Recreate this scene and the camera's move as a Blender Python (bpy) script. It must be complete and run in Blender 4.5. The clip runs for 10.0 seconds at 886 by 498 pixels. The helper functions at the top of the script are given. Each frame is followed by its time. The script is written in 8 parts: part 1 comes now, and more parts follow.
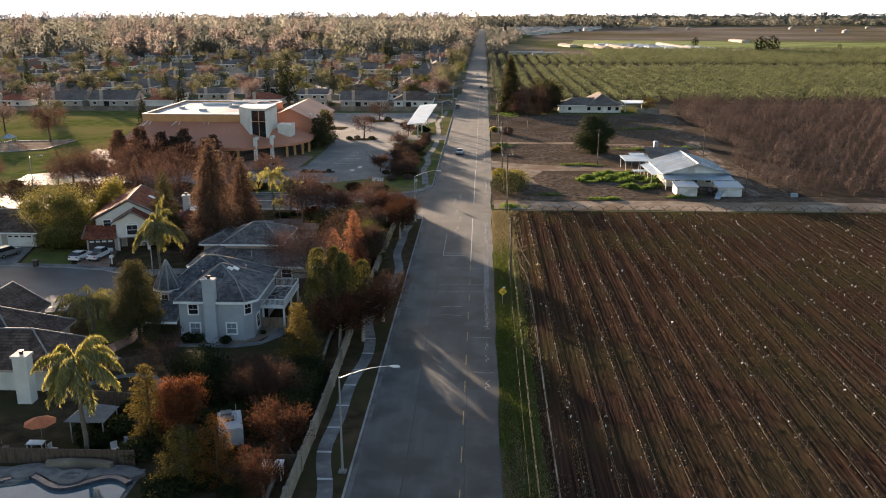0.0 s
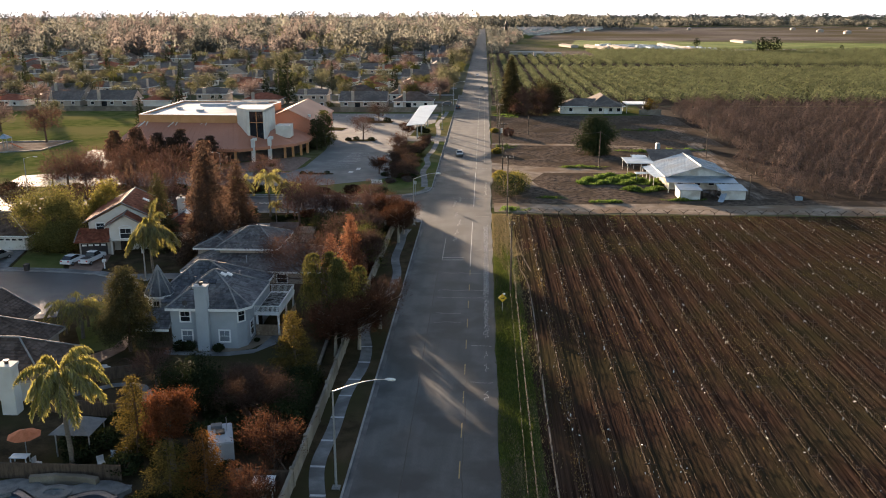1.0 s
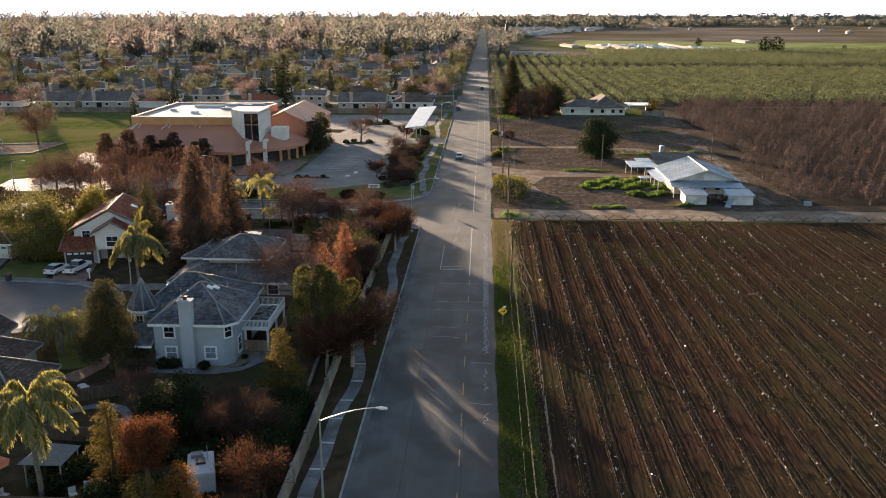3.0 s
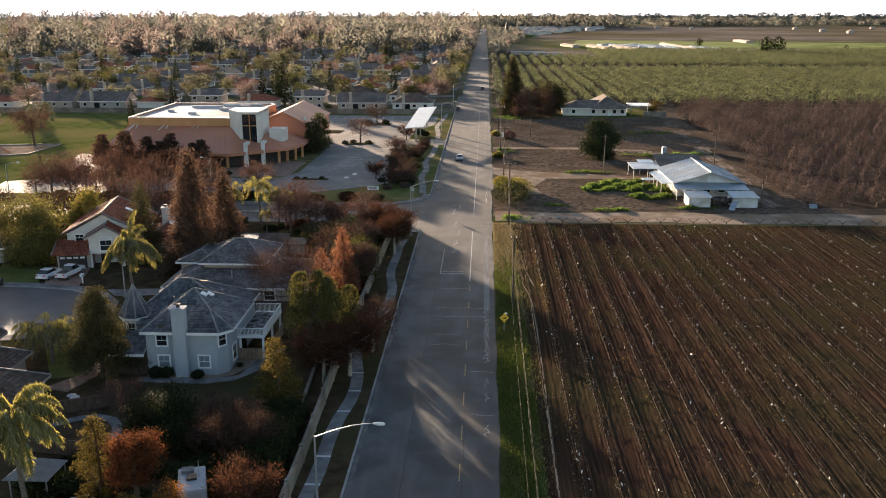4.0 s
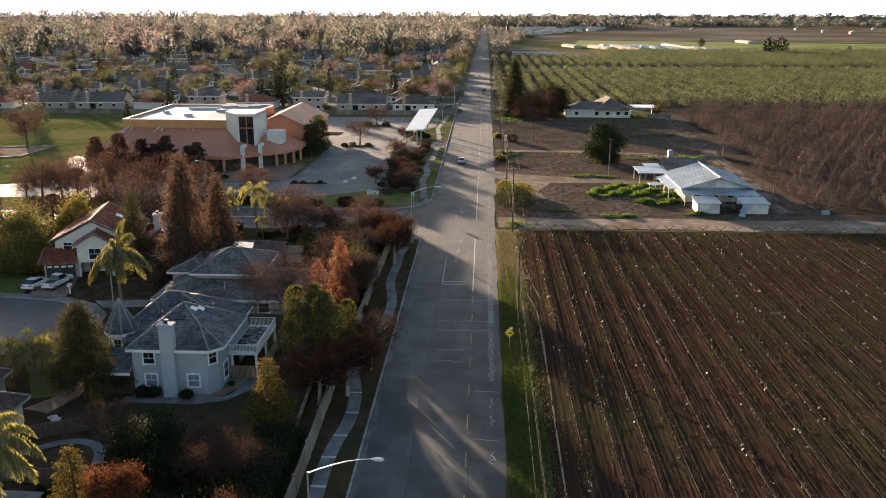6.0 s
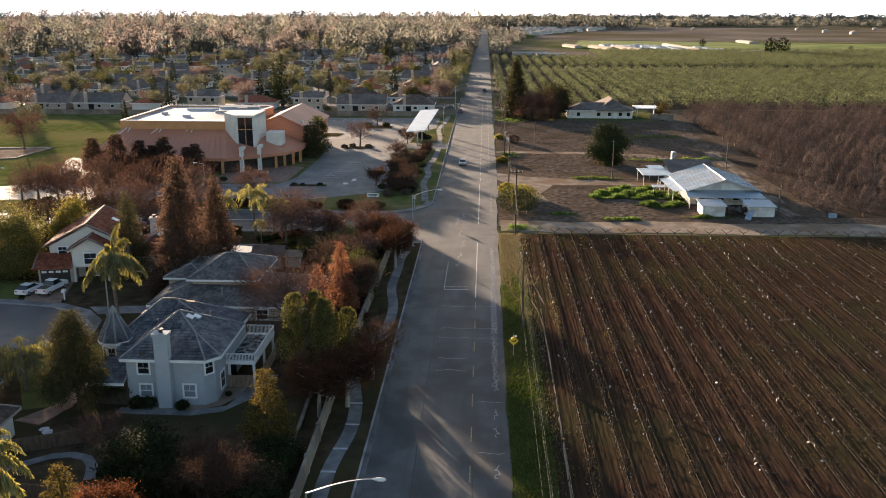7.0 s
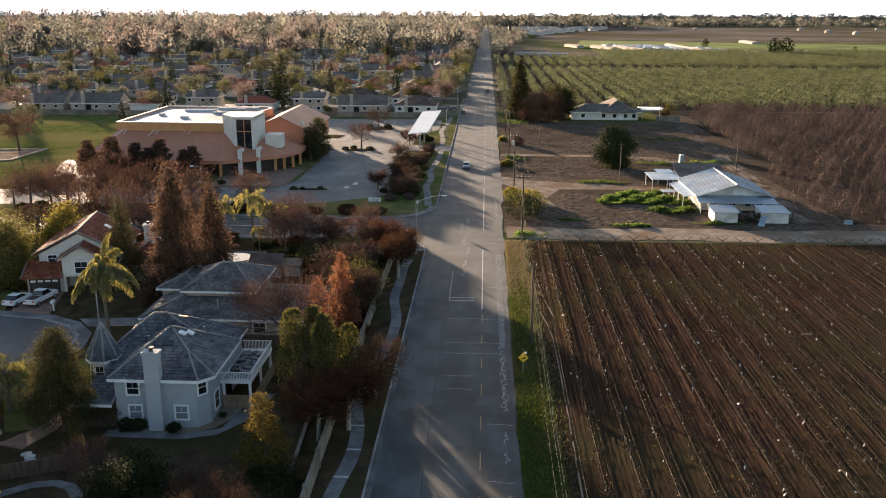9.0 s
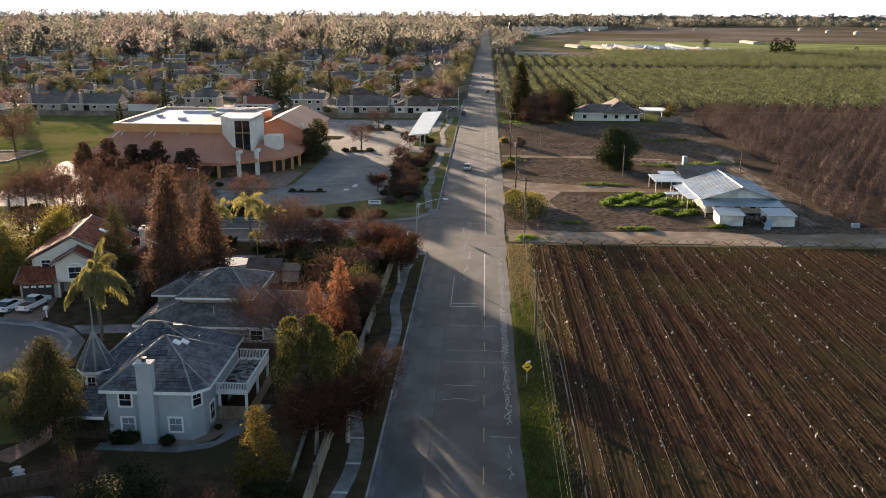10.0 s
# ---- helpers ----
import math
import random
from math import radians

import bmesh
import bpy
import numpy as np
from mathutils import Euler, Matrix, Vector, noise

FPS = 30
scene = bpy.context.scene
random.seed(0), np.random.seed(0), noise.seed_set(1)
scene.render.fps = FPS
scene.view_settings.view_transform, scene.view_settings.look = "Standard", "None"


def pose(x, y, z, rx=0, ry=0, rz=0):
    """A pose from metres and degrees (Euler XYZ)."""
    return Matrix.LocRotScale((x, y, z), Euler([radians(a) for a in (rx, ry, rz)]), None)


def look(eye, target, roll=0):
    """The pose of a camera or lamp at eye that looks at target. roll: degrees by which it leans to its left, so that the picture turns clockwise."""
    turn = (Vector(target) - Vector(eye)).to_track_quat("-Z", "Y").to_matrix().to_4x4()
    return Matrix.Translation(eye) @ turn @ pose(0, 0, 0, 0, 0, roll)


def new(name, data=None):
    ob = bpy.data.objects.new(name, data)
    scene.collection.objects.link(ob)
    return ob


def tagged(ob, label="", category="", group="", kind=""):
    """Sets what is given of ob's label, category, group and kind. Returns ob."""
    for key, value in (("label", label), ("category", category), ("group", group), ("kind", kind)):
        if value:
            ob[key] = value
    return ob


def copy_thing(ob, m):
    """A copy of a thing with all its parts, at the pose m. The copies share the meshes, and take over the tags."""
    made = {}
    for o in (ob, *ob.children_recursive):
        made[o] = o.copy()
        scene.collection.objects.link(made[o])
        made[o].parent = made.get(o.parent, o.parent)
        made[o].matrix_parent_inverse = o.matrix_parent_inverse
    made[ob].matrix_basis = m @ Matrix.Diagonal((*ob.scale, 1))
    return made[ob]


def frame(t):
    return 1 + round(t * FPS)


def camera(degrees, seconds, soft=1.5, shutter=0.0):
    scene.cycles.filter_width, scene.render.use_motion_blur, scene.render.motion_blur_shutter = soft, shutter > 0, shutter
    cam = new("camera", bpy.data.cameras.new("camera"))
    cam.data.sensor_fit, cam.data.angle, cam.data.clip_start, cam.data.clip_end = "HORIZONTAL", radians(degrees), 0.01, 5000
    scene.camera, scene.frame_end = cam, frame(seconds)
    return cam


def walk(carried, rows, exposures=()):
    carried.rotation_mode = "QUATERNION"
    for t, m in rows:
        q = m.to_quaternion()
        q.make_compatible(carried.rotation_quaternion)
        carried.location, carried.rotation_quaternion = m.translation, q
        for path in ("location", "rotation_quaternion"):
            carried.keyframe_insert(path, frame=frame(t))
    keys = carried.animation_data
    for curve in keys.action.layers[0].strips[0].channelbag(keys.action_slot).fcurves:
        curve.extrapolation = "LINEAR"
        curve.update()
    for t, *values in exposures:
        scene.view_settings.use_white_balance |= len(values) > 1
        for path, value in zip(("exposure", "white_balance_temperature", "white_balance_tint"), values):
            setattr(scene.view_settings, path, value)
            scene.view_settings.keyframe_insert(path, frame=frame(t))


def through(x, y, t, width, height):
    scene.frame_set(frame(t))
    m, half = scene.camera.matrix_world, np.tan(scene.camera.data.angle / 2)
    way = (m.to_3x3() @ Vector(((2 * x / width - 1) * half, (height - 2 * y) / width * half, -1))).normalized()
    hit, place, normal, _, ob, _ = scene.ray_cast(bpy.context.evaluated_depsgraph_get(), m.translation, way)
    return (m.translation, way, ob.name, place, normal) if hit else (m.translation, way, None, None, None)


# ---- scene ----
# Camera and its path: slow level flight up the road.
cam = camera(54.0, 10.0, 1.0)
PATH = [
    (0, (1.612, -2.849, 39.752), (1.524, -0.923, 39.219), -0.2),
    (0.5, (1.668, -1.465, 39.752), (1.579, 0.461, 39.218), -0.1),
    (1, (1.729, -0.091, 39.751), (1.64, 1.835, 39.218), -0.1),
    (1.5, (1.787, 1.273, 39.75), (1.698, 3.199, 39.217), -0.1),
    (2, (1.834, 2.628, 39.75), (1.744, 4.554, 39.216), -0.1),
    (2.5, (1.861, 3.975, 39.749), (1.771, 5.9, 39.216), -0.1),
    (4, (1.784, 7.968, 39.747), (1.693, 9.893, 39.213), -0.1),
    (4.5, (1.696, 9.285, 39.747), (1.605, 11.21, 39.213), -0.1),
    (5, (1.576, 10.596, 39.746), (1.484, 12.521, 39.212), -0.0),
    (5.5, (1.425, 11.902, 39.745), (1.334, 13.827, 39.211), -0.0),
    (7, (0.825, 15.791, 39.743), (0.734, 17.716, 39.209), 0.0),
    (7.5, (0.595, 17.08, 39.743), (0.503, 19.006, 39.209), 0.0),
    (8, (0.362, 18.367, 39.742), (0.27, 20.292, 39.208), 0.1),
    (8.5, (0.136, 19.65, 39.742), (0.044, 21.576, 39.207), 0.1),
    (9, (-0.072, 20.933, 39.741), (-0.164, 22.858, 39.206), 0.1),
    (9.5, (-0.249, 22.213, 39.74), (-0.34, 24.138, 39.206), 0.1),
    (10, (-0.38, 23.493, 39.74), (-0.472, 25.418, 39.205), 0.1),
]
walk(cam, [(t, look(eye, target, roll)) for t, eye, target, roll in PATH], [(0, 2.28, 6650, 18), (10, 2.28, 6650, 18)])

# World, sun
SUN_AZ, SUN_EL = 30.0, 6.8          # degrees west of the road's direction, degrees above the horizon
SKY, SUN = 0.075, 5.0
world = bpy.data.worlds.new("world")
scene.world = world
world.use_nodes = True
wn, wl = world.node_tree.nodes, world.node_tree.links
sky = wn.new("ShaderNodeTexSky")
sky.sky_type = "NISHITA"
sky.sun_disc = False
sky.sun_elevation, sky.sun_rotation = radians(SUN_EL), radians(-SUN_AZ)
sky.air_density, sky.dust_density, sky.ozone_density = 1.0, 1.2, 1.5
wl.new(sky.outputs[0], wn["Background"].inputs[0])
wn["Background"].inputs[1].default_value = SKY
sun = new("sun", bpy.data.lights.new("sun", "SUN"))
sun.data.energy, sun.data.angle, sun.data.color = SUN, radians(0.6), (1.0, 0.78, 0.54)
sd = Vector((-math.sin(radians(SUN_AZ)) * math.cos(radians(SUN_EL)), math.cos(radians(SUN_AZ)) * math.cos(radians(SUN_EL)), math.sin(radians(SUN_EL))))
sun.matrix_world = look(sd * 900, (0, 0, 0))


# bright hazy sky low over the horizon, far beyond everything
haze = bpy.data.materials.new("bright_hazy_sky")
haze.use_nodes = True
hn, hl = haze.node_tree.nodes, haze.node_tree.links
em = hn.new("ShaderNodeEmission")
em.inputs[0].default_value, em.inputs[1].default_value = (1.0, 0.98, 0.95, 1), 0.5
hl.new(em.outputs[0], hn["Material Output"].inputs[0])
me = bpy.data.meshes.new("sky_backdrop")
arcp = [(5200 * math.sin(radians(a)), 4750 * math.cos(radians(a)) - 60) for a in range(-66, 67, 6)]
me.from_pydata([(x, y, z) for x, y in arcp for z in (-40, 320)], [], [(2 * i, 2 * i + 2, 2 * i + 3, 2 * i + 1) for i in range(len(arcp) - 1)])
me.materials.append(haze)
tagged(new("sky_backdrop", me), "pale bright sky low over the far horizon", "sky", kind="structure")

# ---- materials ----
def surface(name, a, b, scale=1.0, rough=0.85, bump=0.2, fine=8.0, metal=0.0, spread=0.15, spec=0.3, stain=None, stain_scale=0.05, island=0.0, stretch=(1, 1, 1)):
    """Two-colour grain at two scales in world metres, with relief, an optional wide stain colour and variation from piece to piece."""
    m = bpy.data.materials.new(name)
    m.use_nodes = True
    n, l = m.node_tree.nodes, m.node_tree.links
    bs = n["Principled BSDF"]
    geo = n.new("ShaderNodeNewGeometry")
    mp = n.new("ShaderNodeMapping")
    mp.inputs["Scale"].default_value = stretch
    l.new(geo.outputs["Position"], mp.inputs["Vector"])
    n1, n2 = n.new("ShaderNodeTexNoise"), n.new("ShaderNodeTexNoise")
    n1.inputs["Scale"].default_value, n1.inputs["Detail"].default_value = scale, 5.0
    n2.inputs["Scale"].default_value, n2.inputs["Detail"].default_value = scale * fine, 3.0
    for k in (n1, n2):
        l.new(mp.outputs[0], k.inputs["Vector"])
    add = n.new("ShaderNodeMath")
    add.operation = "MULTIPLY_ADD"
    add.inputs[1].default_value = 0.45
    l.new(n2.outputs[0], add.inputs[0])
    l.new(n1.outputs[0], add.inputs[2])
    ramp = n.new("ShaderNodeValToRGB")
    ramp.color_ramp.elements[0].position, ramp.color_ramp.elements[1].position = 0.72 - spread, 0.72 + spread
    ramp.color_ramp.elements[0].color, ramp.color_ramp.elements[1].color = (*a, 1), (*b, 1)
    l.new(add.outputs[0], ramp.inputs[0])
    col = ramp.outputs[0]
    if stain:
        n3 = n.new("ShaderNodeTexNoise")
        n3.inputs["Scale"].default_value, n3.inputs["Detail"].default_value = stain_scale, 4.0
        l.new(geo.outputs["Position"], n3.inputs["Vector"])
        r3 = n.new("ShaderNodeValToRGB")
        r3.color_ramp.elements[0].position, r3.color_ramp.elements[1].position = 0.45, 0.62
        l.new(n3.outputs[0], r3.inputs[0])
        mx = n.new("ShaderNodeMixRGB")
        l.new(r3.outputs[0], mx.inputs[0])
        l.new(col, mx.inputs[1])
        mx.inputs[2].default_value = (*stain, 1)
        col = mx.outputs[0]
    if island:
        hv = n.new("ShaderNodeHueSaturation")
        sc = n.new("ShaderNodeMapRange")
        sc.inputs["To Min"].default_value, sc.inputs["To Max"].default_value = 1 - island, 1 + island
        l.new(geo.outputs["Random Per Island"], sc.inputs["Value"])
        l.new(sc.outputs[0], hv.inputs["Value"])
        l.new(col, hv.inputs["Color"])
        col = hv.outputs[0]
    l.new(col, bs.inputs["Base Color"])
    bs.inputs["Roughness"].default_value, bs.inputs["Metallic"].default_value = rough, metal
    bs.inputs["Specular IOR Level"].default_value = spec
    if bump:
        bp = n.new("ShaderNodeBump")
        bp.inputs["Strength"].default_value, bp.inputs["Distance"].default_value = bump, 0.05
        l.new(add.outputs[0], bp.inputs["Height"])
        l.new(bp.outputs[0], bs.inputs["Normal"])
    return m


def leafy(name, a, b, through=0.5, rough=0.8, gloss=0.02, passed=(1.3, 1.2, 0.9)):
    """Foliage: thin leaves that pass light, each leaf and each plant a little different."""
    m = bpy.data.materials.new(name)
    m.use_nodes = True
    n, l = m.node_tree.nodes, m.node_tree.links
    bs, out = n["Principled BSDF"], n["Material Output"]
    geo, info = n.new("ShaderNodeNewGeometry"), n.new("ShaderNodeObjectInfo")
    ramp = n.new("ShaderNodeValToRGB")
    ramp.color_ramp.elements[0].color, ramp.color_ramp.elements[1].color = (*a, 1), (*b, 1)
    l.new(geo.outputs["Random Per Island"], ramp.inputs[0])
    hv, mr = n.new("ShaderNodeHueSaturation"), n.new("ShaderNodeMapRange")
    mr.inputs["To Min"].default_value, mr.inputs["To Max"].default_value = 0.75, 1.2
    l.new(info.outputs["Random"], mr.inputs["Value"])
    l.new(mr.outputs[0], hv.inputs["Value"])
    l.new(ramp.outputs[0], hv.inputs["Color"])
    l.new(hv.outputs[0], bs.inputs["Base Color"])
    bs.inputs["Roughness"].default_value, bs.inputs["Specular IOR Level"].default_value = rough, gloss
    tr, mix = n.new("ShaderNodeBsdfTranslucent"), n.new("ShaderNodeMixShader")
    warm = n.new("ShaderNodeMixRGB")
    warm.blend_type = "MULTIPLY"
    warm.inputs[0].default_value, warm.inputs[2].default_value = 1.0, (*passed, 1)
    l.new(hv.outputs[0], warm.inputs[1])
    l.new(warm.outputs[0], tr.inputs[0])
    mix.inputs[0].default_value = through
    l.new(bs.outputs[0], mix.inputs[1])
    l.new(tr.outputs[0], mix.inputs[2])
    l.new(mix.outputs[0], out.inputs[0])
    return m


M_ground = surface("ground_earth", (0.09, 0.085, 0.06), (0.20, 0.17, 0.12), 0.02, 0.95, 0.2, 30, stain=(0.07, 0.085, 0.03), stain_scale=0.006, spec=0.0)
M_asphalt = surface("asphalt", (0.047, 0.053, 0.055), (0.076, 0.082, 0.084), 0.5, 0.75, 0.15, 40, stain=(0.036, 0.039, 0.041), stain_scale=0.2, stretch=(1, 0.12, 1), spec=0.3)
M_asphalt_smooth = surface("smooth_worn_asphalt", (0.085, 0.09, 0.095), (0.12, 0.124, 0.128), 0.4, 0.65, 0.05, 30, stain=(0.07, 0.072, 0.075), stain_scale=0.1, spec=0.2)
M_asphalt_new = surface("asphalt_left_lane", (0.062, 0.069, 0.07), (0.096, 0.102, 0.102), 0.5, 0.75, 0.15, 40, stain=(0.048, 0.051, 0.052), stain_scale=0.2, stretch=(1, 0.12, 1), spec=0.2)
M_asphalt_pale = surface("pale_parking_asphalt", (0.15, 0.145, 0.14), (0.22, 0.215, 0.20), 0.3, 0.8, 0.1, 30, stain=(0.14, 0.14, 0.135), stain_scale=0.08, spec=0.06)
M_seal = surface("crack_filler", (0.31, 0.31, 0.31), (0.48, 0.475, 0.47), 3, 0.8, 0.1, spec=0.12)
M_paint_w = surface("worn_white_paint", (0.35, 0.35, 0.34), (0.6, 0.6, 0.58), 2, 0.7, 0.05)
M_paint_y = surface("worn_yellow_paint", (0.14, 0.11, 0.06), (0.44, 0.32, 0.12), 4, 0.7, 0.05)
M_conc = surface("pavement_concrete", (0.135, 0.134, 0.133), (0.21, 0.208, 0.204), 0.8, 0.85, 0.1, 20, stain=(0.11, 0.11, 0.108), stain_scale=0.35, island=0.12, spec=0.12)
M_conc_pale = surface("pale_joint_concrete", (0.36, 0.36, 0.36), (0.50, 0.50, 0.50), 1.5, 0.8, 0.1, 12, spec=0.12)
M_kerb = surface("kerb_concrete", (0.23, 0.225, 0.215), (0.33, 0.32, 0.305), 1.0, 0.85, 0.1, 15, stain=(0.18, 0.175, 0.17), stain_scale=0.3, spec=0.12)
M_gutter = surface("gutter_concrete", (0.10, 0.10, 0.10), (0.155, 0.153, 0.15), 0.9, 0.85, 0.1, 18, stain=(0.08, 0.08, 0.08), stain_scale=0.3, stretch=(1, 0.3, 1), spec=0.05)
M_wall = surface("cream_block_wall", (0.19, 0.165, 0.13), (0.27, 0.235, 0.19), 0.7, 0.9, 0.2, 12, stain=(0.14, 0.12, 0.096), stain_scale=0.25, spec=0.12)
M_stucco = surface("pale_grey_stucco", (0.34, 0.365, 0.385), (0.40, 0.425, 0.445), 0.6, 0.9, 0.15, 25, spec=0.12)
M_stucco_w = surface("warm_white_stucco", (0.62, 0.58, 0.52), (0.70, 0.67, 0.61), 0.6, 0.9, 0.15, 25, spec=0.12)
M_stucco_t = surface("tan_stucco", (0.36, 0.31, 0.26), (0.44, 0.38, 0.32), 0.6, 0.9, 0.15, 25, spec=0.12)
M_trim = surface("white_painted_trim", (0.70, 0.70, 0.69), (0.80, 0.80, 0.78), 1.5, 0.6, 0.05)
M_tile_g = surface("grey_concrete_tile", (0.072, 0.076, 0.085), (0.138, 0.142, 0.153), 0.6, 0.7, 0.1, 10, island=0.35, spec=0.12)
M_tile_b = surface("brown_concrete_tile", (0.08, 0.057, 0.046), (0.14, 0.102, 0.084), 0.6, 0.8, 0.1, 10, island=0.3, spec=0.05)
M_tile_n = surface("grey_brown_tile", (0.105, 0.096, 0.094), (0.18, 0.165, 0.16), 0.6, 0.8, 0.1, 10, island=0.3, spec=0.08)
M_tile_r = surface("terracotta_tile", (0.18, 0.06, 0.038), (0.28, 0.105, 0.066), 0.8, 0.85, 0.1, 10, island=0.3, spec=0.03)
M_shingle = surface("weathered_shingle", (0.12, 0.10, 0.09), (0.20, 0.17, 0.15), 1.2, 0.85, 0.2, 10, stain=(0.11, 0.095, 0.085), stain_scale=0.2, spec=0.05)
M_ridge = surface("ridge_mortar_tile", (0.17, 0.165, 0.16), (0.26, 0.25, 0.24), 1.0, 0.8, 0.1)
M_orange = surface("salmon_painted_metal_roof", (0.46, 0.185, 0.11), (0.54, 0.23, 0.14), 0.2, 0.55, 0.05, 12, stain=(0.42, 0.17, 0.10), stain_scale=0.05)
M_fascia_o = surface("apricot_fascia", (0.50, 0.24, 0.10), (0.58, 0.29, 0.13), 0.4, 0.6, 0.05)
M_whiteroof = surface("white_membrane_roof", (0.38, 0.40, 0.42), (0.50, 0.52, 0.54), 0.15, 0.7, 0.1, 10, stain=(0.30, 0.31, 0.32), stain_scale=0.08, spec=0.03)
M_tin = surface("galvanised_sheet", (0.24, 0.31, 0.37), (0.38, 0.45, 0.51), 0.5, 0.45, 0.15, 10, 0.5, stain=(0.30, 0.33, 0.35), stain_scale=0.2, spec=0.5)
M_whitepanel = surface("white_painted_boards", (0.55, 0.54, 0.52), (0.70, 0.69, 0.66), 0.8, 0.75, 0.15, 12, stain=(0.46, 0.43, 0.39), stain_scale=0.5)
M_canopy = surface("pale_canopy_sheet", (0.66, 0.66, 0.64), (0.76, 0.76, 0.74), 0.4, 0.35, 0.03, 10, spec=0.5)
M_metal = surface("galvanised_pole", (0.36, 0.37, 0.38), (0.48, 0.49, 0.50), 3, 0.45, 0.05, 6, 0.7, spec=0.5)
M_dark = surface("dark_shutter", (0.035, 0.028, 0.026), (0.06, 0.048, 0.042), 1.0, 0.6, 0.05)
M_glass = surface("window_glass", (0.012, 0.014, 0.017), (0.022, 0.025, 0.03), 0.5, 0.06, 0.0, spec=0.6)
M_wood_dark = surface("dark_fence_wood", (0.07, 0.05, 0.038), (0.13, 0.095, 0.07), 1.5, 0.9, 0.2, 10, stretch=(3, 3, 0.5), spec=0.05)
M_wood = surface("weathered_fence_wood", (0.20, 0.135, 0.09), (0.31, 0.22, 0.15), 1.5, 0.85, 0.2, 10, island=0.2, stretch=(3, 3, 0.5))
M_pole = surface("creosoted_pole_wood", (0.05, 0.038, 0.03), (0.10, 0.075, 0.055), 3, 0.85, 0.2, 6, stretch=(3, 3, 0.4))
M_stake = surface("vineyard_steel_stake", (0.03, 0.024, 0.02), (0.06, 0.047, 0.038), 4, 0.9, 0.1, spec=0.02)
M_wire = surface("overhead_cable", (0.06, 0.057, 0.054), (0.10, 0.096, 0.09), 3, 0.85, 0.0)
M_hose = surface("drip_hose", (0.075, 0.062, 0.048), (0.20, 0.16, 0.115), 2, 0.95, 0.0, spec=0.02)
M_bark = surface("bark", (0.07, 0.05, 0.036), (0.14, 0.10, 0.075), 3, 0.9, 0.4, 6, stretch=(2, 2, 0.4))
M_palm = surface("palm_trunk_bark", (0.11, 0.09, 0.07), (0.20, 0.165, 0.13), 3, 0.9, 0.4, 6, stretch=(1, 1, 3))
M_bark_pale = surface("pale_bark", (0.24, 0.20, 0.165), (0.36, 0.31, 0.26), 3, 0.9, 0.3, 6, stretch=(2, 2, 0.4))
M_soil = surface("vineyard_soil", (0.0125, 0.0078, 0.006), (0.062, 0.038, 0.027), 1.0, 0.95, 0.9, 2.4, spread=0.2, stain=(0.034, 0.028, 0.016), stain_scale=0.06, stretch=(4.2, 0.05, 1), spec=0.0)
M_tilled = surface("tilled_field", (0.04, 0.031, 0.024), (0.165, 0.128, 0.10), 0.9, 0.95, 1.0, 5, spread=0.2, stain=(0.075, 0.058, 0.042), stain_scale=0.09, spec=0.0)
M_dirt = surface("bare_dirt_track", (0.18, 0.148, 0.115), (0.31, 0.258, 0.205), 0.4, 0.95, 0.3, 12, stain=(0.19, 0.14, 0.10), stain_scale=0.12, spec=0.0)
M_litter = surface("leaf_litter_earth", (0.035, 0.027, 0.017), (0.085, 0.06, 0.036), 0.5, 0.95, 0.4, 14, stain=(0.05, 0.045, 0.022), stain_scale=0.12, spec=0.0)
M_lawn = surface("lawn", (0.058, 0.078, 0.022), (0.115, 0.125, 0.042), 0.3, 0.95, 0.4, 30, stain=(0.14, 0.13, 0.052), stain_scale=0.05, spec=0.0)
M_lawn_dry = surface("worn_winter_lawn", (0.09, 0.085, 0.035), (0.16, 0.145, 0.07), 0.3, 0.95, 0.4, 30, stain=(0.07, 0.09, 0.03), stain_scale=0.06, spec=0.0)
M_green_field = surface("green_crop_field", (0.09, 0.13, 0.03), (0.17, 0.20, 0.06), 0.03, 0.95, 0.1, 12, spec=0.03)
M_brown_field = surface("bare_far_field", (0.12, 0.10, 0.085), (0.19, 0.165, 0.14), 0.01, 0.95, 0.1, 12, stain=(0.10, 0.085, 0.05), stain_scale=0.004, spec=0.0)
M_white = surface("white_scraps", (0.66, 0.65, 0.62), (0.82, 0.81, 0.78), 3, 0.6, 0.0)
M_water = surface("pool_water", (0.05, 0.10, 0.13), (0.07, 0.13, 0.16), 0.8, 0.03, 0.02, 6, spec=0.6)
M_pooledge = surface("pool_stone", (0.12, 0.12, 0.12), (0.20, 0.197, 0.19), 1.2, 0.8, 0.15, 10, spec=0.12)
M_pooltile = surface("dark_pool_tile", (0.03, 0.035, 0.05), (0.055, 0.06, 0.08), 3, 0.3, 0.05, 6)
M_paver = surface("brick_paver", (0.16, 0.10, 0.075), (0.26, 0.17, 0.13), 1.0, 0.85, 0.15, 10, spec=0.12)
M_carwhite = surface("white_car_paint", (0.70, 0.70, 0.69), (0.76, 0.76, 0.75), 1, 0.25, 0.0, spec=0.6)
M_carsilver = surface("silver_car_paint", (0.32, 0.33, 0.34), (0.38, 0.39, 0.40), 1, 0.3, 0.0, metal=0.6, spec=0.6)
M_cardark = surface("dark_car_paint", (0.03, 0.03, 0.035), (0.05, 0.05, 0.055), 1, 0.25, 0.0, spec=0.6)
M_rubber = surface("tyre_rubber", (0.018, 0.018, 0.018), (0.03, 0.03, 0.03), 3, 0.85, 0.05)
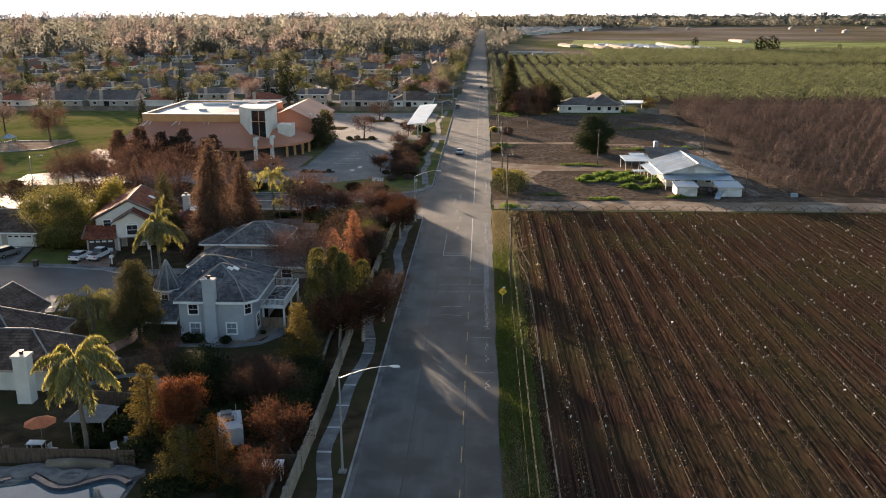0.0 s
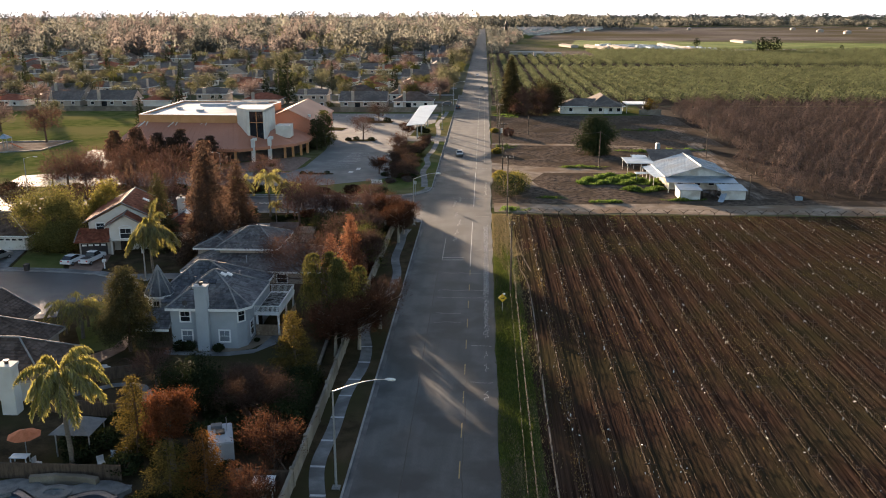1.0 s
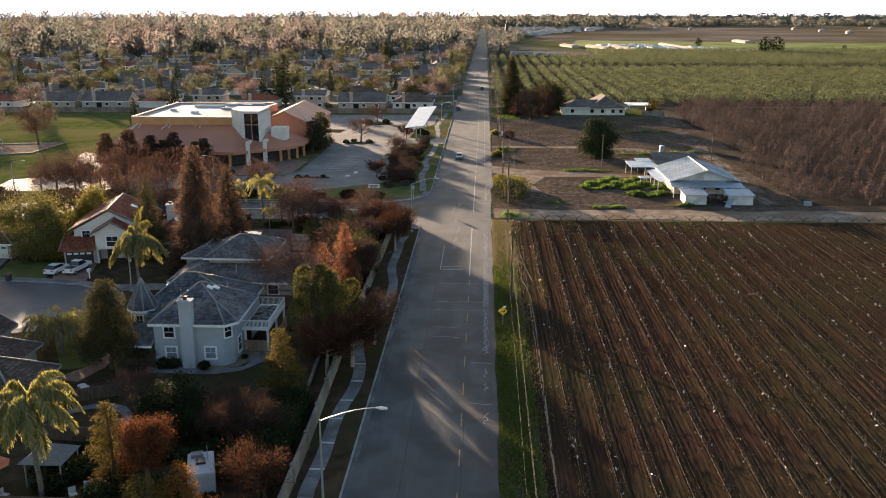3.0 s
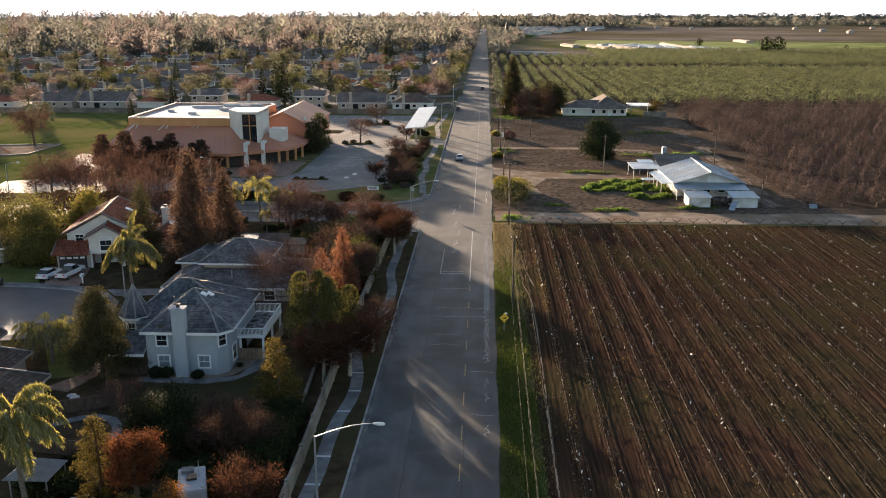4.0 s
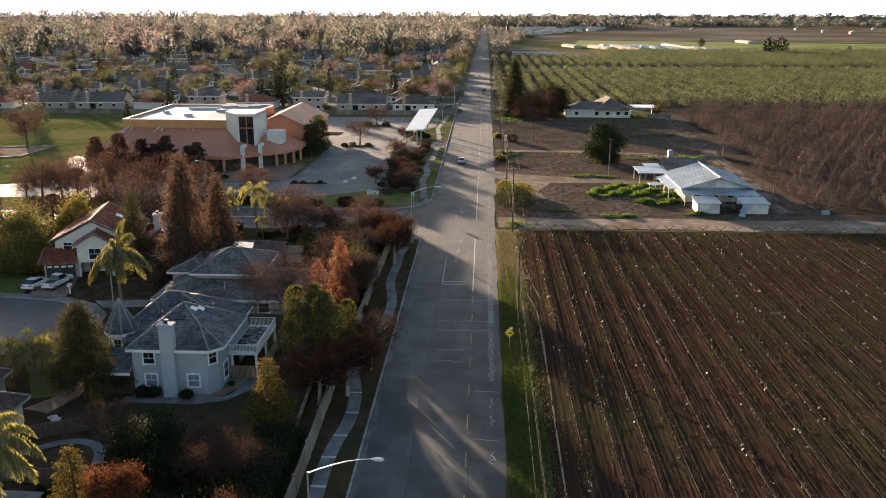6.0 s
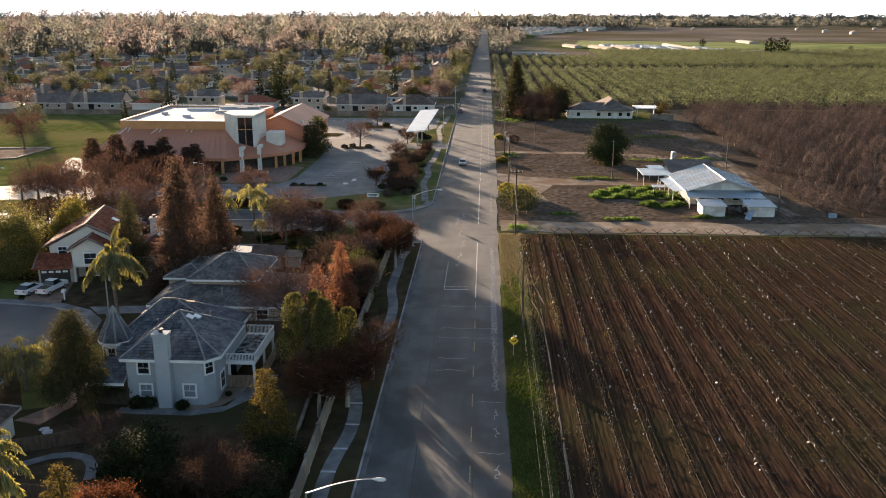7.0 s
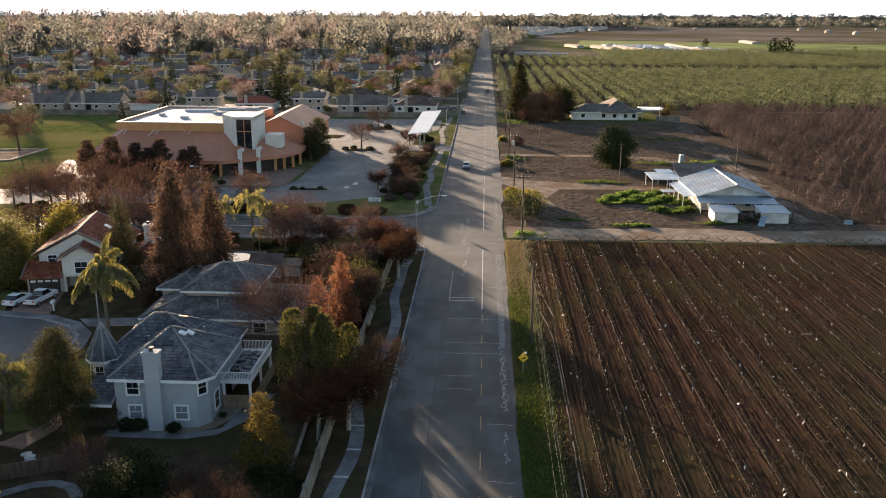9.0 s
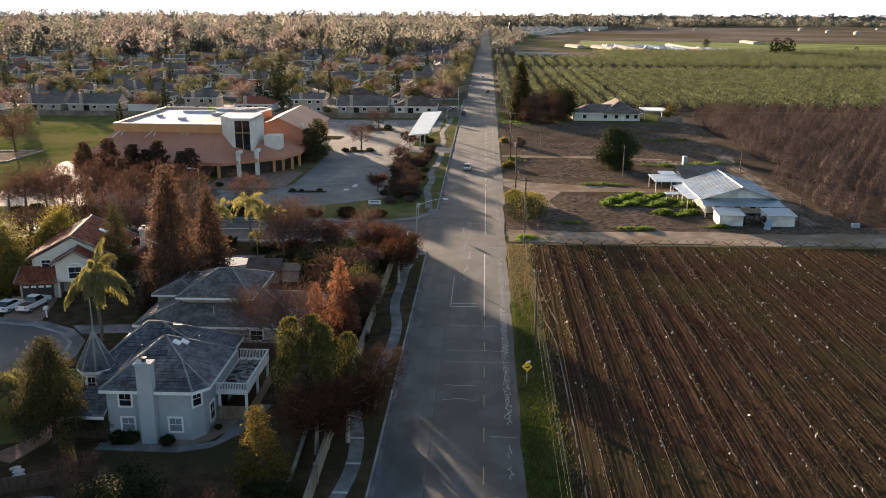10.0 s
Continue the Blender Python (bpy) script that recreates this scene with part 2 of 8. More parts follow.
M_lamp_red = surface("tail_lamp", (0.30, 0.02, 0.02), (0.4, 0.03, 0.03), 2, 0.2, 0.0)
M_lamp_clear = surface("head_lamp", (0.55, 0.55, 0.55), (0.65, 0.65, 0.65), 2, 0.15, 0.0)
M_umb = surface("orange_canvas", (0.40, 0.12, 0.05), (0.52, 0.17, 0.08), 2, 0.85, 0.1)
M_umb_pale = surface("faded_orange_sheet", (0.50, 0.30, 0.14), (0.66, 0.44, 0.24), 2, 0.8, 0.1)
M_gaz = surface("grey_canvas", (0.12, 0.125, 0.13), (0.18, 0.185, 0.19), 1, 0.85, 0.1)
M_sign = surface("yellow_sign_sheet", (0.80, 0.46, 0.03), (0.88, 0.54, 0.05), 2, 0.5, 0.0)
M_black = surface("black_marking", (0.02, 0.02, 0.02), (0.03, 0.03, 0.03), 2, 0.6, 0.0)
M_tarp = surface("crumpled_camouflage_tarp", (0.018, 0.016, 0.014), (0.30, 0.29, 0.275), 1.8, 0.75, 0.6, 3, spread=0.1)
M_blue = surface("pale_blue_cover", (0.20, 0.27, 0.33), (0.32, 0.40, 0.46), 0.8, 0.6, 0.1)

L_russet = leafy("russet_leaves", (0.034, 0.018, 0.013), (0.085, 0.04, 0.026), 0.35)
L_orange = leafy("orange_leaves", (0.085, 0.034, 0.017), (0.21, 0.08, 0.038), 0.4)
L_amber = leafy("amber_leaves", (0.05, 0.044, 0.014), (0.15, 0.112, 0.034), 0.4, passed=(1.15, 1.1, 0.9))
L_twig = leafy("bare_twigs", (0.045, 0.029, 0.023), (0.095, 0.06, 0.047), 0.15)
L_pink = leafy("rosy_bare_twigs", (0.078, 0.046, 0.039), (0.15, 0.088, 0.073), 0.15)
L_dark = leafy("dark_evergreen", (0.018, 0.026, 0.012), (0.042, 0.052, 0.022), 0.12, 0.8, 0.02)
L_pine = leafy("brown_tinged_needles", (0.052, 0.037, 0.028), (0.115, 0.078, 0.056), 0.4, passed=(1.15, 1.0, 0.9))
L_green = leafy("olive_leaves", (0.045, 0.055, 0.02), (0.11, 0.11, 0.038), 0.4)
L_lime = leafy("yellow_green_leaves", (0.10, 0.10, 0.03), (0.24, 0.205, 0.06), 0.5)
L_palm = leafy("palm_leaflets", (0.11, 0.113, 0.035), (0.34, 0.30, 0.10), 0.5, 0.28, 0.8, (1.2, 1.15, 0.85))
L_orch = leafy("citrus_leaves", (0.095, 0.11, 0.06), (0.135, 0.148, 0.08), 0.4, passed=(1.1, 1.1, 1.0))
L_redorch = leafy("dormant_orchard_twigs", (0.078, 0.058, 0.053), (0.135, 0.102, 0.095), 0.1, 0.95, 0.0)
L_grass = leafy("verge_grass", (0.026, 0.044, 0.01), (0.118, 0.126, 0.034), 0.45, passed=(1.0, 1.1, 0.8))
L_weep = leafy("drooping_olive_leaves", (0.05, 0.058, 0.022), (0.17, 0.155, 0.055), 0.4)
L_straw = leafy("dry_grass", (0.10, 0.075, 0.035), (0.26, 0.20, 0.09), 0.3)
L_weed = leafy("bright_weeds", (0.05, 0.085, 0.02), (0.15, 0.19, 0.055), 0.45, passed=(1.0, 1.1, 0.8))
# Far foliage made paler and greyer: distance haze is put into the colour.
L_far = leafy("haze_pale_far_foliage", (0.14, 0.137, 0.115), (0.19, 0.185, 0.155), 0.62, 0.9, 0.0, (1.0, 1.0, 1.0))
L_far_rose = leafy("haze_pale_far_twigs", (0.15, 0.125, 0.112), (0.19, 0.16, 0.145), 0.62, 0.9, 0.0, (1.0, 1.0, 1.0))
L_far_dark = leafy("haze_pale_far_evergreen", (0.10, 0.105, 0.092), (0.14, 0.147, 0.13), 0.62, 0.9, 0.0, (1.0, 1.0, 1.0))
M_blind = surface("window_with_pale_blind", (0.16, 0.18, 0.20), (0.22, 0.245, 0.27), 1.5, 0.25, 0.0, spec=0.5)
M_vine = surface("vine_bark", (0.02, 0.015, 0.012), (0.05, 0.036, 0.028), 4, 0.95, 0.3, 5, spec=0.0)
L_tan = leafy("tan_verge_straw", (0.14, 0.118, 0.068), (0.27, 0.225, 0.13), 0.35, passed=(1.05, 1.0, 0.9))
# Earth darker than the open fields: shade between the trees is in its colour.
M_orchard = surface("orchard_earth_shade_painted", (0.022, 0.016, 0.012), (0.048, 0.034, 0.024), 0.3, 0.95, 0.4, 10, spec=0.03)
L_olive = leafy("thin_olive_growth", (0.06, 0.06, 0.018), (0.17, 0.145, 0.05), 0.4)
L_town = leafy("dull_town_foliage", (0.075, 0.076, 0.05), (0.14, 0.138, 0.09), 0.45, 0.9, 0.0, (1.1, 1.08, 0.95))
L_town_rose = leafy("dull_town_twigs", (0.10, 0.076, 0.068), (0.17, 0.13, 0.115), 0.4, 0.9, 0.0, (1.05, 1.0, 1.0))
L_cyp = leafy("brownish_dark_evergreen", (0.028, 0.03, 0.015), (0.075, 0.068, 0.033), 0.25, 0.8, 0.02)
L_gold = leafy("orange_gold_needles", (0.10, 0.05, 0.015), (0.24, 0.12, 0.04), 0.45)
L_rust = leafy("rust_feathery_needles", (0.14, 0.06, 0.04), (0.28, 0.14, 0.09), 0.45)
M_verge = surface("verge_turf", (0.024, 0.04, 0.01), (0.06, 0.075, 0.022), 0.6, 0.95, 0.5, 12, stain=(0.075, 0.065, 0.035), stain_scale=0.12, spec=0.0)
M_track = surface("rutted_dirt_track", (0.10, 0.08, 0.063), (0.25, 0.205, 0.165), 0.7, 0.95, 0.5, 9, stain=(0.07, 0.055, 0.042), stain_scale=0.16, stretch=(1.6, 0.25, 1), spec=0.0)

# ---- building tools ----
def mesh_of(name, v, f, mat, smooth=False):
    """A mesh from arrays: v (n, 3); f a list of polygons or an (m, k) array."""
    me = bpy.data.meshes.new(name)
    if isinstance(f, np.ndarray):
        k = f.shape[1]
        me.vertices.add(len(v))
        me.vertices.foreach_set("co", np.asarray(v, np.float32).ravel())
        me.loops.add(f.size)
        me.loops.foreach_set("vertex_index", f.astype(np.int32).ravel())
        me.polygons.add(len(f))
        me.polygons.foreach_set("loop_start", np.arange(0, f.size, k, dtype=np.int32))
        me.update(calc_edges=True)
    else:
        me.from_pydata([tuple(p) for p in v], [], f)
        me.update()
    if smooth:
        me.polygons.foreach_set("use_smooth", [True] * len(me.polygons))
    me.materials.append(mat)
    return me


class Geo:
    """Collects simple solids into one mesh."""

    def __init__(self):
        self.v, self.f = [], []

    def add(self, pts, faces):
        n = len(self.v)
        self.v += [tuple(p) for p in pts]
        self.f += [tuple(n + i for i in q) for q in faces]
        return self

    def box(self, x0, y0, z0, x1, y1, z1, m=None):
        p = [Vector((x, y, z)) for z in (z0, z1) for x, y in ((x0, y0), (x1, y0), (x1, y1), (x0, y1))]
        if m:
            p = [m @ q for q in p]
        return self.add(p, [(3, 2, 1, 0), (4, 5, 6, 7), (0, 1, 5, 4), (1, 2, 6, 5), (2, 3, 7, 6), (3, 0, 4, 7)])

    def slab(self, poly, z0, z1):
        n = len(poly)
        p = [(x, y, z0) for x, y in poly] + [(x, y, z1) for x, y in poly]
        return self.add(p, [tuple(range(n - 1, -1, -1)), tuple(range(n, 2 * n))] + [(i, (i + 1) % n, n + (i + 1) % n, n + i) for i in range(n)])

    def tube(self, pts, radii, n=6):
        pts = [Vector(p) for p in pts]
        if not isinstance(radii, (list, tuple)):
            radii = [radii] * len(pts)
        rings = []
        for i, p in enumerate(pts):
            d = (pts[min(i + 1, len(pts) - 1)] - pts[max(i - 1, 0)]).normalized()
            a = d.cross(Vector((0.31, 0.95, 0.02)) if abs(d.z) > 0.5 else Vector((0, 0, 1))).normalized()
            b = d.cross(a)
            rings += [p + radii[i] * (math.cos(6.2832 * k / n) * a + math.sin(6.2832 * k / n) * b) for k in range(n)]
        m = len(pts)
        fs = [(i * n + k, i * n + (k + 1) % n, (i + 1) * n + (k + 1) % n, (i + 1) * n + k) for i in range(m - 1) for k in range(n)]
        return self.add(rings, fs + [tuple(range(n - 1, -1, -1)), tuple(range((m - 1) * n, m * n))])

    def strip(self, line, a, b, z0, z1, closed=False):
        """A kerb-like bar along a line in plan, between two offsets to its left."""
        pts = [Vector((x, y)) for x, y in line]
        n, out = len(pts), []
        for i, p in enumerate(pts):
            q0 = pts[i - 1] if (i or closed) else p
            q1 = pts[(i + 1) % n] if (i < n - 1 or closed) else p
            d = (q1 - q0).normalized()
            nn = Vector((-d.y, d.x))
            out += [(*(p + nn * a), z0), (*(p + nn * b), z0), (*(p + nn * b), z1), (*(p + nn * a), z1)]
        fs = []
        for i in range(n if closed else n - 1):
            j = (i + 1) % n
            fs += [(i * 4 + k, j * 4 + k, j * 4 + (k + 1) % 4, i * 4 + (k + 1) % 4) for k in range(4)]
        if not closed:
            fs += [(0, 1, 2, 3), (4 * n - 1, 4 * n - 2, 4 * n - 3, 4 * n - 4)]
        return self.add(out, fs)

    def mesh(self, name, mat, smooth=False):
        return mesh_of(name, self.v, self.f, mat, smooth)


def part(name, geo, mat, parent, label="", kind=""):
    """ONE mesh object under a thing or under a part; geo: a Geo, or a mesh that alike parts share."""
    ob = new(name, geo.mesh(name, mat) if isinstance(geo, Geo) else geo)
    ob.parent = parent
    return tagged(ob, label, kind=kind)


def thing(name, label, category, m=None, group="", kind=""):
    ob = new(name)
    ob.empty_display_size = 0.3
    if m is not None:
        ob.matrix_basis = m
    return tagged(ob, label, category, group, kind)


def single(name, geo, mat, label, category, group="", kind="", m=None):
    ob = new(name, geo.mesh(name, mat) if isinstance(geo, Geo) else geo)
    if m is not None:
        ob.matrix_basis = m
    return tagged(ob, label, category, group, kind)


def at(x, y, z=0.0, turn=0.0, size=1.0):
    return pose(x, y, z, 0, 0, turn) @ Matrix.Scale(size, 4)


def quads(c, size, rng, aspect=0.6, way=None, spread=1.0):
    """Small leaf quads round the points c; way: the direction of their long side."""
    n = len(c)
    u = rng.normal(size=(n, 3))
    if way is not None:
        u = way + spread * u
    u /= np.linalg.norm(u, axis=1, keepdims=True) + 1e-9
    w = rng.normal(size=(n, 3))
    w -= (w * u).sum(1, keepdims=True) * u
    w /= np.linalg.norm(w, axis=1, keepdims=True) + 1e-9
    s = np.broadcast_to(np.asarray(size, float).reshape(-1, 1), (n, 1))
    u, w = u * s * 0.5, w * s * 0.5 * aspect
    v = np.stack([c - u, c + w, c + u, c - w], 1).reshape(-1, 3)
    return v, np.arange(4 * n).reshape(-1, 4)


def facing(c, size, rng, aspect, way, spread=0.55):
    """Small leaf quads that look outwards along way, more or less."""
    n = len(c)
    nn = way + spread * rng.normal(size=(n, 3))
    nn /= np.linalg.norm(nn, axis=1, keepdims=True) + 1e-9
    u = np.cross(nn, rng.normal(size=(n, 3)))
    u /= np.linalg.norm(u, axis=1, keepdims=True) + 1e-9
    w = np.cross(nn, u)
    s = np.broadcast_to(np.asarray(size, float).reshape(-1, 1), (n, 1))
    u, w = u * s * 0.5, w * s * 0.5 * aspect
    return np.stack([c - u, c + w, c + u, c - w], 1).reshape(-1, 3), np.arange(4 * n).reshape(-1, 4)


def merged(*some):
    vs, fs, k = [], [], 0
    for v, f in some:
        vs.append(v)
        fs.append(f + k)
        k += len(v)
    return np.concatenate(vs), np.concatenate(fs)


def scattered(v, f, places, sizes, turns, tall=None):
    """One big mesh of many turned and scaled copies of a small one."""
    n, k = len(places), len(v)
    c, s = np.cos(turns)[:, None], np.sin(turns)[:, None]
    tall = sizes if tall is None else tall
    x = (v[None, :, 0] * c - v[None, :, 1] * s) * sizes[:, None] + places[:, None, 0]
    y = (v[None, :, 0] * s + v[None, :, 1] * c) * sizes[:, None] + places[:, None, 1]
    z = v[None, :, 2] * tall[:, None] + places[:, None, 2]
    vv = np.stack([x, y, z], -1).reshape(-1, 3)
    ff = (f[None] + (np.arange(n) * k)[:, None, None]).reshape(-1, f.shape[1])
    return vv, ff


# ---- plants ----
def limbs(h, spread, rng, n, low=0.3, r=None, fork=0.35, up=0.5):
    """Trunk and limbs of a broad tree; returns the solid and the limbs' tips."""
    g, r = Geo(), r or 0.022 * h + 0.05
    lean = rng.normal(size=2) * 0.03 * h
    top = np.array([lean[0], lean[1], h * 0.72])
    g.tube([(0, 0, -0.1), (lean[0] * 0.4, lean[1] * 0.4, h * fork), tuple(top)], [r * 1.25, r * 0.8, r * 0.2], 7)
    tips = []
    for i in range(n):
        t = low + (0.72 - low) * (i + rng.random()) / n
        a = 2.4 * i + rng.normal() * 0.4
        base = np.array([lean[0] * t / 0.72, lean[1] * t / 0.72, h * t])
        out = spread * (0.55 + 0.45 * rng.random()) * math.sqrt(max(0.12, 1 - ((t - 0.42) / 0.5) ** 2))
        tip = base + np.array([math.cos(a) * out, math.sin(a) * out, up * out * (0.6 + 0.7 * rng.random()) + 0.04 * h])
        tip[2] = min(tip[2], h * 0.93)
        mid = base * 0.5 + tip * 0.5 + np.array([0, 0, -0.06 * out])
        rr = r * 0.42 * (1.1 - t)
        g.tube([tuple(base), tuple(mid), tuple(tip)], [rr * 1.3, rr * 0.8, rr * 0.2], 5)
        tips += [tip, mid * 0.35 + tip * 0.65]
        for _ in range(2):
            side = tip * 0.6 + base * 0.4 + rng.normal(size=3) * np.array([0.28, 0.28, 0.2]) * spread * 0.8
            g.tube([tuple(mid), tuple(side)], [rr * 0.6, rr * 0.15], 4)
            tips.append(side)
    tips.append(top)
    return g, np.array(tips)


def broad_tree(name, label, h, spread, leaf, bark, rng, m, n_leaf=4500, size=0.2, puff=0.17, bare=0.0, n=14, low=0.3, group="", up=0.5, cat="tree", dome=False):
    """Broad tree: limbs, then leaves in uneven tufts round the tips; bare: share of thin upright twigs."""
    ob = thing(name, label, cat, m, group)
    g, tips = limbs(h, spread, rng, n, low, up=up)
    if dome:
        d = rng.normal(size=(34, 3))
        d /= np.linalg.norm(d, axis=1, keepdims=True)
        q = (0.5 + 0.55 * rng.random(34) ** 0.7)[:, None]
        tips = d * q * np.array([spread * 0.86, spread * 0.86, h * 0.42]) + np.array([0, 0, h * 0.47])
        tips[:, 2] = np.maximum(tips[:, 2], 0.5)
        g = Geo().tube([(0, 0, -0.1), (0.1, 0.05, h * 0.3), (0, 0, h * 0.7)], [0.03 * h, 0.02 * h, 0.03], 7)
        for e in tips[::3]:
            g.tube([(0, 0, min(h * 0.5, max(0.3, e[2] * 0.55))), tuple(e * np.array([0.5, 0.5, 0.85])), tuple(e)], [0.01 * h, 0.007 * h, 0.02], 4)
    part("trunk", g, bark, ob)
    k = rng.integers(0, len(tips), n_leaf)
    weight = 0.6 + 0.8 * rng.random(len(tips))
    c = tips[k] + rng.normal(size=(n_leaf, 3)) * puff * spread * weight[k][:, None] * np.array([1, 1, 0.8])
    c[:, 2] = np.clip(c[:, 2], 0.25, h)
    twig = rng.random(n_leaf) < bare
    out = c - np.array([0, 0, h * 0.35])
    out /= np.linalg.norm(out, axis=1, keepdims=True)
    parts = []
    if (~twig).any():
        local = c - tips[k]
        local /= np.linalg.norm(local, axis=1, keepdims=True) + 1e-9
        parts.append(facing(c[~twig], size * (0.6 + 0.8 * rng.random((~twig).sum())), rng, 0.65, (0.6 * local + 0.6 * out + np.array([0, 0, 0.25]))[~twig]))
    if twig.any():
        parts.append(quads(c[twig], size * 3.2 * (0.6 + 0.8 * rng.random(twig.sum())), rng, 0.09, out[twig], 0.35))
    v, f = merged(*parts)
    part("crown", mesh_of("crown", v, f, leaf), leaf, ob)
    return ob


def conifer(name, label, h, r, leaf, bark, rng, m, n_leaf=4500, size=0.32, droop=0.35, low=0.06, power=0.8, group=""):
    """Spire tree: whorled boughs with hanging needle sprays."""
    ob = thing(name, label, "tree", m, group)
    g = Geo()
    g.tube([(0, 0, -0.1), (0.02 * h, 0, h * 0.5), (0, 0, h * 0.97)], [0.018 * h + 0.06, 0.011 * h + 0.03, 0.02], 7)
    part("trunk", g, bark, ob)
    g = Geo()
    boughs = int(7 * h)
    t = low + (1 - low) * (np.arange(boughs) + rng.random(boughs)) / boughs
    a = 2.39996 * np.arange(boughs) + rng.normal(size=boughs) * 0.3
    ln = r * (1 - t) ** power * (0.65 + 0.5 * rng.random(boughs)) + 0.12
    for i in range(0, boughs, 3):
        e = (math.cos(a[i]) * ln[i] * 0.9, math.sin(a[i]) * ln[i] * 0.9, h * t[i] - droop * ln[i] * 0.5)
        g.tube([(0.02 * h * min(t[i] / 0.5, max(0, 0.97 - t[i]) / 0.47), 0, h * t[i]), e], [0.035, 0.01], 4)
    part("boughs", g, bark, ob, kind="stuff")
    p = ln / ln.sum()
    k = rng.choice(boughs, n_leaf, p=p)
    q = np.sqrt(rng.random(n_leaf)) * 0.97 + 0.05
    c = np.stack([np.cos(a[k]) * ln[k] * q, np.sin(a[k]) * ln[k] * q, h * t[k] - droop * ln[k] * q * q + 0.1 * ln[k] * q], 1)
    c += rng.normal(size=c.shape) * (0.07 * r + 0.05)
    c[:, 2] = np.clip(c[:, 2], 0.1, h)
    way = np.stack([np.cos(a[k]), np.sin(a[k]), -0.5 * np.ones(n_leaf)], 1)
    v, f = quads(c, size * (0.6 + 0.8 * rng.random(n_leaf)), rng, 0.4, way, 0.45)
    part("crown", mesh_of("crown", v, f, leaf), leaf, ob)
    return ob


def palm(name, label, h, leaf, rng, m, fronds=22, length=3.4, pairs=26, group=""):
    """Feather palm: ringed trunk and arching fronds with hanging leaflets."""
    ob = thing(name, label, "palm tree", m, group)
    g = Geo()
    zs = np.linspace(-0.1, h, 14)
    g.tube([(0.05 * math.sin(z), 0.05 * math.cos(0.7 * z), z) for z in zs], [0.23 - 0.09 * i / 13 + (0.02 if i % 2 else 0) for i in range(14)], 8)
    part("trunk", g, M_palm, ob)
    gr, vs = Geo(), []
    for i in range(fronds):
        a = 2.4 * i + rng.normal() * 0.2
        e = radians(66 - 66 * i / fronds + rng.normal() * 10)
        ln = length * (0.8 + 0.35 * rng.random())
        pts, p, d = [], np.array([0, 0, h]), np.array([math.cos(a) * math.cos(e), math.sin(a) * math.cos(e), math.sin(e)])
        for _ in range(9):
            pts.append(p.copy())
            p = p + d * ln / 8
            d = d + np.array([0, 0, -0.28 - 0.16 * rng.random()])
            d /= np.linalg.norm(d)
        gr.tube([tuple(x) for x in pts], [0.035 - 0.003 * j for j in range(9)], 4)
        s = np.linspace(0.12, 1, pairs) * 8
        lo = np.minimum(s.astype(int), 7)
        c = np.array(pts)[lo] * (1 - (s - lo))[:, None] + np.array(pts)[np.minimum(lo + 1, 8)] * (s - lo)[:, None]
        side = np.array([-math.sin(a), math.cos(a), 0])
        ll = (0.24 * length * np.sin(np.pi * (0.12 + 0.8 * s / 8)) + 0.12) * (0.7 + 0.6 * rng.random(pairs))
        for sg in (-1, 1):
            w = side * sg * 0.42 + np.array([0, 0, -0.85]) + np.array([math.cos(a), math.sin(a), 0]) * 0.25
            vs.append(quads(c + w * ll[:, None] * 0.45, ll, rng, 0.095, np.tile(w, (pairs, 1)), 0.2))
    part("frond_stalk", gr, M_palm, ob)
    v, f = merged(*vs)
    part("crown", mesh_of("crown", v, f, leaf), leaf, ob)
    return ob


def weeping(name, label, h, spread, leaf, rng, m, strands=260):
    """Weeping tree: limbs whose ends hang in long leafy strands."""
    ob = thing(name, label, "tree", m)
    g, tips = limbs(h, spread * 0.75, rng, 12, 0.35, up=0.8)
    part("trunk", g, M_bark, ob)
    vs = []
    for i in range(15):
        a, rr = 2.4 * i + rng.normal() * 0.3, spread * 0.9 * math.sqrt((i + 0.4) / 15)
        top = np.array([math.cos(a) * rr, math.sin(a) * rr, h * (0.97 - 0.45 * (rr / spread) ** 2) + rng.normal() * 0.5])
        drop = 2.4 + 2.2 * rr / spread + rng.random()
        for _ in range(strands // 15):
            b = 6.283 * rng.random()
            d = np.array([math.cos(b), math.sin(b), 0]) * 1.35 + np.array([math.cos(a), math.sin(a), 0]) * 0.3
            ln = drop * (0.5 + 0.5 * rng.random())
            s = np.linspace(0, 1, 16)[:, None]
            c = top + d * (0.15 + 0.85 * np.sqrt(s)) * (0.5 + 0.5 * rng.random()) + np.array([0, 0, 1.0]) * (0.2 * np.sin(s * 3) - ln * s ** 1.5)
            c = c + rng.normal(size=c.shape) * 0.08
            vs.append(quads(c, 0.3, rng, 0.42, np.tile([0, 0, -1.0], (16, 1)) + d * 0.3, 0.45))
    v, f = merged(*vs)
    v[:, 2] = np.clip(v[:, 2], 0.2, None)
    part("crown", mesh_of("crown", v, f, leaf), leaf, ob)
    return ob


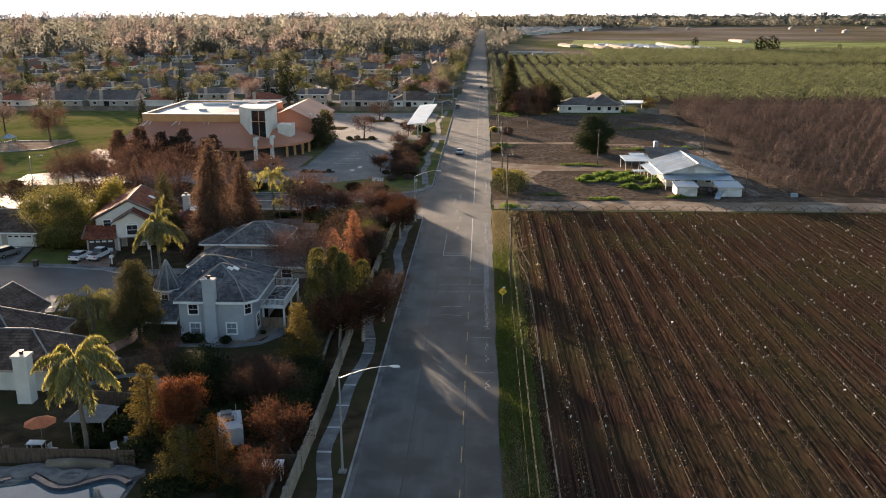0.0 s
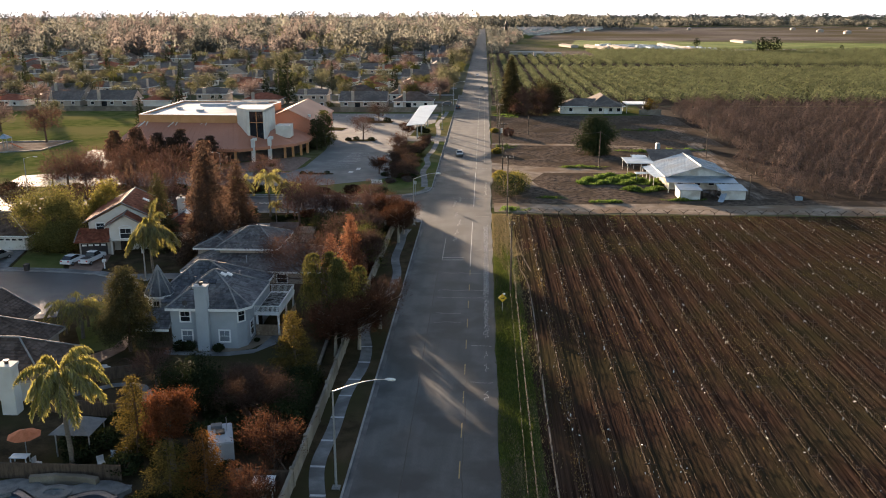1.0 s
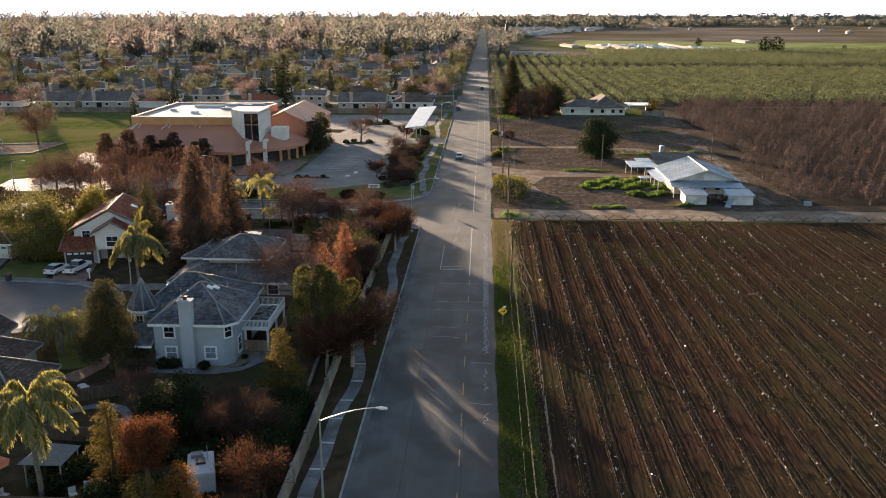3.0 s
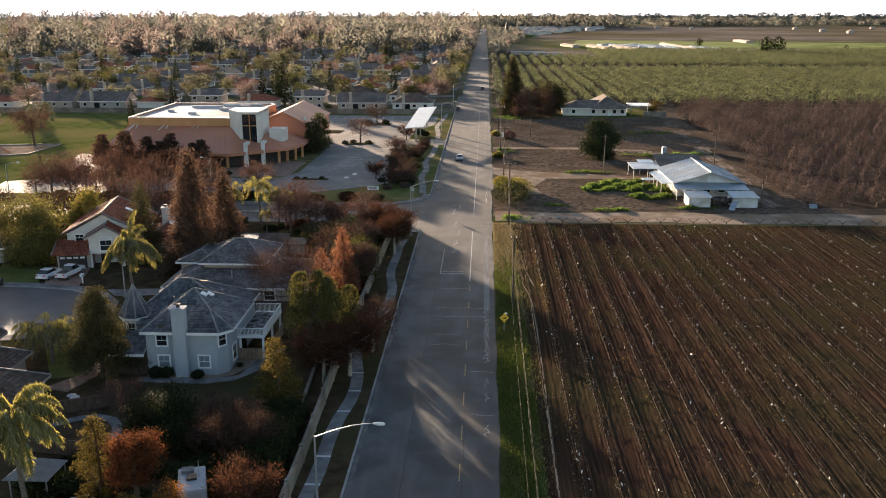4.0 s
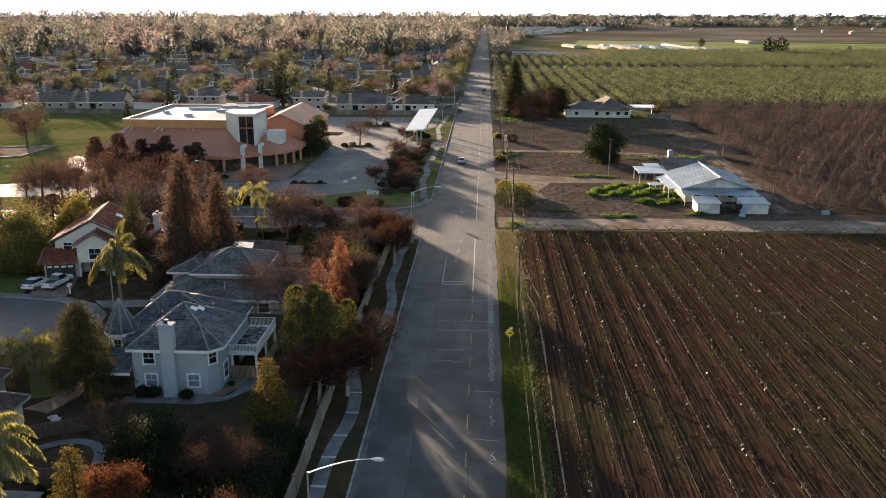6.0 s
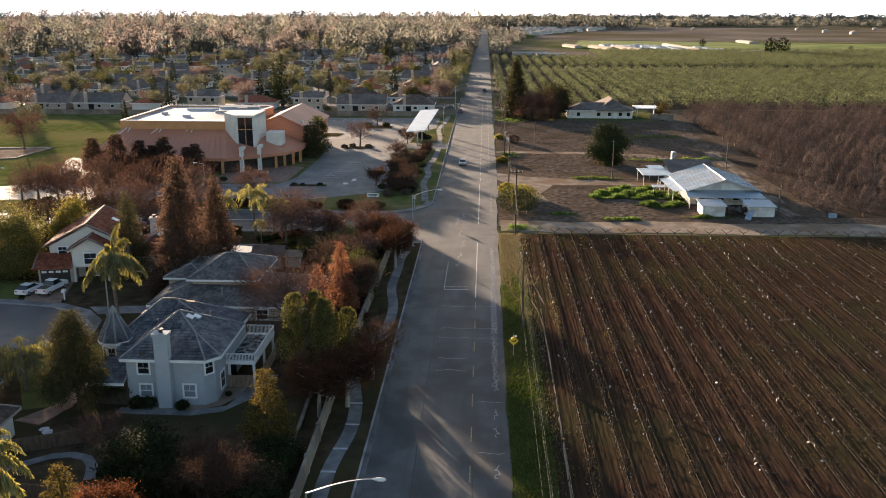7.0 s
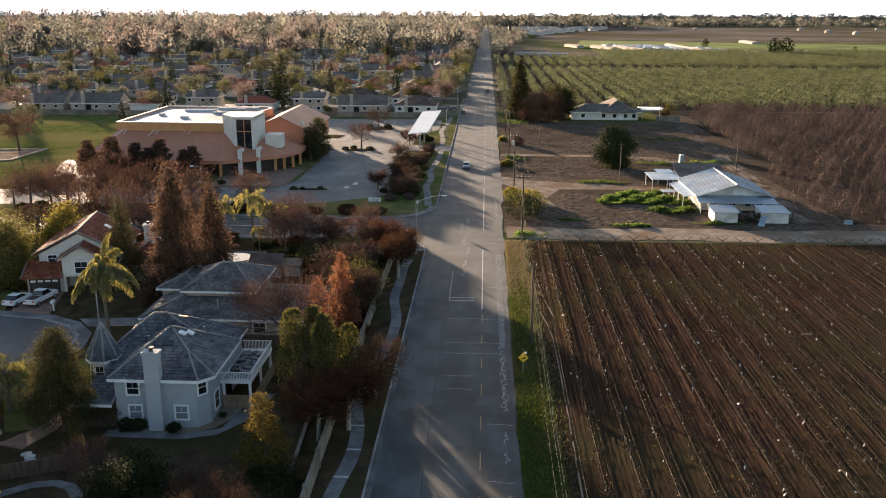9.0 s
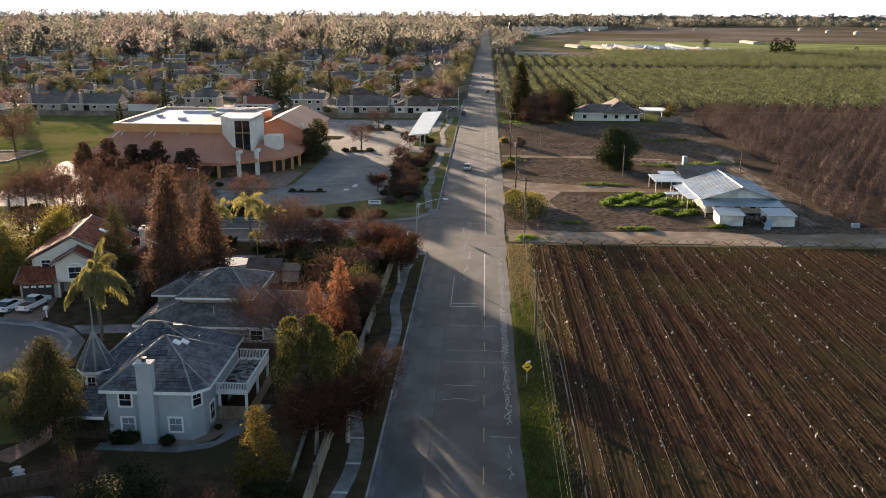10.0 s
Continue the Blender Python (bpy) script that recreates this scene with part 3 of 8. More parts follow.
def shrub(name, label, r, h, leaf, rng, m, n_leaf=700, size=0.16, group=""):
    """Clipped or loose bush: short stems in a shell of leaves."""
    ob = thing(name, label, "shrub", m, group)
    g = Geo()
    for i in range(6):
        a = 1.05 * i
        g.tube([(0, 0, -0.05), (math.cos(a) * r * 0.5, math.sin(a) * r * 0.5, h * 0.7)], [0.05, 0.015], 4)
    part("stem", g, M_bark, ob)
    d = rng.normal(size=(n_leaf, 3))
    d /= np.linalg.norm(d, axis=1, keepdims=True)
    lump = 1 + 0.16 * np.sin(3 * d[:, 0] * 2 + 1) * np.cos(4 * d[:, 1]) + 0.1 * rng.normal(size=n_leaf)
    q = (0.75 + 0.25 * rng.random(n_leaf)) * lump
    c = np.stack([d[:, 0] * r * q, d[:, 1] * r * q, h * 0.5 + d[:, 2] * h * 0.5 * q], 1)
    c[:, 2] = np.abs(c[:, 2])
    v, f = quads(c, size * (0.6 + 0.8 * rng.random(n_leaf)), rng, 0.7)
    part("leaves", mesh_of("leaves", v, f, leaf), leaf, ob)
    return ob


def blades(points, height, rng, wide=0.12, lean=0.5):
    """Grass: thin upright quads from the ground points."""
    n = len(points)
    hgt = np.broadcast_to(height, (n,)) * (0.5 + rng.random(n))
    way = np.tile([0.0, 0, 1.0], (n, 1)) + lean * rng.normal(size=(n, 3)) * np.array([1, 1, 0.1])
    c = points + way * 0.5 * hgt[:, None]
    c[:, 2] = np.maximum(c[:, 2], points[:, 2] + 0.3 * hgt)
    return quads(c, hgt, rng, wide, way, 0.1)

# ---- ground, roads, fields ----
def sheet(name, poly, z, mat, label, thick=0.04, category="ground"):
    return single(name, Geo().slab(poly, z - thick, z), mat, label, category, kind="structure")


def rect(x0, y0, x1, y1):
    return [(x0, y0), (x1, y0), (x1, y1), (x0, y1)]


def arc(cx, cy, r, a0, a1, n=8):
    return [(cx + r * math.cos(radians(a0 + (a1 - a0) * i / n)), cy + r * math.sin(radians(a0 + (a1 - a0) * i / n))) for i in range(n + 1)]


sheet("ground", rect(-4500, -400, 4500, 4800), -0.09, M_ground, "flat valley earth reaching the horizon", 0.5)

KX, RX = -9.8, 3.6                       # kerb face and ragged right edge of the main road
rng = np.random.default_rng(5)
edge = [(RX + 0.10 * math.sin(0.31 * y) + 0.08 * rng.normal() + (0.5 if y > 200 else 0.0), y) for y in range(20, 420, 3)]
road_poly = [(KX - 0.02, 20)] + edge + [(4.3, 420), (4.5, 2600), (-8.6, 2600), (-8.6, 420), (KX - 0.02, 360)]
sheet("road", road_poly, 0.0, M_asphalt, "worn dark grey asphalt two-lane road with cracks", 0.12, "road")
sheet("road_left_lane", rect(KX, 20, -5.1, 160), 0.005, M_asphalt_new, "paler newer asphalt lane beside the kerb", 0.02, "road")
sheet("road_left_lane_far", rect(KX, 196, -5.3, 420), 0.005, M_asphalt_new, "paler newer asphalt lane beside the kerb", 0.02, "road")
S0, S1 = 171.4, 185.6                    # cross street
cross = [(KX + 0.3, S0 - 9.5)] + arc(KX - 9, S0 - 9, 9, 0, 90)[1:] + [(-150, S0 - 4), (-150, S1 - 4)] + arc(KX - 10.5, S1 + 10.5, 10.5, 270, 360) + [(KX + 0.3, S1 + 10.5)]
sheet("cross_street", cross, -0.006, M_asphalt, "dark asphalt side street meeting the main road", 0.1, "road")
side_w = [(-150, S1 - 4)] + arc(KX - 10.5, S1 + 10.5, 10.5, 270, 360) + [(KX, 420)]
side_s = [(KX, 20)] + arc(KX - 9, S0 - 9, 9, 0, 90) + [(-150, S0 - 4)]
single("kerb_south", Geo().strip(side_s, 0.0, 0.18, -0.05, 0.15), M_kerb, "pale concrete kerb along the road", "kerb", kind="structure")
single("gutter_south", Geo().strip(side_s, -0.5, 0.0, -0.05, 0.009), M_gutter, "flat concrete gutter at the kerb foot", "gutter", kind="structure")
single("kerb_north", Geo().strip(side_w, 0.0, 0.18, -0.05, 0.15), M_kerb, "pale concrete kerb round the corner", "kerb", kind="structure")
single("gutter_north", Geo().strip(side_w, -0.5, 0.0, -0.05, 0.009), M_gutter, "flat concrete gutter at the kerb foot", "gutter", kind="structure")

# raised ground behind the kerbs
lots = [(KX - 0.17, 20)] + arc(KX - 9, S0 - 9, 8.83, 0, 90) + [(-150, S0 - 4.2), (-190, S0 - 4.2), (-190, 20)]
sheet("lot_ground", lots, 0.10, M_litter, "dark earth with leaf litter and thin grass", 0.2)
north = [(-150, S1 - 3.8)] + arc(KX - 10.5, S1 + 10.5, 10.33, 270, 360) + [(KX - 0.17, 352), (-260, 352), (-260, S1 - 4)]
sheet("church_ground", north, 0.10, M_lawn_dry, "worn winter lawn round the hall and its parking", 0.2)

# right side of the road
sheet("verge", [(RX - 0.3, 20)] + [(RX - 0.3, 176)] + [(7.6, 176), (8.0, 20)], -0.03, M_verge, "grass verge beside the asphalt edge", 0.06)
sheet("vineyard_soil", rect(7.6, 20, 150, 170.5), -0.02, M_soil, "brown bare vineyard soil between vine rows", 0.06)
lo = [(x, 171.8 + 0.5 * math.sin(x * 0.23) + 0.3 * math.sin(x * 0.71)) for x in np.arange(4.2, 151, 2.5)]
hi = [(x, 180.2 + 0.6 * math.sin(x * 0.19 + 1) + 0.35 * math.sin(x * 0.63)) for x in np.arange(4.2, 151, 2.5)]
sheet("dirt_track", lo + hi[::-1], -0.012, M_dirt, "pale compacted dirt farm track", 0.06, "track")
sheet("farm_yard", [(3.9, 180), (150, 180), (150, 184), (70, 186), (67, 262), (3.9, 262)], -0.026, M_tilled, "brown tilled farmyard earth", 0.06)
sheet("tilled_field", rect(4.6, 262, 74, 338), -0.024, M_tilled, "brown tilled field", 0.06)
sheet("track_mid", [(4.2, 231), (12, 226), (33, 221), (43, 219), (43, 216), (30, 216.5), (17, 216), (13.5, 206), (15, 198), (11.5, 198), (10, 212), (4.1, 222)], -0.014, M_dirt, "dirt drive to the farmhouse", 0.06, "track")
sheet("track_far", [(4.5, 265.5), (30, 265), (48, 261), (58, 252), (57, 248), (44, 257), (30, 261), (4.4, 262)], -0.010, M_dirt, "dirt drive across the field", 0.06, "track")
wob = lambda y: 0.5 * math.sin(y * 0.31) + 0.3 * math.sin(y * 0.83 + 1)
rut_l = [(60.3 + 0.052 * max(0, y - 205) + wob(y), y) for y in range(184, 367, 3)]
rut_r = [(64.6 + 0.048 * max(0, y - 205) + wob(y * 1.3 + 5), y) for y in range(184, 367, 3)]
sheet("orchard_track", rut_r + rut_l[::-1], -0.016, M_track, "dirt track beside the dormant orchard", 0.06, "track")
sheet("orchard_soil", rect(66, 184, 330, 372), -0.034, M_orchard, "bare earth darkened for tree shade under the dormant orchard", 0.05)
sheet("citrus_soil", rect(5.5, 376, 560, 866), -0.036, M_orchard, "earth darkened for tree shade under the citrus rows", 0.05)
sheet("house_lawn", [(5, 338), (66, 338), (66, 372), (5, 372)], -0.02, M_lawn_dry, "lawn and yard round the far bungalow", 0.05)
sheet("green_crop", [(95, 980), (420, 850), (900, 850), (900, 1010), (420, 1060), (120, 1160)], -0.06, M_green_field, "bright green crop strip", 0.02)
sheet("far_field", [(60, 1190), (1500, 1010), (1900, 2000), (150, 2000)], -0.065, M_brown_field, "bare brown field far away", 0.02)

# markings: dashes, solid line, stop bar, filler
dash = Geo().box(-0.055, -1.5, 0.002, 0.055, 1.5, 0.006).mesh("dash", M_paint_y)
DASH0 = 62.05
line = thing("centre_line", "worn yellow dashed centre line", "road marking", kind="structure")
for i in range(10):
    ob = part("dash", dash, M_paint_y, line)
    ob.matrix_basis = at(-0.05, DASH0 + 7.53 * i)
part("solid_line", Geo().box(-0.16, 133.4, 0.002, -0.03, 163.5, 0.006).box(-0.1, 177, 0.002, 0.03, 216, 0.006), M_paint_w, line)
dash_w = Geo().box(-0.06, -1.4, 0.002, 0.06, 1.4, 0.006).mesh("dash", M_paint_w)
for i in range(26):
    ob = part("dash", dash_w, M_paint_w, line)
    ob.matrix_basis = at(0.05, 222 + 7.32 * i)
    ob = part("dash", dash_w, M_paint_w, line)
    ob.matrix_basis = at(2.2, 232 + 7.32 * i, 0, 0, 0.8)
single("stop_bar", Geo().box(-14.3, 173.3, -0.004, -13.8, 178.2, 0.0), M_paint_w, "white stop bar on the side street", "road marking", kind="structure")
single("side_line", Geo().box(-60, 178.4, -0.004, -15.5, 178.53, 0.0).box(-60, 178.7, -0.004, -15.5, 178.83, 0.0), M_paint_w, "pale double line along the side street", "road marking", kind="structure")


def squiggle(g, x, y0, y1, amp, w, rng, step=0.5, z=0.006):
    pts, px = [], x
    for y in np.arange(y0, y1, step):
        px += 0.5 * (x - px) + amp * rng.normal()
        pts.append((px, y))
    g.strip(pts, -w, w, 0.001, z + 0.002)


g = Geo()
def scribble(g, x, y0, y1, half, pitch, rng, w=0.024):
    """Filler run from side to side in tight loops over alligator cracks."""
    n = int(3 * (y1 - y0) / pitch)
    a, b = 0.6 + 0.5 * rng.random(n), 2.2 * rng.random()
    ph = np.cumsum(a) + b
    wide = half * (0.45 + 0.55 * np.abs(np.sin(np.arange(n) * 0.13 + b)))
    pts = [(x + wide[i] * math.cos(ph[i]) + 0.07 * rng.normal(), y0 + pitch * i / 3 + 0.5 * pitch * math.sin(1.7 * ph[i]) + 0.06 * rng.normal()) for i in range(n)]
    g.strip(pts, -w, w, 0.001, 0.007)


for k in range(3):
    scribble(g, 2.45, 119 + k, 161 - k, 0.42, 0.42, rng)
scribble(g, 2.5, 102, 117, 0.3, 0.45, rng)
scribble(g, 2.3, 103, 123, 0.25, 0.8, rng, 0.024)
for y0 in (84, 91.5, 95.5):
    scribble(g, 2.4, y0, y0 + 2.4, 0.22, 0.5, rng)
scribble(g, 2.5, 188, 204, 0.3, 0.9, rng, 0.035)
for x, y0, ln in ((-3.0, 149, 3), (-2.9, 154, 3.5), (-2.6, 160.5, 5), (-3.4, 168, 4), (-4.0, 177, 6), (-3.0, 182, 4)):
    scribble(g, x, y0, y0 + ln, 0.32, 0.7, rng, 0.05)
for y in (88.5, 99.3, 107.5, 111, 117.6, 121, 129.5, 143, 168, 185, 204, 222, 247, 259):
    x0, x1 = (-4.6, 3.2) if rng.random() < 0.4 else ((-4.4, -0.6) if rng.random() < 0.6 else (0.6, 3.3))
    pts = [(x, y + 0.12 * math.sin(x * 2 + y) + 0.05 * rng.normal()) for x in np.arange(x0, x1, 0.5)]
    g.strip(pts, -0.025, 0.025, 0.001, 0.006)
g.strip([(-4.75, 137), (-4.7, 151)], -0.05, 0.05, 0.001, 0.006)
g.strip([(-4.7, 136.8), (-1.2, 137.0)], -0.12, 0.12, 0.001, 0.006).strip([(-4.8, 138.2), (-1.2, 138.3)], -0.08, 0.08, 0.001, 0.006)
single("crack_filler", g, M_seal, "pale squiggled crack filler on the asphalt", "road marking", kind="structure")
g = Geo()
squiggle(g, -5.1, 22, 160, 0.03, 0.055, rng, 2.0, 0.008)
squiggle(g, 0.22, 60, 96, 0.05, 0.05, rng, 1.0, 0.006)
single("lane_seam", g, M_black, "dark seam between two asphalt lanes", "road marking", kind="structure")

# meandering footpaths of cast slabs
def footpath(name, pts, width, label, bands=()):
    ys, xs = [p[1] for p in pts], [p[0] for p in pts]
    p = thing(name, label, "pavement", kind="structure")
    y, n = ys[0], 0
    smooth = lambda t: sum(np.interp(t + d, ys, xs) for d in (-2.4, -1.2, 0, 1.2, 2.4)) / 5
    while y < ys[-1] - 1.5:
        q = []
        for yy in (y + 0.012, y + 0.75, y + 1.488):
            dx = (smooth(yy + 0.3) - smooth(yy - 0.3)) / 0.6
            nn = Vector((1, -dx)).normalized() * width / 2
            q.append((smooth(yy), yy, nn))
        poly = [(x + n_.x, yy + n_.y) for x, yy, n_ in q] + [(x - n_.x, yy - n_.y) for x, yy, n_ in reversed(q)]
        part("slab", Geo().slab(poly, 0.02, 0.125), M_conc, p)
        y += 1.5
    for y in bands:
        x, h = smooth(y), width / 2
        part("joint_band", Geo().slab([(x - h, y - 0.16), (x + h, y - 0.16), (x + h, y + 0.16), (x - h, y + 0.16)], 0.03, 0.13), M_conc_pale, p)
    return p



def rough(name, x0, y0, x1, y1, step, z, amp, mat, label, seed, furrow=0.0, turn=0.0):
    """Uneven bare earth: clods, and furrows in one direction."""
    q = np.random.default_rng(seed)
    gx, gy = np.meshgrid(np.arange(x0, x1 + 0.01, step), np.arange(y0, y1 + 0.01, step), indexing="ij")
    low = sum(np.sin(gx * a + b) * np.cos(gy * c + b) for a, b, c in ((0.9, 1, 0.7), (0.4, 2, 0.5), (1.7, 4, 1.3))) / 3
    zz = z + amp * (0.55 * low + 0.8 * q.normal(size=gx.shape)) + furrow * np.sin((gx * math.sin(turn) + gy * math.cos(turn)) * 4.2 + 1.5 * low)
    zz[[0, -1], :] = -0.06
    zz[:, [0, -1]] = -0.06
    a = np.arange(gx.size).reshape(gx.shape)
    f = np.stack([a[:-1, :-1], a[1:, :-1], a[1:, 1:], a[:-1, 1:]], -1).reshape(-1, 4)
    return single(name, mesh_of(name, np.stack([gx, gy, zz], -1).reshape(-1, 3), f, mat, True), mat, label, "ground", kind="structure")


rough("yard_clods_a", 16, 182, 43, 214, 0.4, -0.02, 0.05, M_tilled, "tilled brown yard earth with tyre arcs", 1, 0.05, 0.9)
rough("yard_clods_b", 5, 233, 60, 260, 0.45, -0.02, 0.05, M_tilled, "rough brown yard earth", 2, 0.03, 0.2)
rough("field_clods", 5.5, 267, 72, 336, 0.55, -0.02, 0.055, M_tilled, "tilled brown field with furrows", 3, 0.06, 0.1)
rough("yard_clods_c", 43.5, 180.5, 66, 184.5, 0.4, -0.02, 0.03, M_tilled, "rough brown yard earth before the sheds", 4)

# ---- vineyard ----
rng = np.random.default_rng(11)
ROW0, ROWS, STEP = 10.65, 31, 3.03


def one_vine(rng):
    """A pruned vine: gnarled trunk, two arms along the row, spurs."""
    g = Geo()
    g.tube([(0, 0, -0.03), (0.04, 0.03, 0.45), (-0.02, 0.0, 0.85)], [0.034, 0.027, 0.022], 4)
    for s in (-1, 1):
        g.tube([(-0.02, 0, 0.85), (0.03, s * 0.5, 0.95), (0, s * 0.95, 0.93)], [0.02, 0.015, 0.009], 4)
        for k in range(3):
            y = s * (0.22 + 0.27 * k)
            g.tube([(0, y, 0.93), (rng.normal() * 0.12, y + rng.normal() * 0.08, 1.12 + 0.2 * rng.random())], [0.014, 0.006], 3)
    tri = []
    for q in g.f:
        tri += [(q[0], q[i], q[i + 1]) for i in range(1, len(q) - 1)]
    return np.array(g.v), np.array(tri)


vine_shapes = [one_vine(rng) for _ in range(3)]
stake = Geo().tube([(0, 0, -0.2), (0, 0, 1.6)], 0.05, 5).box(-0.55, -0.035, 1.22, 0.55, 0.035, 1.29).mesh("stake", M_stake)
endpost = Geo().tube([(0, 0, -0.2), (0, 0.1, 1.3)], 0.075, 6).tube([(0, 0.1, 1.2), (-0.95, 0.1, 1.85)], 0.05, 5).tube([(0, 0.1, 1.2), (0.95, 0.1, 1.85)], 0.05, 5).mesh("end_post", M_stake)
for i in range(ROWS):
    x = ROW0 + STEP * i
    row = thing("vine_row", "row of leafless pruned grapevines on wire and steel stakes", "vineyard row", at(x, 0), "vineyard rows")
    y = np.arange(36 + rng.random(), 166.5, 1.85)
    y = y[rng.random(len(y)) > 0.05]
    pl = np.stack([rng.normal(size=len(y)) * 0.05, y, np.zeros(len(y))], 1)
    v, f = scattered(*vine_shapes[i % 3], pl, 0.8 + 0.4 * rng.random(len(y)), rng.normal(size=len(y)) * 0.25 + np.pi * (rng.random(len(y)) > 0.5))
    part("vines", mesh_of("vines", v, f, M_vine), M_vine, row, kind="stuff")
    wires = Geo()
    for dx, z in ((0, 0.42), (-0.4, 1.24), (0.4, 1.24)):
        r = 0.021 if dx == 0 else 0.006
        wires.tube([(dx, yy, z + 0.03 * math.sin(yy * 1.7 + i)) for yy in np.linspace(36, 167, 28)], r, 4)
    part("drip_hose", wires, M_hose, row, "pale drip hose and trellis wires")
    for k in range(17):
        ob = part("stake", stake, M_stake, row)
        ob.matrix_basis = at(0, 40.5 + 7.4 * k + 1.2 * math.sin(i * 2.1), 0, rng.normal() * 4)
    ob = part("end_post", endpost, M_stake, row)
    ob.matrix_basis = at(0, 167.3, 0, rng.normal() * 5)

# low berms under the rows and wheel furrows between them
xs, ys = np.arange(7.7, 104, 0.13), np.arange(36, 170.4, 0.75)
gx, gy = np.meshgrid(xs, ys, indexing="ij")
ph = 2 * np.pi * (gx - ROW0) / STEP
drift = 0.7 * np.sin(gy * 0.05 + gx * 0.3) + 0.4 * np.sin(gy * 0.13 + gx)
zz = 0.05 + 0.065 * np.cos(ph) + 0.016 * np.cos(3 * ph + 0.6) + 0.011 * np.cos(6 * ph + drift) + 0.02 * rng.normal(size=gx.shape) + 0.04 * rng.random(gx.shape) ** 8
zz = np.where(gx < ROW0 - 1.5, 0.0 + 0.018 * np.cos(gx * 5.1) + 0.012 * rng.normal(size=gx.shape), zz)
zz[[0, -1], :] = -0.03
zz[:, [0, -1]] = -0.03
a = np.arange(gx.size).reshape(gx.shape)
fq = np.stack([a[:-1, :-1], a[1:, :-1], a[1:, 1:], a[:-1, 1:]], -1).reshape(-1, 4)
single("vineyard_berms", mesh_of("vineyard_berms", np.stack([gx, gy, zz], -1).reshape(-1, 3), fq, M_soil, True), M_soil, "ridged brown vineyard earth with wheel furrows", "ground", kind="structure")

# furrow ridges, prunings and weeds between the rows
n = 16000
k = rng.integers(0, ROWS, n)
pts = np.stack([ROW0 + STEP * k + rng.choice([-1.0, -0.75, 0.75, 1.0], n) + rng.normal(size=n) * 0.16, 36 + 131 * rng.random(n), np.full(n, -0.01)], 1)
v, f = quads(pts, 0.35 * (0.4 + rng.random(n)), rng, 0.045, np.tile([0.15, 1.0, 0.05], (n, 1)), 0.35)
single("prunings", mesh_of("prunings", v, f, L_straw), L_straw, "dry cane prunings lying in the row middles", "prunings", kind="stuff")
n = 7500
pts = np.stack([ROW0 + STEP * rng.integers(0, ROWS, n) + rng.normal(size=n) * 0.35, 38 + 128 * rng.random(n), np.full(n, 0.35)], 1)
pts[:, 2] = 0.05 + 0.8 * rng.random(n)
v, f = quads(pts, 0.09 + 0.38 * rng.random(n) ** 6, rng, 0.38, np.tile([0, 0, 1.0], (n, 1)), 0.8)
single("paper_scraps", mesh_of("paper_scraps", v, f, M_white), M_white, "white paper wraps and scraps along the vine rows", "litter", kind="stuff")
n = 26000
k = (ROWS * rng.random(n) ** 1.5).astype(int) * (rng.random(n) > 0.25)
y = 36 + 131 * rng.random(n)
keep = np.sin(y * 0.31 + k * 1.7) + np.sin(y * 0.11 + k) + rng.normal(size=n) * 0.5 > 0.35
pts = np.stack([ROW0 + STEP * k + rng.normal(size=n) * 0.28, y, np.full(n, -0.02)], 1)[keep]
v, f = blades(pts, 0.22, rng, 0.22)
single("row_weeds", mesh_of("row_weeds", v, f, L_straw), L_straw, "dry yellow weeds under the vine rows", "weeds", kind="stuff")

# verge grass: green in the middle, straw at both ends
n = 60000
y = 40 + 130 * rng.random(n)
x = RX + 0.05 + (3.6 + 0.35 * np.sin(y * 0.23) + 0.25 * np.sin(y * 0.9) + 2.2 * rng.random(n) ** 5) * rng.random(n) ** 0.9
pts = np.stack([x, y, np.full(n, -0.03)], 1)
dry = (np.sin(y * 0.045 + 0.4) + 0.5 * np.sin(x * 2.1 + y * 0.3) + rng.normal(size=n) * 0.5 + np.clip((y - 138) * 0.12, 0, 1.4) + np.clip((82 - y) * 0.1, 0, 1.2) * (x < 5.6) + np.clip((x - 5.9) * 0.8, 0, 1.5) > 0.72)
v, f = blades(pts[~dry], 0.26, rng, 0.16)
single("verge_grass", mesh_of("verge_grass", v, f, L_grass), L_grass, "green roadside grass", "grass", kind="stuff")
v, f = blades(pts[dry], 0.24, rng, 0.16)
single("verge_straw", mesh_of("verge_straw", v, f, L_tan), L_tan, "dry straw-coloured roadside grass", "grass", kind="stuff")

n = 60000
x, y = ROW0 - 0.5 + 92 * rng.random(n) ** 1.2, 38 + 129 * rng.random(n)
keep = np.sin(x * 0.21 + 1) + np.sin(y * 0.13 + x * 0.05) + np.sin(y * 0.05 + 2) + 0.5 * rng.normal(size=n) > 1.1
v, f = blades(np.stack([x, y, np.full(n, 0.0)], 1)[keep], 0.13, rng, 0.4)
single("row_moss", mesh_of("row_moss", v, f, L_olive), L_olive, "thin green winter growth between the vine rows", "weeds", kind="stuff")

n = 9000
y = 170 - 11 * rng.random(n) ** 1.6
pts = np.stack([8 + 96 * rng.random(n), y, np.full(n, 0.0)], 1)
v, f = blades(pts[np.sin(pts[:, 0] * 0.5) + rng.normal(size=n) > -0.3], 0.16, rng, 0.3)
single("headland_grass", mesh_of("headland_grass", v, f, L_grass), L_grass, "thin green grass at the end of the vine rows", "grass", kind="stuff")

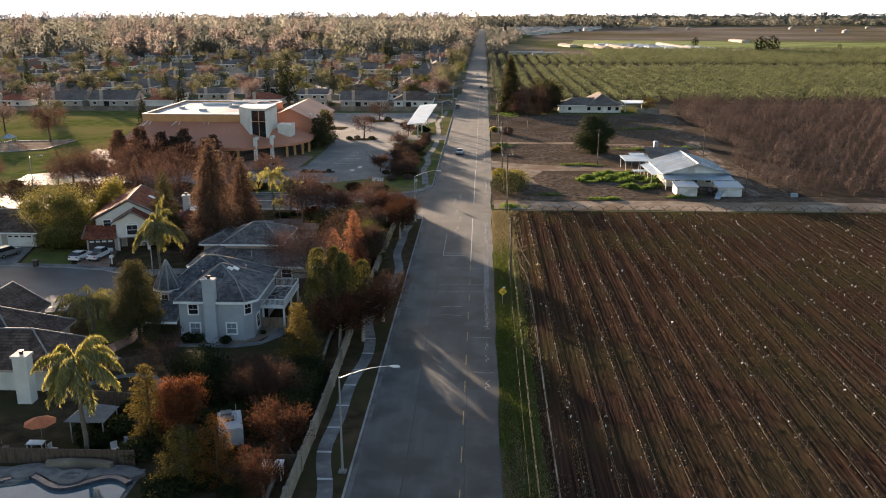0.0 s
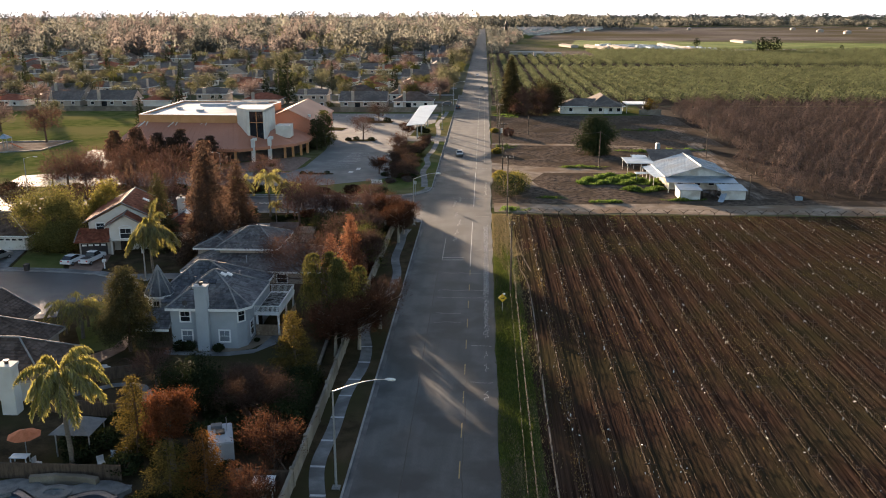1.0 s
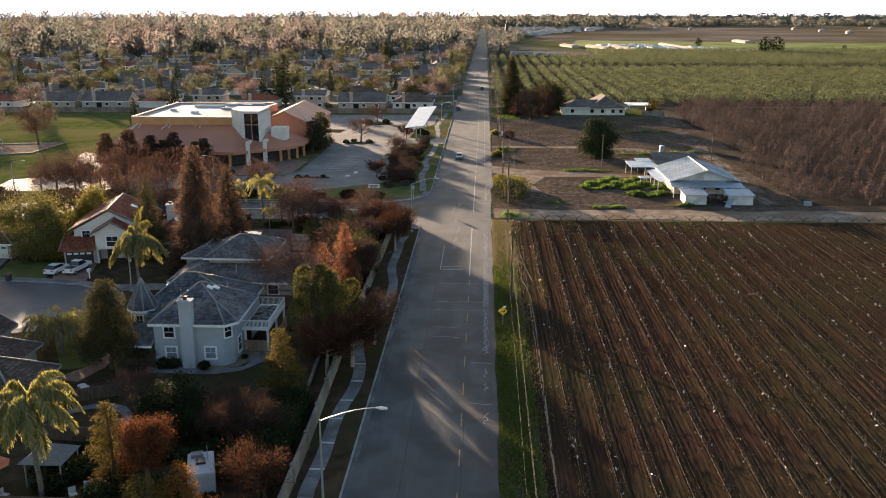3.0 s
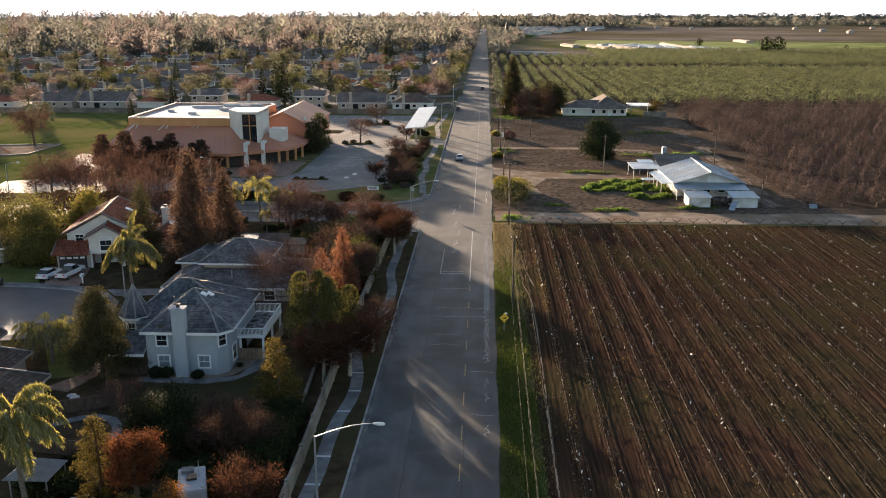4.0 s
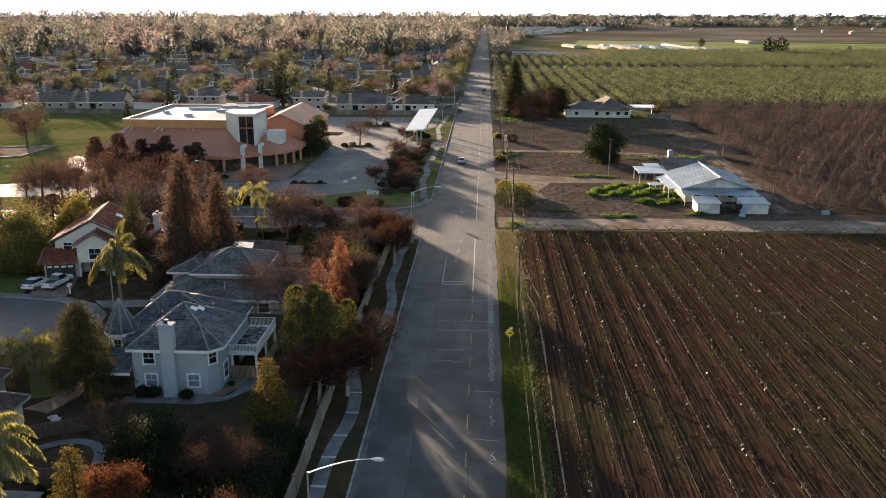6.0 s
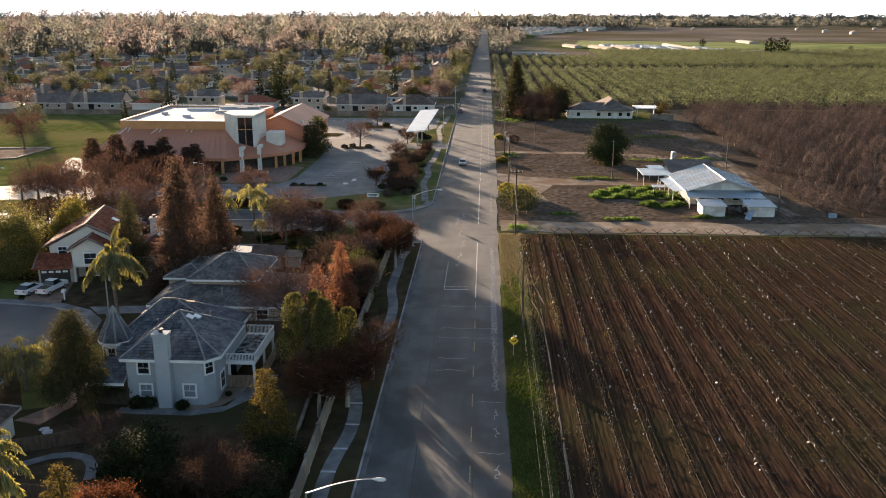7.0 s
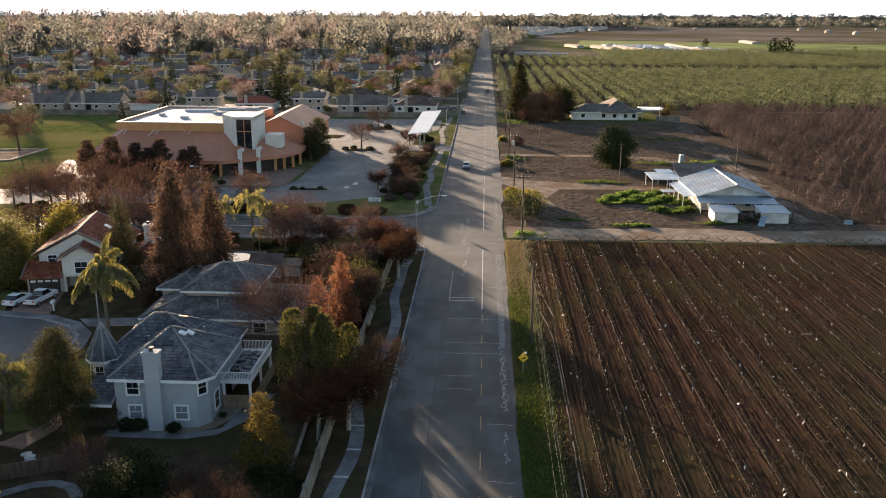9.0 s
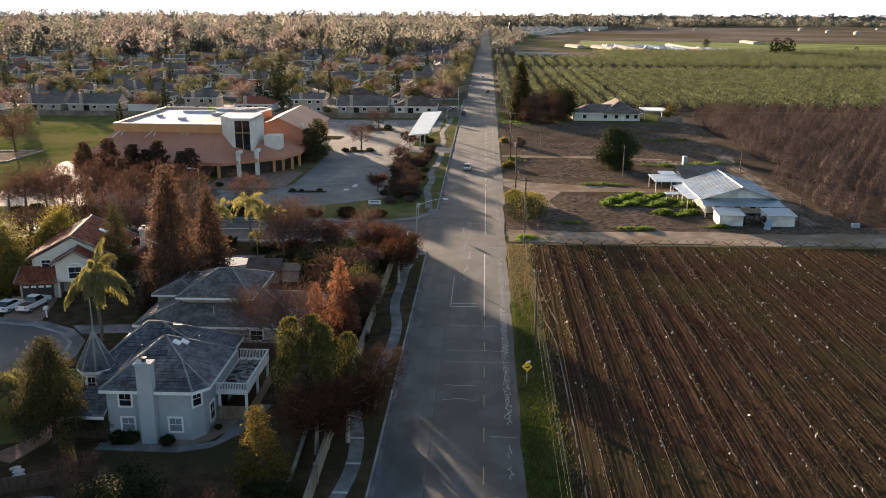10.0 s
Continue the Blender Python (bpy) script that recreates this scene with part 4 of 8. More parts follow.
# ---- buildings ----
def inside(p, poly):
    hit = False
    for i in range(len(poly)):
        (x0, y0), (x1, y1) = poly[i - 1], poly[i]
        if (y0 > p[1]) != (y1 > p[1]) and p[0] < (x1 - x0) * (p[1] - y0) / (y1 - y0) + x0:
            hit = not hit
    return hit


def tiles(g, poly, wide=0.36, tall=0.42, thick=0.09):
    """Overlapping roof tiles on a sloping face; its first edge is the eave."""
    p = [Vector(q) for q in poly]
    u = (p[1] - p[0]).normalized()
    nrm = None
    for i in range(2, len(p)):
        c = u.cross(p[i] - p[0])
        if c.length > 0.05 and (nrm is None or c.length > 2):
            nrm = c.normalized()
    if nrm.z < 0:
        nrm = -nrm
    w = nrm.cross(u)
    flat = [((q - p[0]).dot(u), (q - p[0]).dot(w)) for q in p]
    sign = 1 if max(b for _, b in flat) > 0.1 else -1
    flat = [(a, b * sign) for a, b in flat]
    w = w * sign
    a0, a1, top = min(a for a, _ in flat), max(a for a, _ in flat), max(b for _, b in flat)
    row, b = 0, 0.0
    while b < top:
        a = a0 + (0.5 * wide if row % 2 else 0)
        while a < a1:
            if inside((a + wide / 2, b + tall * 0.45), flat):
                o = p[0] + u * a + w * b
                lift = thick * (0.8 + 0.4 * random.random())
                q = [o + nrm * lift, o + u * (wide - 0.015) + nrm * lift, o + u * (wide - 0.015) + w * (tall + 0.04) + nrm * 0.012, o + w * (tall + 0.04) + nrm * 0.012]
                g.add(q + [o, o + u * (wide - 0.015)], [(0, 1, 2, 3), (4, 5, 1, 0), (0, 3, 4), (1, 5, 2)])
            a += wide
        b += tall
        row += 1
    return g


def roof_faces(x0, y0, x1, y1, z, rise, kind="hip", axis="x", inset=None):
    """Faces of a hip or gable roof over a rectangle, eave edge first."""
    a, b, c, d = (x0, y0, z), (x1, y0, z), (x1, y1, z), (x0, y1, z)
    if axis == "x":
        e = (y1 - y0) / 2 if inset is None else inset
        e = 0 if kind == "gable" else min(e, (x1 - x0) / 2 - 0.05)
        m = (y0 + y1) / 2
        r0, r1 = (x0 + e, m, z + rise), (x1 - e, m, z + rise)
        fs = [[a, b, r1, r0], [c, d, r0, r1]]
        ends = [[d, a, r0], [b, c, r1]]
    else:
        e = (x1 - x0) / 2 if inset is None else inset
        e = 0 if kind == "gable" else min(e, (y1 - y0) / 2 - 0.05)
        m = (x0 + x1) / 2
        r0, r1 = (m, y0 + e, z + rise), (m, y1 - e, z + rise)
        fs = [[b, c, r1, r0], [d, a, r0, r1]]
        ends = [[a, b, r0], [c, d, r1]]
    return (fs, ends) if kind == "gable" else (fs + ends, [])


def roof_part(house, faces, tile_mat, tiled, name="roof"):
    g = Geo()
    for q in faces:
        n = len(q)
        g.add(list(q) + [(x, y, z - 0.12) for x, y, z in q], [tuple(range(n)), tuple(range(2 * n - 1, n - 1, -1))] + [(i, n + i, n + (i + 1) % n, (i + 1) % n) for i in range(n)])
    r = part(name, g, tile_mat, house)
    if tiled:
        t = Geo()
        for q in faces:
            tiles(t, q)
        part("roof_tiles", t, tile_mat, r, kind="stuff")
        edges = {}
        for q in faces:
            for i in range(len(q)):
                k = tuple(sorted((q[i - 1], q[i])))
                edges[k] = edges.get(k, 0) + 1
        for (a, b), c in edges.items():
            if c > 1 or abs(a[2] - b[2]) > 0.2:
                part("ridge_cap", Geo().tube([Vector(a) + Vector((0, 0, 0.06)), Vector(b) + Vector((0, 0, 0.06))], 0.11, 6), M_ridge, r)
    return r


def fascia(house, x0, y0, x1, y1, z, mat=None):
    g = Geo()
    for q in ((x0, y0 - 0.04, x1, y0), (x0, y1, x1, y1 + 0.04), (x0 - 0.04, y0 - 0.04, x0, y1 + 0.04), (x1, y0 - 0.04, x1 + 0.04, y1 + 0.04)):
        g.box(q[0], q[1], z - 0.24, q[2], q[3], z + 0.03)
    return part("fascia", g, mat or M_trim, house)


def window(house, cx, cy, z, w, h, turn=0.0, cross=True, glass=None):
    """Sash window set on a wall face that looks along -y before it is turned."""
    win = part("window", Geo().box(-w / 2 - 0.17, -0.06, -0.17, -w / 2, 0.03, h + 0.17).box(w / 2, -0.06, -0.17, w / 2 + 0.17, 0.03, h + 0.17).box(-w / 2, -0.06, h, w / 2, 0.03, h + 0.17).box(-w / 2, -0.08, -0.17, w / 2, 0.03, 0.0), M_trim, house)
    win.matrix_basis = at(cx, cy, z, turn)
    part("pane", Geo().box(-w / 2, -0.02, 0, w / 2, 0.01, h), glass or M_glass, win)
    if cross:
        part("muntin", Geo().box(-w / 2, -0.04, h * 0.5 - 0.03, w / 2, -0.022, h * 0.5 + 0.03).box(-0.015, -0.035, h * 0.5 + 0.03, 0.015, -0.022, h), M_trim, win)
    return win


def chimney(house, x0, y0, x1, y1, z0, z1, mat, cap=None):
    c = part("chimney", Geo().box(x0, y0, z0, x1, y1, z1).box(x0 - 0.12, y0 - 0.12, z1, x1 + 0.12, y1 + 0.12, z1 + 0.25), mat, house)
    mx, my = (x0 + x1) / 2, (y0 + y1) / 2
    part("flue", Geo().tube([(mx, my, z1 + 0.2), (mx, my, z1 + 0.55)], 0.2, 10).tube([(mx, my, z1 + 0.55), (mx, my, z1 + 0.65)], 0.3, 10), M_dark, c)
    return c


# two-storey grey house with a corner turret and a roof deck
house = thing("corner_house", "pale grey two-storey stucco house with slate-grey tiled hip roof", "house")
g = Geo().slab([(-35.6, 97.0), (-27.6, 97.0), (-26.7, 98.1), (-26.7, 110.2), (-35.6, 110.2)], 0.0, 5.2)
part("wall", g, M_stucco, house)
part("wall", Geo().box(-38.2, 104.6, 0.0, -35.6, 110.2, 5.2), M_stucco, house)
E1, E2, E3, K, L_, M_, G_ = (-36.0, 96.4, 5.3), (-27.1, 96.4, 5.3), (-25.9, 97.7, 5.3), (-26.0, 107.2, 5.3), (-36.0, 107.2, 5.3), (-31.75, 103.05, 8.28), (-29.2, 100.1, 6.95)
roof_part(house, [[E1, E2, G_, M_], [E2, E3, G_], [E3, K, M_, G_], [K, L_, M_], [L_, E1, M_]], M_tile_g, True)
B_, C_ = (-35.2, 107.4, 8.1), (-33.8, 107.4, 8.1)
p0, p1, p2, p3 = (-38.8, 104.3, 5.3), (-27.0, 104.3, 5.3), (-26.2, 110.8, 5.3), (-38.8, 110.8, 5.3)
roof_part(house, [[p0, p1, C_, B_], [p1, p2, C_], [p2, p3, B_, C_], [p3, p0, B_]], M_tile_g, True)
g = Geo()
g.strip([(-36.0, 96.4), (-27.1, 96.4), (-25.9, 97.7), (-26.0, 107.2)], -0.05, 0.0, 5.02, 5.33)
g.strip([(-26.2, 107.2), (-26.2, 110.8)], -0.05, 0.0, 5.02, 5.33)
part("fascia", g, M_trim, house)
part("soffit", Geo().slab([(-35.95, 96.45), (-27.1, 96.45), (-25.95, 97.7), (-26.1, 107), (-36, 107)], 5.14, 5.18), M_trim, house)
chimney(house, -32.2, 96.1, -30.75, 97.0, 0.0, 8.0, M_stucco)
for cx, w, z, h in ((-33.8, 1.1, 3.55, 1.2), (-33.7, 1.15, 1.05, 1.25), (-29.15, 1.15, 1.05, 1.3)):
    window(house, cx, 96.98, z, w, h, glass=M_blind if z < 2 else None)
window(house, -27.15, 97.54, 3.5, 0.85, 1.4, 50)
window(house, -26.68, 100.3, 0.8, 1.3, 1.7, 90)
for sx, sy in ((-30.6, 102.7), (-30.1, 103.5)):
    sk = part("skylight", Geo().box(-0.38, -0.38, 0.0, 0.38, 0.38, 0.2), M_canopy, house)
    sk.matrix_basis = pose(sx, sy, 5.3 + 0.5 * (-25.95 - sx), 0, 26.5, 0)
part("skylight", Geo().box(-0.5, -0.35, 0, 0.5, 0.35, 0.12), M_glass, house).matrix_basis = pose(-31.4, 100.8, 7.31, 24, 0, 0)
for vx, vy, vz in ((-33.2, 107.0, 8.0), (-29.5, 106.2, 6.9), (-28.3, 104.6, 6.3), (-29.0, 108.4, 6.1), (-34.4, 103.4, 6.9)):
    part("vent_pipe", Geo().tube([(vx, vy, vz - 0.4), (vx, vy, vz + 0.15)], 0.07, 6).tube([(vx, vy, vz + 0.15), (vx, vy, vz + 0.24)], 0.12, 6), M_ridge, house)
# turret
g, gr, tw = Geo(), [], [(-38.6 + 1.4 * math.cos(radians(22.5 + 45 * i)), 101.9 + 1.4 * math.sin(radians(22.5 + 45 * i))) for i in range(8)]
part("turret_wall", g.slab(tw, 0.0, 5.3), M_stucco, house)
te = [(-38.6 + 1.78 * math.cos(radians(22.5 + 45 * i)), 101.9 + 1.78 * math.sin(radians(22.5 + 45 * i)), 5.45) for i in range(8)]
roof_part(house, [[te[i], te[(i + 1) % 8], (-38.6, 101.9, 9.0)] for i in range(8)], M_tile_g, True, "turret_roof")
part("turret_band", Geo().strip([(x, y) for x, y, _ in te], -0.05, 0.0, 5.12, 5.43, True), M_trim, house)
part("wall", Geo().box(-36.8, 99.5, 0.0, -35.6, 104.6, 4.9), M_stucco, house)
roof_part(house, [[(-37.4, 99.1, 5.1), (-35.9, 99.1, 5.1), (-35.9, 104.5, 5.5), (-37.4, 104.5, 5.5)]], M_tile_g, True, "turret_link_roof")
window(house, -38.6, 100.6, 3.5, 0.75, 1.25)
window(house, -39.52, 100.98, 3.5, 0.65, 1.25, -45)
# lower porch roof and deck
roof_part(house, [[(-39.6, 96.0, 2.8), (-35.6, 96.0, 2.8), (-35.6, 99.6, 4.3), (-39.6, 99.6, 4.3)]], M_tile_g, True, "porch_roof")
part("fascia", Geo().box(-39.6, 95.93, 2.55, -35.6, 96.0, 2.83), M_trim, house)
part("porch_wall", Geo().box(-39.3, 96.9, 0, -35.6, 99.6, 2.7), M_wood_dark, house)
deck = part("deck", Geo().box(-26.7, 101.7, 2.7, -23.5, 110.6, 2.95), M_trim, house, "white roof deck")
for px, py in ((-23.7, 101.9), (-23.7, 106.2), (-23.7, 110.4), (-26.4, 101.9)):
    part("deck_post", Geo().box(px - 0.12, py - 0.12, 0, px + 0.12, py + 0.12, 2.7), M_trim, house)
part("rail", Geo().box(-26.7, 101.68, 3.86, -23.46, 101.8, 3.95).box(-23.58, 101.68, 3.86, -23.46, 110.62, 3.95).box(-26.7, 110.5, 3.86, -23.46, 110.62, 3.95).box(-26.7, 101.68, 3.05, -23.46, 101.78, 3.1).box(-23.56, 101.68, 3.05, -23.46, 110.62, 3.1), M_trim, deck)
bal = Geo().box(-0.025, -0.025, 2.95, 0.025, 0.025, 3.88).mesh("baluster", M_trim)
for i in range(20):
    part("baluster", bal, M_trim, deck).matrix_basis = at(-26.6 + 0.16 * i, 101.74)
    part("baluster", bal, M_trim, deck).matrix_basis = at(-26.6 + 0.16 * i, 110.56)
for i in range(55):
    part("baluster", bal, M_trim, deck).matrix_basis = at(-23.52, 101.8 + 0.16 * i)
part("garden_door", Geo().box(-26.69, 103.2, 0.1, -26.62, 105.2, 2.2), M_glass, house)
r2 = np.random.default_rng(3)
g, nx, ny = Geo(), 17, 33
hh = 2.96 + 0.16 * r2.random((nx, ny)) ** 2 + 0.25 * np.exp(-((np.arange(nx)[:, None] - 8) ** 2 + (np.arange(ny)[None] - 17) ** 2 * 0.3) / 30.0)
g.add([(-26.5 + 2.8 * i / (nx - 1), 102.2 + 7.6 * j / (ny - 1), hh[i, j]) for i in range(nx) for j in range(ny)], [(i * ny + j, (i + 1) * ny + j, (i + 1) * ny + j + 1, i * ny + j + 1) for i in range(nx - 1) for j in range(ny - 1)])
single("tarpaulin", g, M_tarp, "crumpled camouflage tarpaulin spread on the roof deck", "tarpaulin")
fence = thing("picket_fence", "brown wooden board fence under the roof deck", "fence")
board = Geo().box(-0.06, -0.012, 0.0, 0.06, 0.012, 1.45).mesh("board", M_wood)
for i in range(20):
    part("board", board, M_wood, fence).matrix_basis = at(-26.5 + 0.14 * i, 101.5, 0.1)
for i in range(62):
    part("board", board, M_wood, fence).matrix_basis = at(-23.3, 101.6 + 0.14 * i, 0.1, 90)
path = [(-36.2, 95.4), (-28.5, 95.2), (-25.4, 96.3), (-24.2, 98.6), (-23.5, 102.2), (-22.6, 105.0)]
sheet("house_path", [(x, y - 0.65) for x, y in path[:3]] + [(x + 0.8, y) for x, y in path[3:]] + [(x - 0.8, y) for x, y in reversed(path[3:])] + [(x, y + 0.65) for x, y in reversed(path[:3])], 0.13, M_conc, "curved concrete path round the grey house", 0.1, "path")
sheet("house_bed", [(-35.6, 95.9), (-28.4, 95.8), (-26.0, 97.0), (-24.9, 99), (-24.4, 101.4), (-26.6, 101.4), (-26.7, 98.1), (-27.6, 97.0), (-35.6, 97.0)], 0.115, M_dirt, "gravel bed along the house wall", 0.05)
rs = np.random.default_rng(8)
for x, y, r, h in ((-34.4, 96.1, 0.8, 1.25), (-33.3, 96.2, 0.75, 1.2), (-29.7, 96.0, 0.65, 0.95), (-25.9, 99.4, 0.3, 0.45)):
    shrub("foundation_shrub", "small dark rounded evergreen shrub against the house wall", r, h, L_dark, rs, at(x, y, 0.1), 2000, 0.12)

# one- and two-storey neighbour with grey-brown tiles
house = thing("neighbour_house", "grey-brown tiled stucco house behind the garden wall", "house")
part("wall", Geo().box(-41.8, 120.6, 0, -21.5, 133, 2.75), M_stucco_t, house)
part("wall", Geo().box(-37.6, 124.2, 2.7, -29.2, 134, 5.15), M_stucco_t, house)
part("wall", Geo().box(-42.4, 128.5, 0, -37.6, 137, 3.9), M_stucco_t, house)
roof_part(house, roof_faces(-42.4, 120.0, -21.0, 133.5, 2.8, 2.5)[0], M_tile_n, True)
fascia(house, -42.4, 120.0, -21.0, 133.5, 2.8)
roof_part(house, roof_faces(-38.2, 123.6, -28.6, 134.6, 5.2, 2.2, axis="x", inset=4.0)[0], M_tile_n, True)
fascia(house, -38.2, 123.6, -28.6, 134.6, 5.2)
roof_part(house, roof_faces(-43.0, 128.0, -37.0, 137.5, 4.0, 1.2, "hip", "y")[0], M_tile_n, True)
fascia(house, -43.0, 128.0, -37.0, 137.5, 4.0)
for cx in (-33.2, -27.5):
    window(house, cx, 120.58, 1.0, 1.4, 1.2)
part("vent_pipe", Geo().tube([(-33.0, 122, 3.6), (-33.0, 122, 4.7)], 0.08, 6), M_metal, house)
part("vent_pipe", Geo().tube([(-29.5, 123.5, 3.7), (-29.5, 123.5, 4.4)], 0.12, 6), M_metal, house)

# white gabled house with terracotta tiles
house = thing("terracotta_house", "white stucco two-storey house with terracotta tiled gables", "house")
part("wall", Geo().box(-64.5, 140.5, 0, -53.2, 152.5, 5.1), M_stucco_w, house)
part("wall", Geo().box(-60.6, 137.6, 2.4, -55.4, 140.5, 5.1), M_stucco_w, house)
part("garage_wall", Geo().box(-65.6, 137.6, 0, -60.6, 140.5, 2.6), M_stucco_t, house)
for px in (-60.5, -55.6):
    part("column", Geo().box(px - 0.2, 137.7, 0, px + 0.2, 138.1, 2.4), M_stucco_w, house)


def gable_wall(house, x0, x1, y, z, rise, mat, thick=0.2):
    m = (x0 + x1) / 2
    part("gable_wall", Geo().add([(x0, y, z), (x1, y, z), (m, y, z + rise), (x0, y + thick, z), (x1, y + thick, z), (m, y + thick, z + rise)], [(0, 1, 2), (5, 4, 3), (0, 3, 4, 1), (1, 4, 5, 2), (2, 5, 3, 0)]), mat, house)


roof_part(house, roof_faces(-65.3, 139.9, -52.4, 153, 5.1, 3.3, "gable", "y")[0], M_tile_r, True)
gable_wall(house, -64.6, -53.1, 140.4, 5.05, 2.95, M_stucco_w)
roof_part(house, roof_faces(-61.2, 136.9, -54.8, 147, 5.1, 1.9, "gable", "y")[0], M_tile_r, True)
gable_wall(house, -60.8, -55.2, 137.5, 5.05, 1.65, M_stucco_w)
roof_part(house, [[(-66.2, 136.9, 2.55), (-60.6, 136.9, 2.55), (-60.6, 140.6, 4.0), (-66.2, 140.6, 4.0)]], M_tile_r, True, "garage_roof")
roof_part(house, roof_faces(-54, 141, -44, 152, 2.9, 2.6, "hip", "y")[0], M_tile_r, True)
part("wall", Geo().box(-53.2, 141.6, 0, -44.6, 151.4, 2.85), M_stucco_w, house)
part("garage_door", Geo().box(-65.3, 137.5, 0.1, -61.1, 137.58, 2.2), M_dark, house)
for k in range(4):
    part("garage_light", Geo().box(-65.1 + k * 1.0, 137.46, 1.75, -64.4 + k * 1.0, 137.5, 2.05), M_trim, house)
window(house, -58.0, 137.58, 2.9, 1.7, 1.6)
part("arch_hood", Geo().tube([(-58.0 + 1.1 * math.cos(radians(a)), 137.5, 4.55 + 0.5 * math.sin(radians(a))) for a in range(0, 181, 20)], 0.09, 5), M_trim, house)
window(house, -62.6, 140.4, 3.9, 1.2, 1.0)
part("porch_door", Geo().box(-59.6, 140.44, 0.1, -58.4, 140.5, 2.2), M_dark, house)
chimney(house, -50.6, 146.0, -49.4, 147.2, 2.5, 7.4, M_stucco_w)
part("skylight", Geo().box(-0.6, -0.5, 0, 0.6, 0.5, 0.12), M_canopy, house).matrix_basis = pose(-56.2, 148.0, 7.1, 0, 27, 0)
part("solar_panel", Geo().box(-1.7, -2.2, 0, 1.7, 2.2, 0.1), M_tin, house).matrix_basis = pose(-47.6, 145.5, 4.85, 0, 25, 0)

house.matrix_basis = at(-59.5, 139.5, 0, 11) @ at(59.5, -139.5)

# house with a grey roof further along the cul-de-sac, and a brown-roofed one nearer
house = thing("beige_house", "beige stucco house with a wide double garage door", "house")
part("wall", Geo().box(-96, 139.5, 0, -75.5, 152, 2.7), M_stucco_t, house)
roof_part(house, roof_faces(-96.6, 138.9, -74.9, 152.6, 2.75, 2.6)[0], M_tile_b, True)
fascia(house, -96.6, 138.9, -74.9, 152.6, 2.75)
part("garage_door", Geo().box(-80.5, 139.42, 0.1, -76.0, 139.5, 2.25), M_stucco_w, house)
for k in range(4):
    part("garage_light", Geo().box(-80.3 + k * 1.1, 139.38, 1.85, -79.6 + k * 1.1, 139.42, 2.1), M_glass, house)
part("garage_door", Geo().box(-87, 139.42, 0.1, -81.6, 139.5, 2.25), M_stucco_w, house)
house = thing("brown_roof_house", "brown tiled stucco house with a white chimney", "house")
part("wall", Geo().box(-67.4, 81.6, 0, -44.0, 89.8, 2.6), M_stucco_w, house)
part("wall", Geo().box(-67.4, 89.8, 0, -49.1, 95.9, 2.6), M_stucco_t, house)
part("wall", Geo().box(-63.4, 95.9, 0, -55.2, 101.9, 2.6), M_stucco_t, house)
for x0, y0, x1, y1, rise, kind, axis in ((-68, 81, -43.4, 90.4, 2.9, "hip", "x"), (-68, 84, -48.5, 96.5, 3.9, "hip", "x"), (-64, 88, -54.6, 102.5, 2.9, "gable", "y")):
    fs, ends = roof_faces(x0, y0, x1, y1, 2.7, rise, kind, axis)
    roof_part(house, fs, M_tile_b, True)
    fascia(house, x0, y0, x1, y1, 2.7, M_stucco_t)
    for e in ends:
        part("gable_wall", Geo().add(e, [(0, 1, 2)]), M_stucco_t, house)
for x, y in ((-61.6, 91.0), (-60.2, 90.6)):
    part("skylight", Geo().box(-0.45, -0.35, 0, 0.45, 0.35, 0.12), M_canopy, house).matrix_basis = pose(x, y - 2.6, 5.2, 32, 0, 0)
chimney(house, -46.6, 78.3, -45.1, 79.6, 0, 5.2, M_stucco_w)

# the orange-roofed hall
house = thing("church_hall", "large hall with salmon metal skirt roof and white flat roof", "hall")
fx0, fx1, fy0, fy1, fz = -94.5, -66.5, 240.5, 277.5, 11.4
hx0, hx1, hy0, hy1 = -103, -49, 228, 285
part("wall", Geo().slab([(-97, 231), (-64.0, 228.6), (-52.5, 237), (-51.0, 244), (-51.0, 283), (-97, 283)], 0, 4.0), M_dark, house)
eave = [(-98.5, 228.0, 4.0), (-62.6, 225.6, 4.0), (-50.0, 236.0, 4.0), (-47.6, 243.5, 4.0), (-47.6, 285, 4.0), (-98.5, 285, 4.0)]
top = [(fx0, fy0, 9.2), (fx1, fy0 - 1.0, 9.2), (fx1 + 3.5, fy0 + 1.5, 9.2), (fx1 + 3.5, fy1 - 12, 9.2), (fx1 + 3.5, fy1, 9.2), (fx0, fy1, 9.2)]
g = Geo()
for i in range(6):
    j = (i + 1) % 6
    g.add([eave[i], eave[j], top[j], top[i]], [(0, 1, 2, 3)])
    g.add([eave[i], eave[j], (eave[j][0], eave[j][1], 3.3), (eave[i][0], eave[i][1], 3.3)], [(3, 2, 1, 0)])
part("skirt_roof", g, M_orange, house)
seams = Geo()
for i in range(6):
    j = (i + 1) % 6
    a, b, c, d = (Vector(q) for q in (eave[i], eave[j], top[j], top[i]))
    for k in range(1, int((b - a).length / 1.5)):
        s = k / int((b - a).length / 1.5)
        seams.tube([a.lerp(b, s) + Vector((0, 0, 0.03)), d.lerp(c, s) + Vector((0, 0, 0.03))], 0.035, 4)
part("roof_seam", seams, M_orange, house)
part("soffit", Geo().slab([(x, y) for x, y, _ in eave], 3.25, 3.3), M_fascia_o, house)
part("upper_wall", Geo().box(fx0 + 0.3, fy0 + 0.3, 8.0, fx1, fy1 - 0.3, 10.2), M_orange, house)
fp = [(fx0, fy0), (fx1, fy0 - 1.2), (fx1 + 0.3, fy0 + 1), (fx1 + 4.2, fy1 - 3), (fx1 + 2, fy1), (fx0, fy1)]
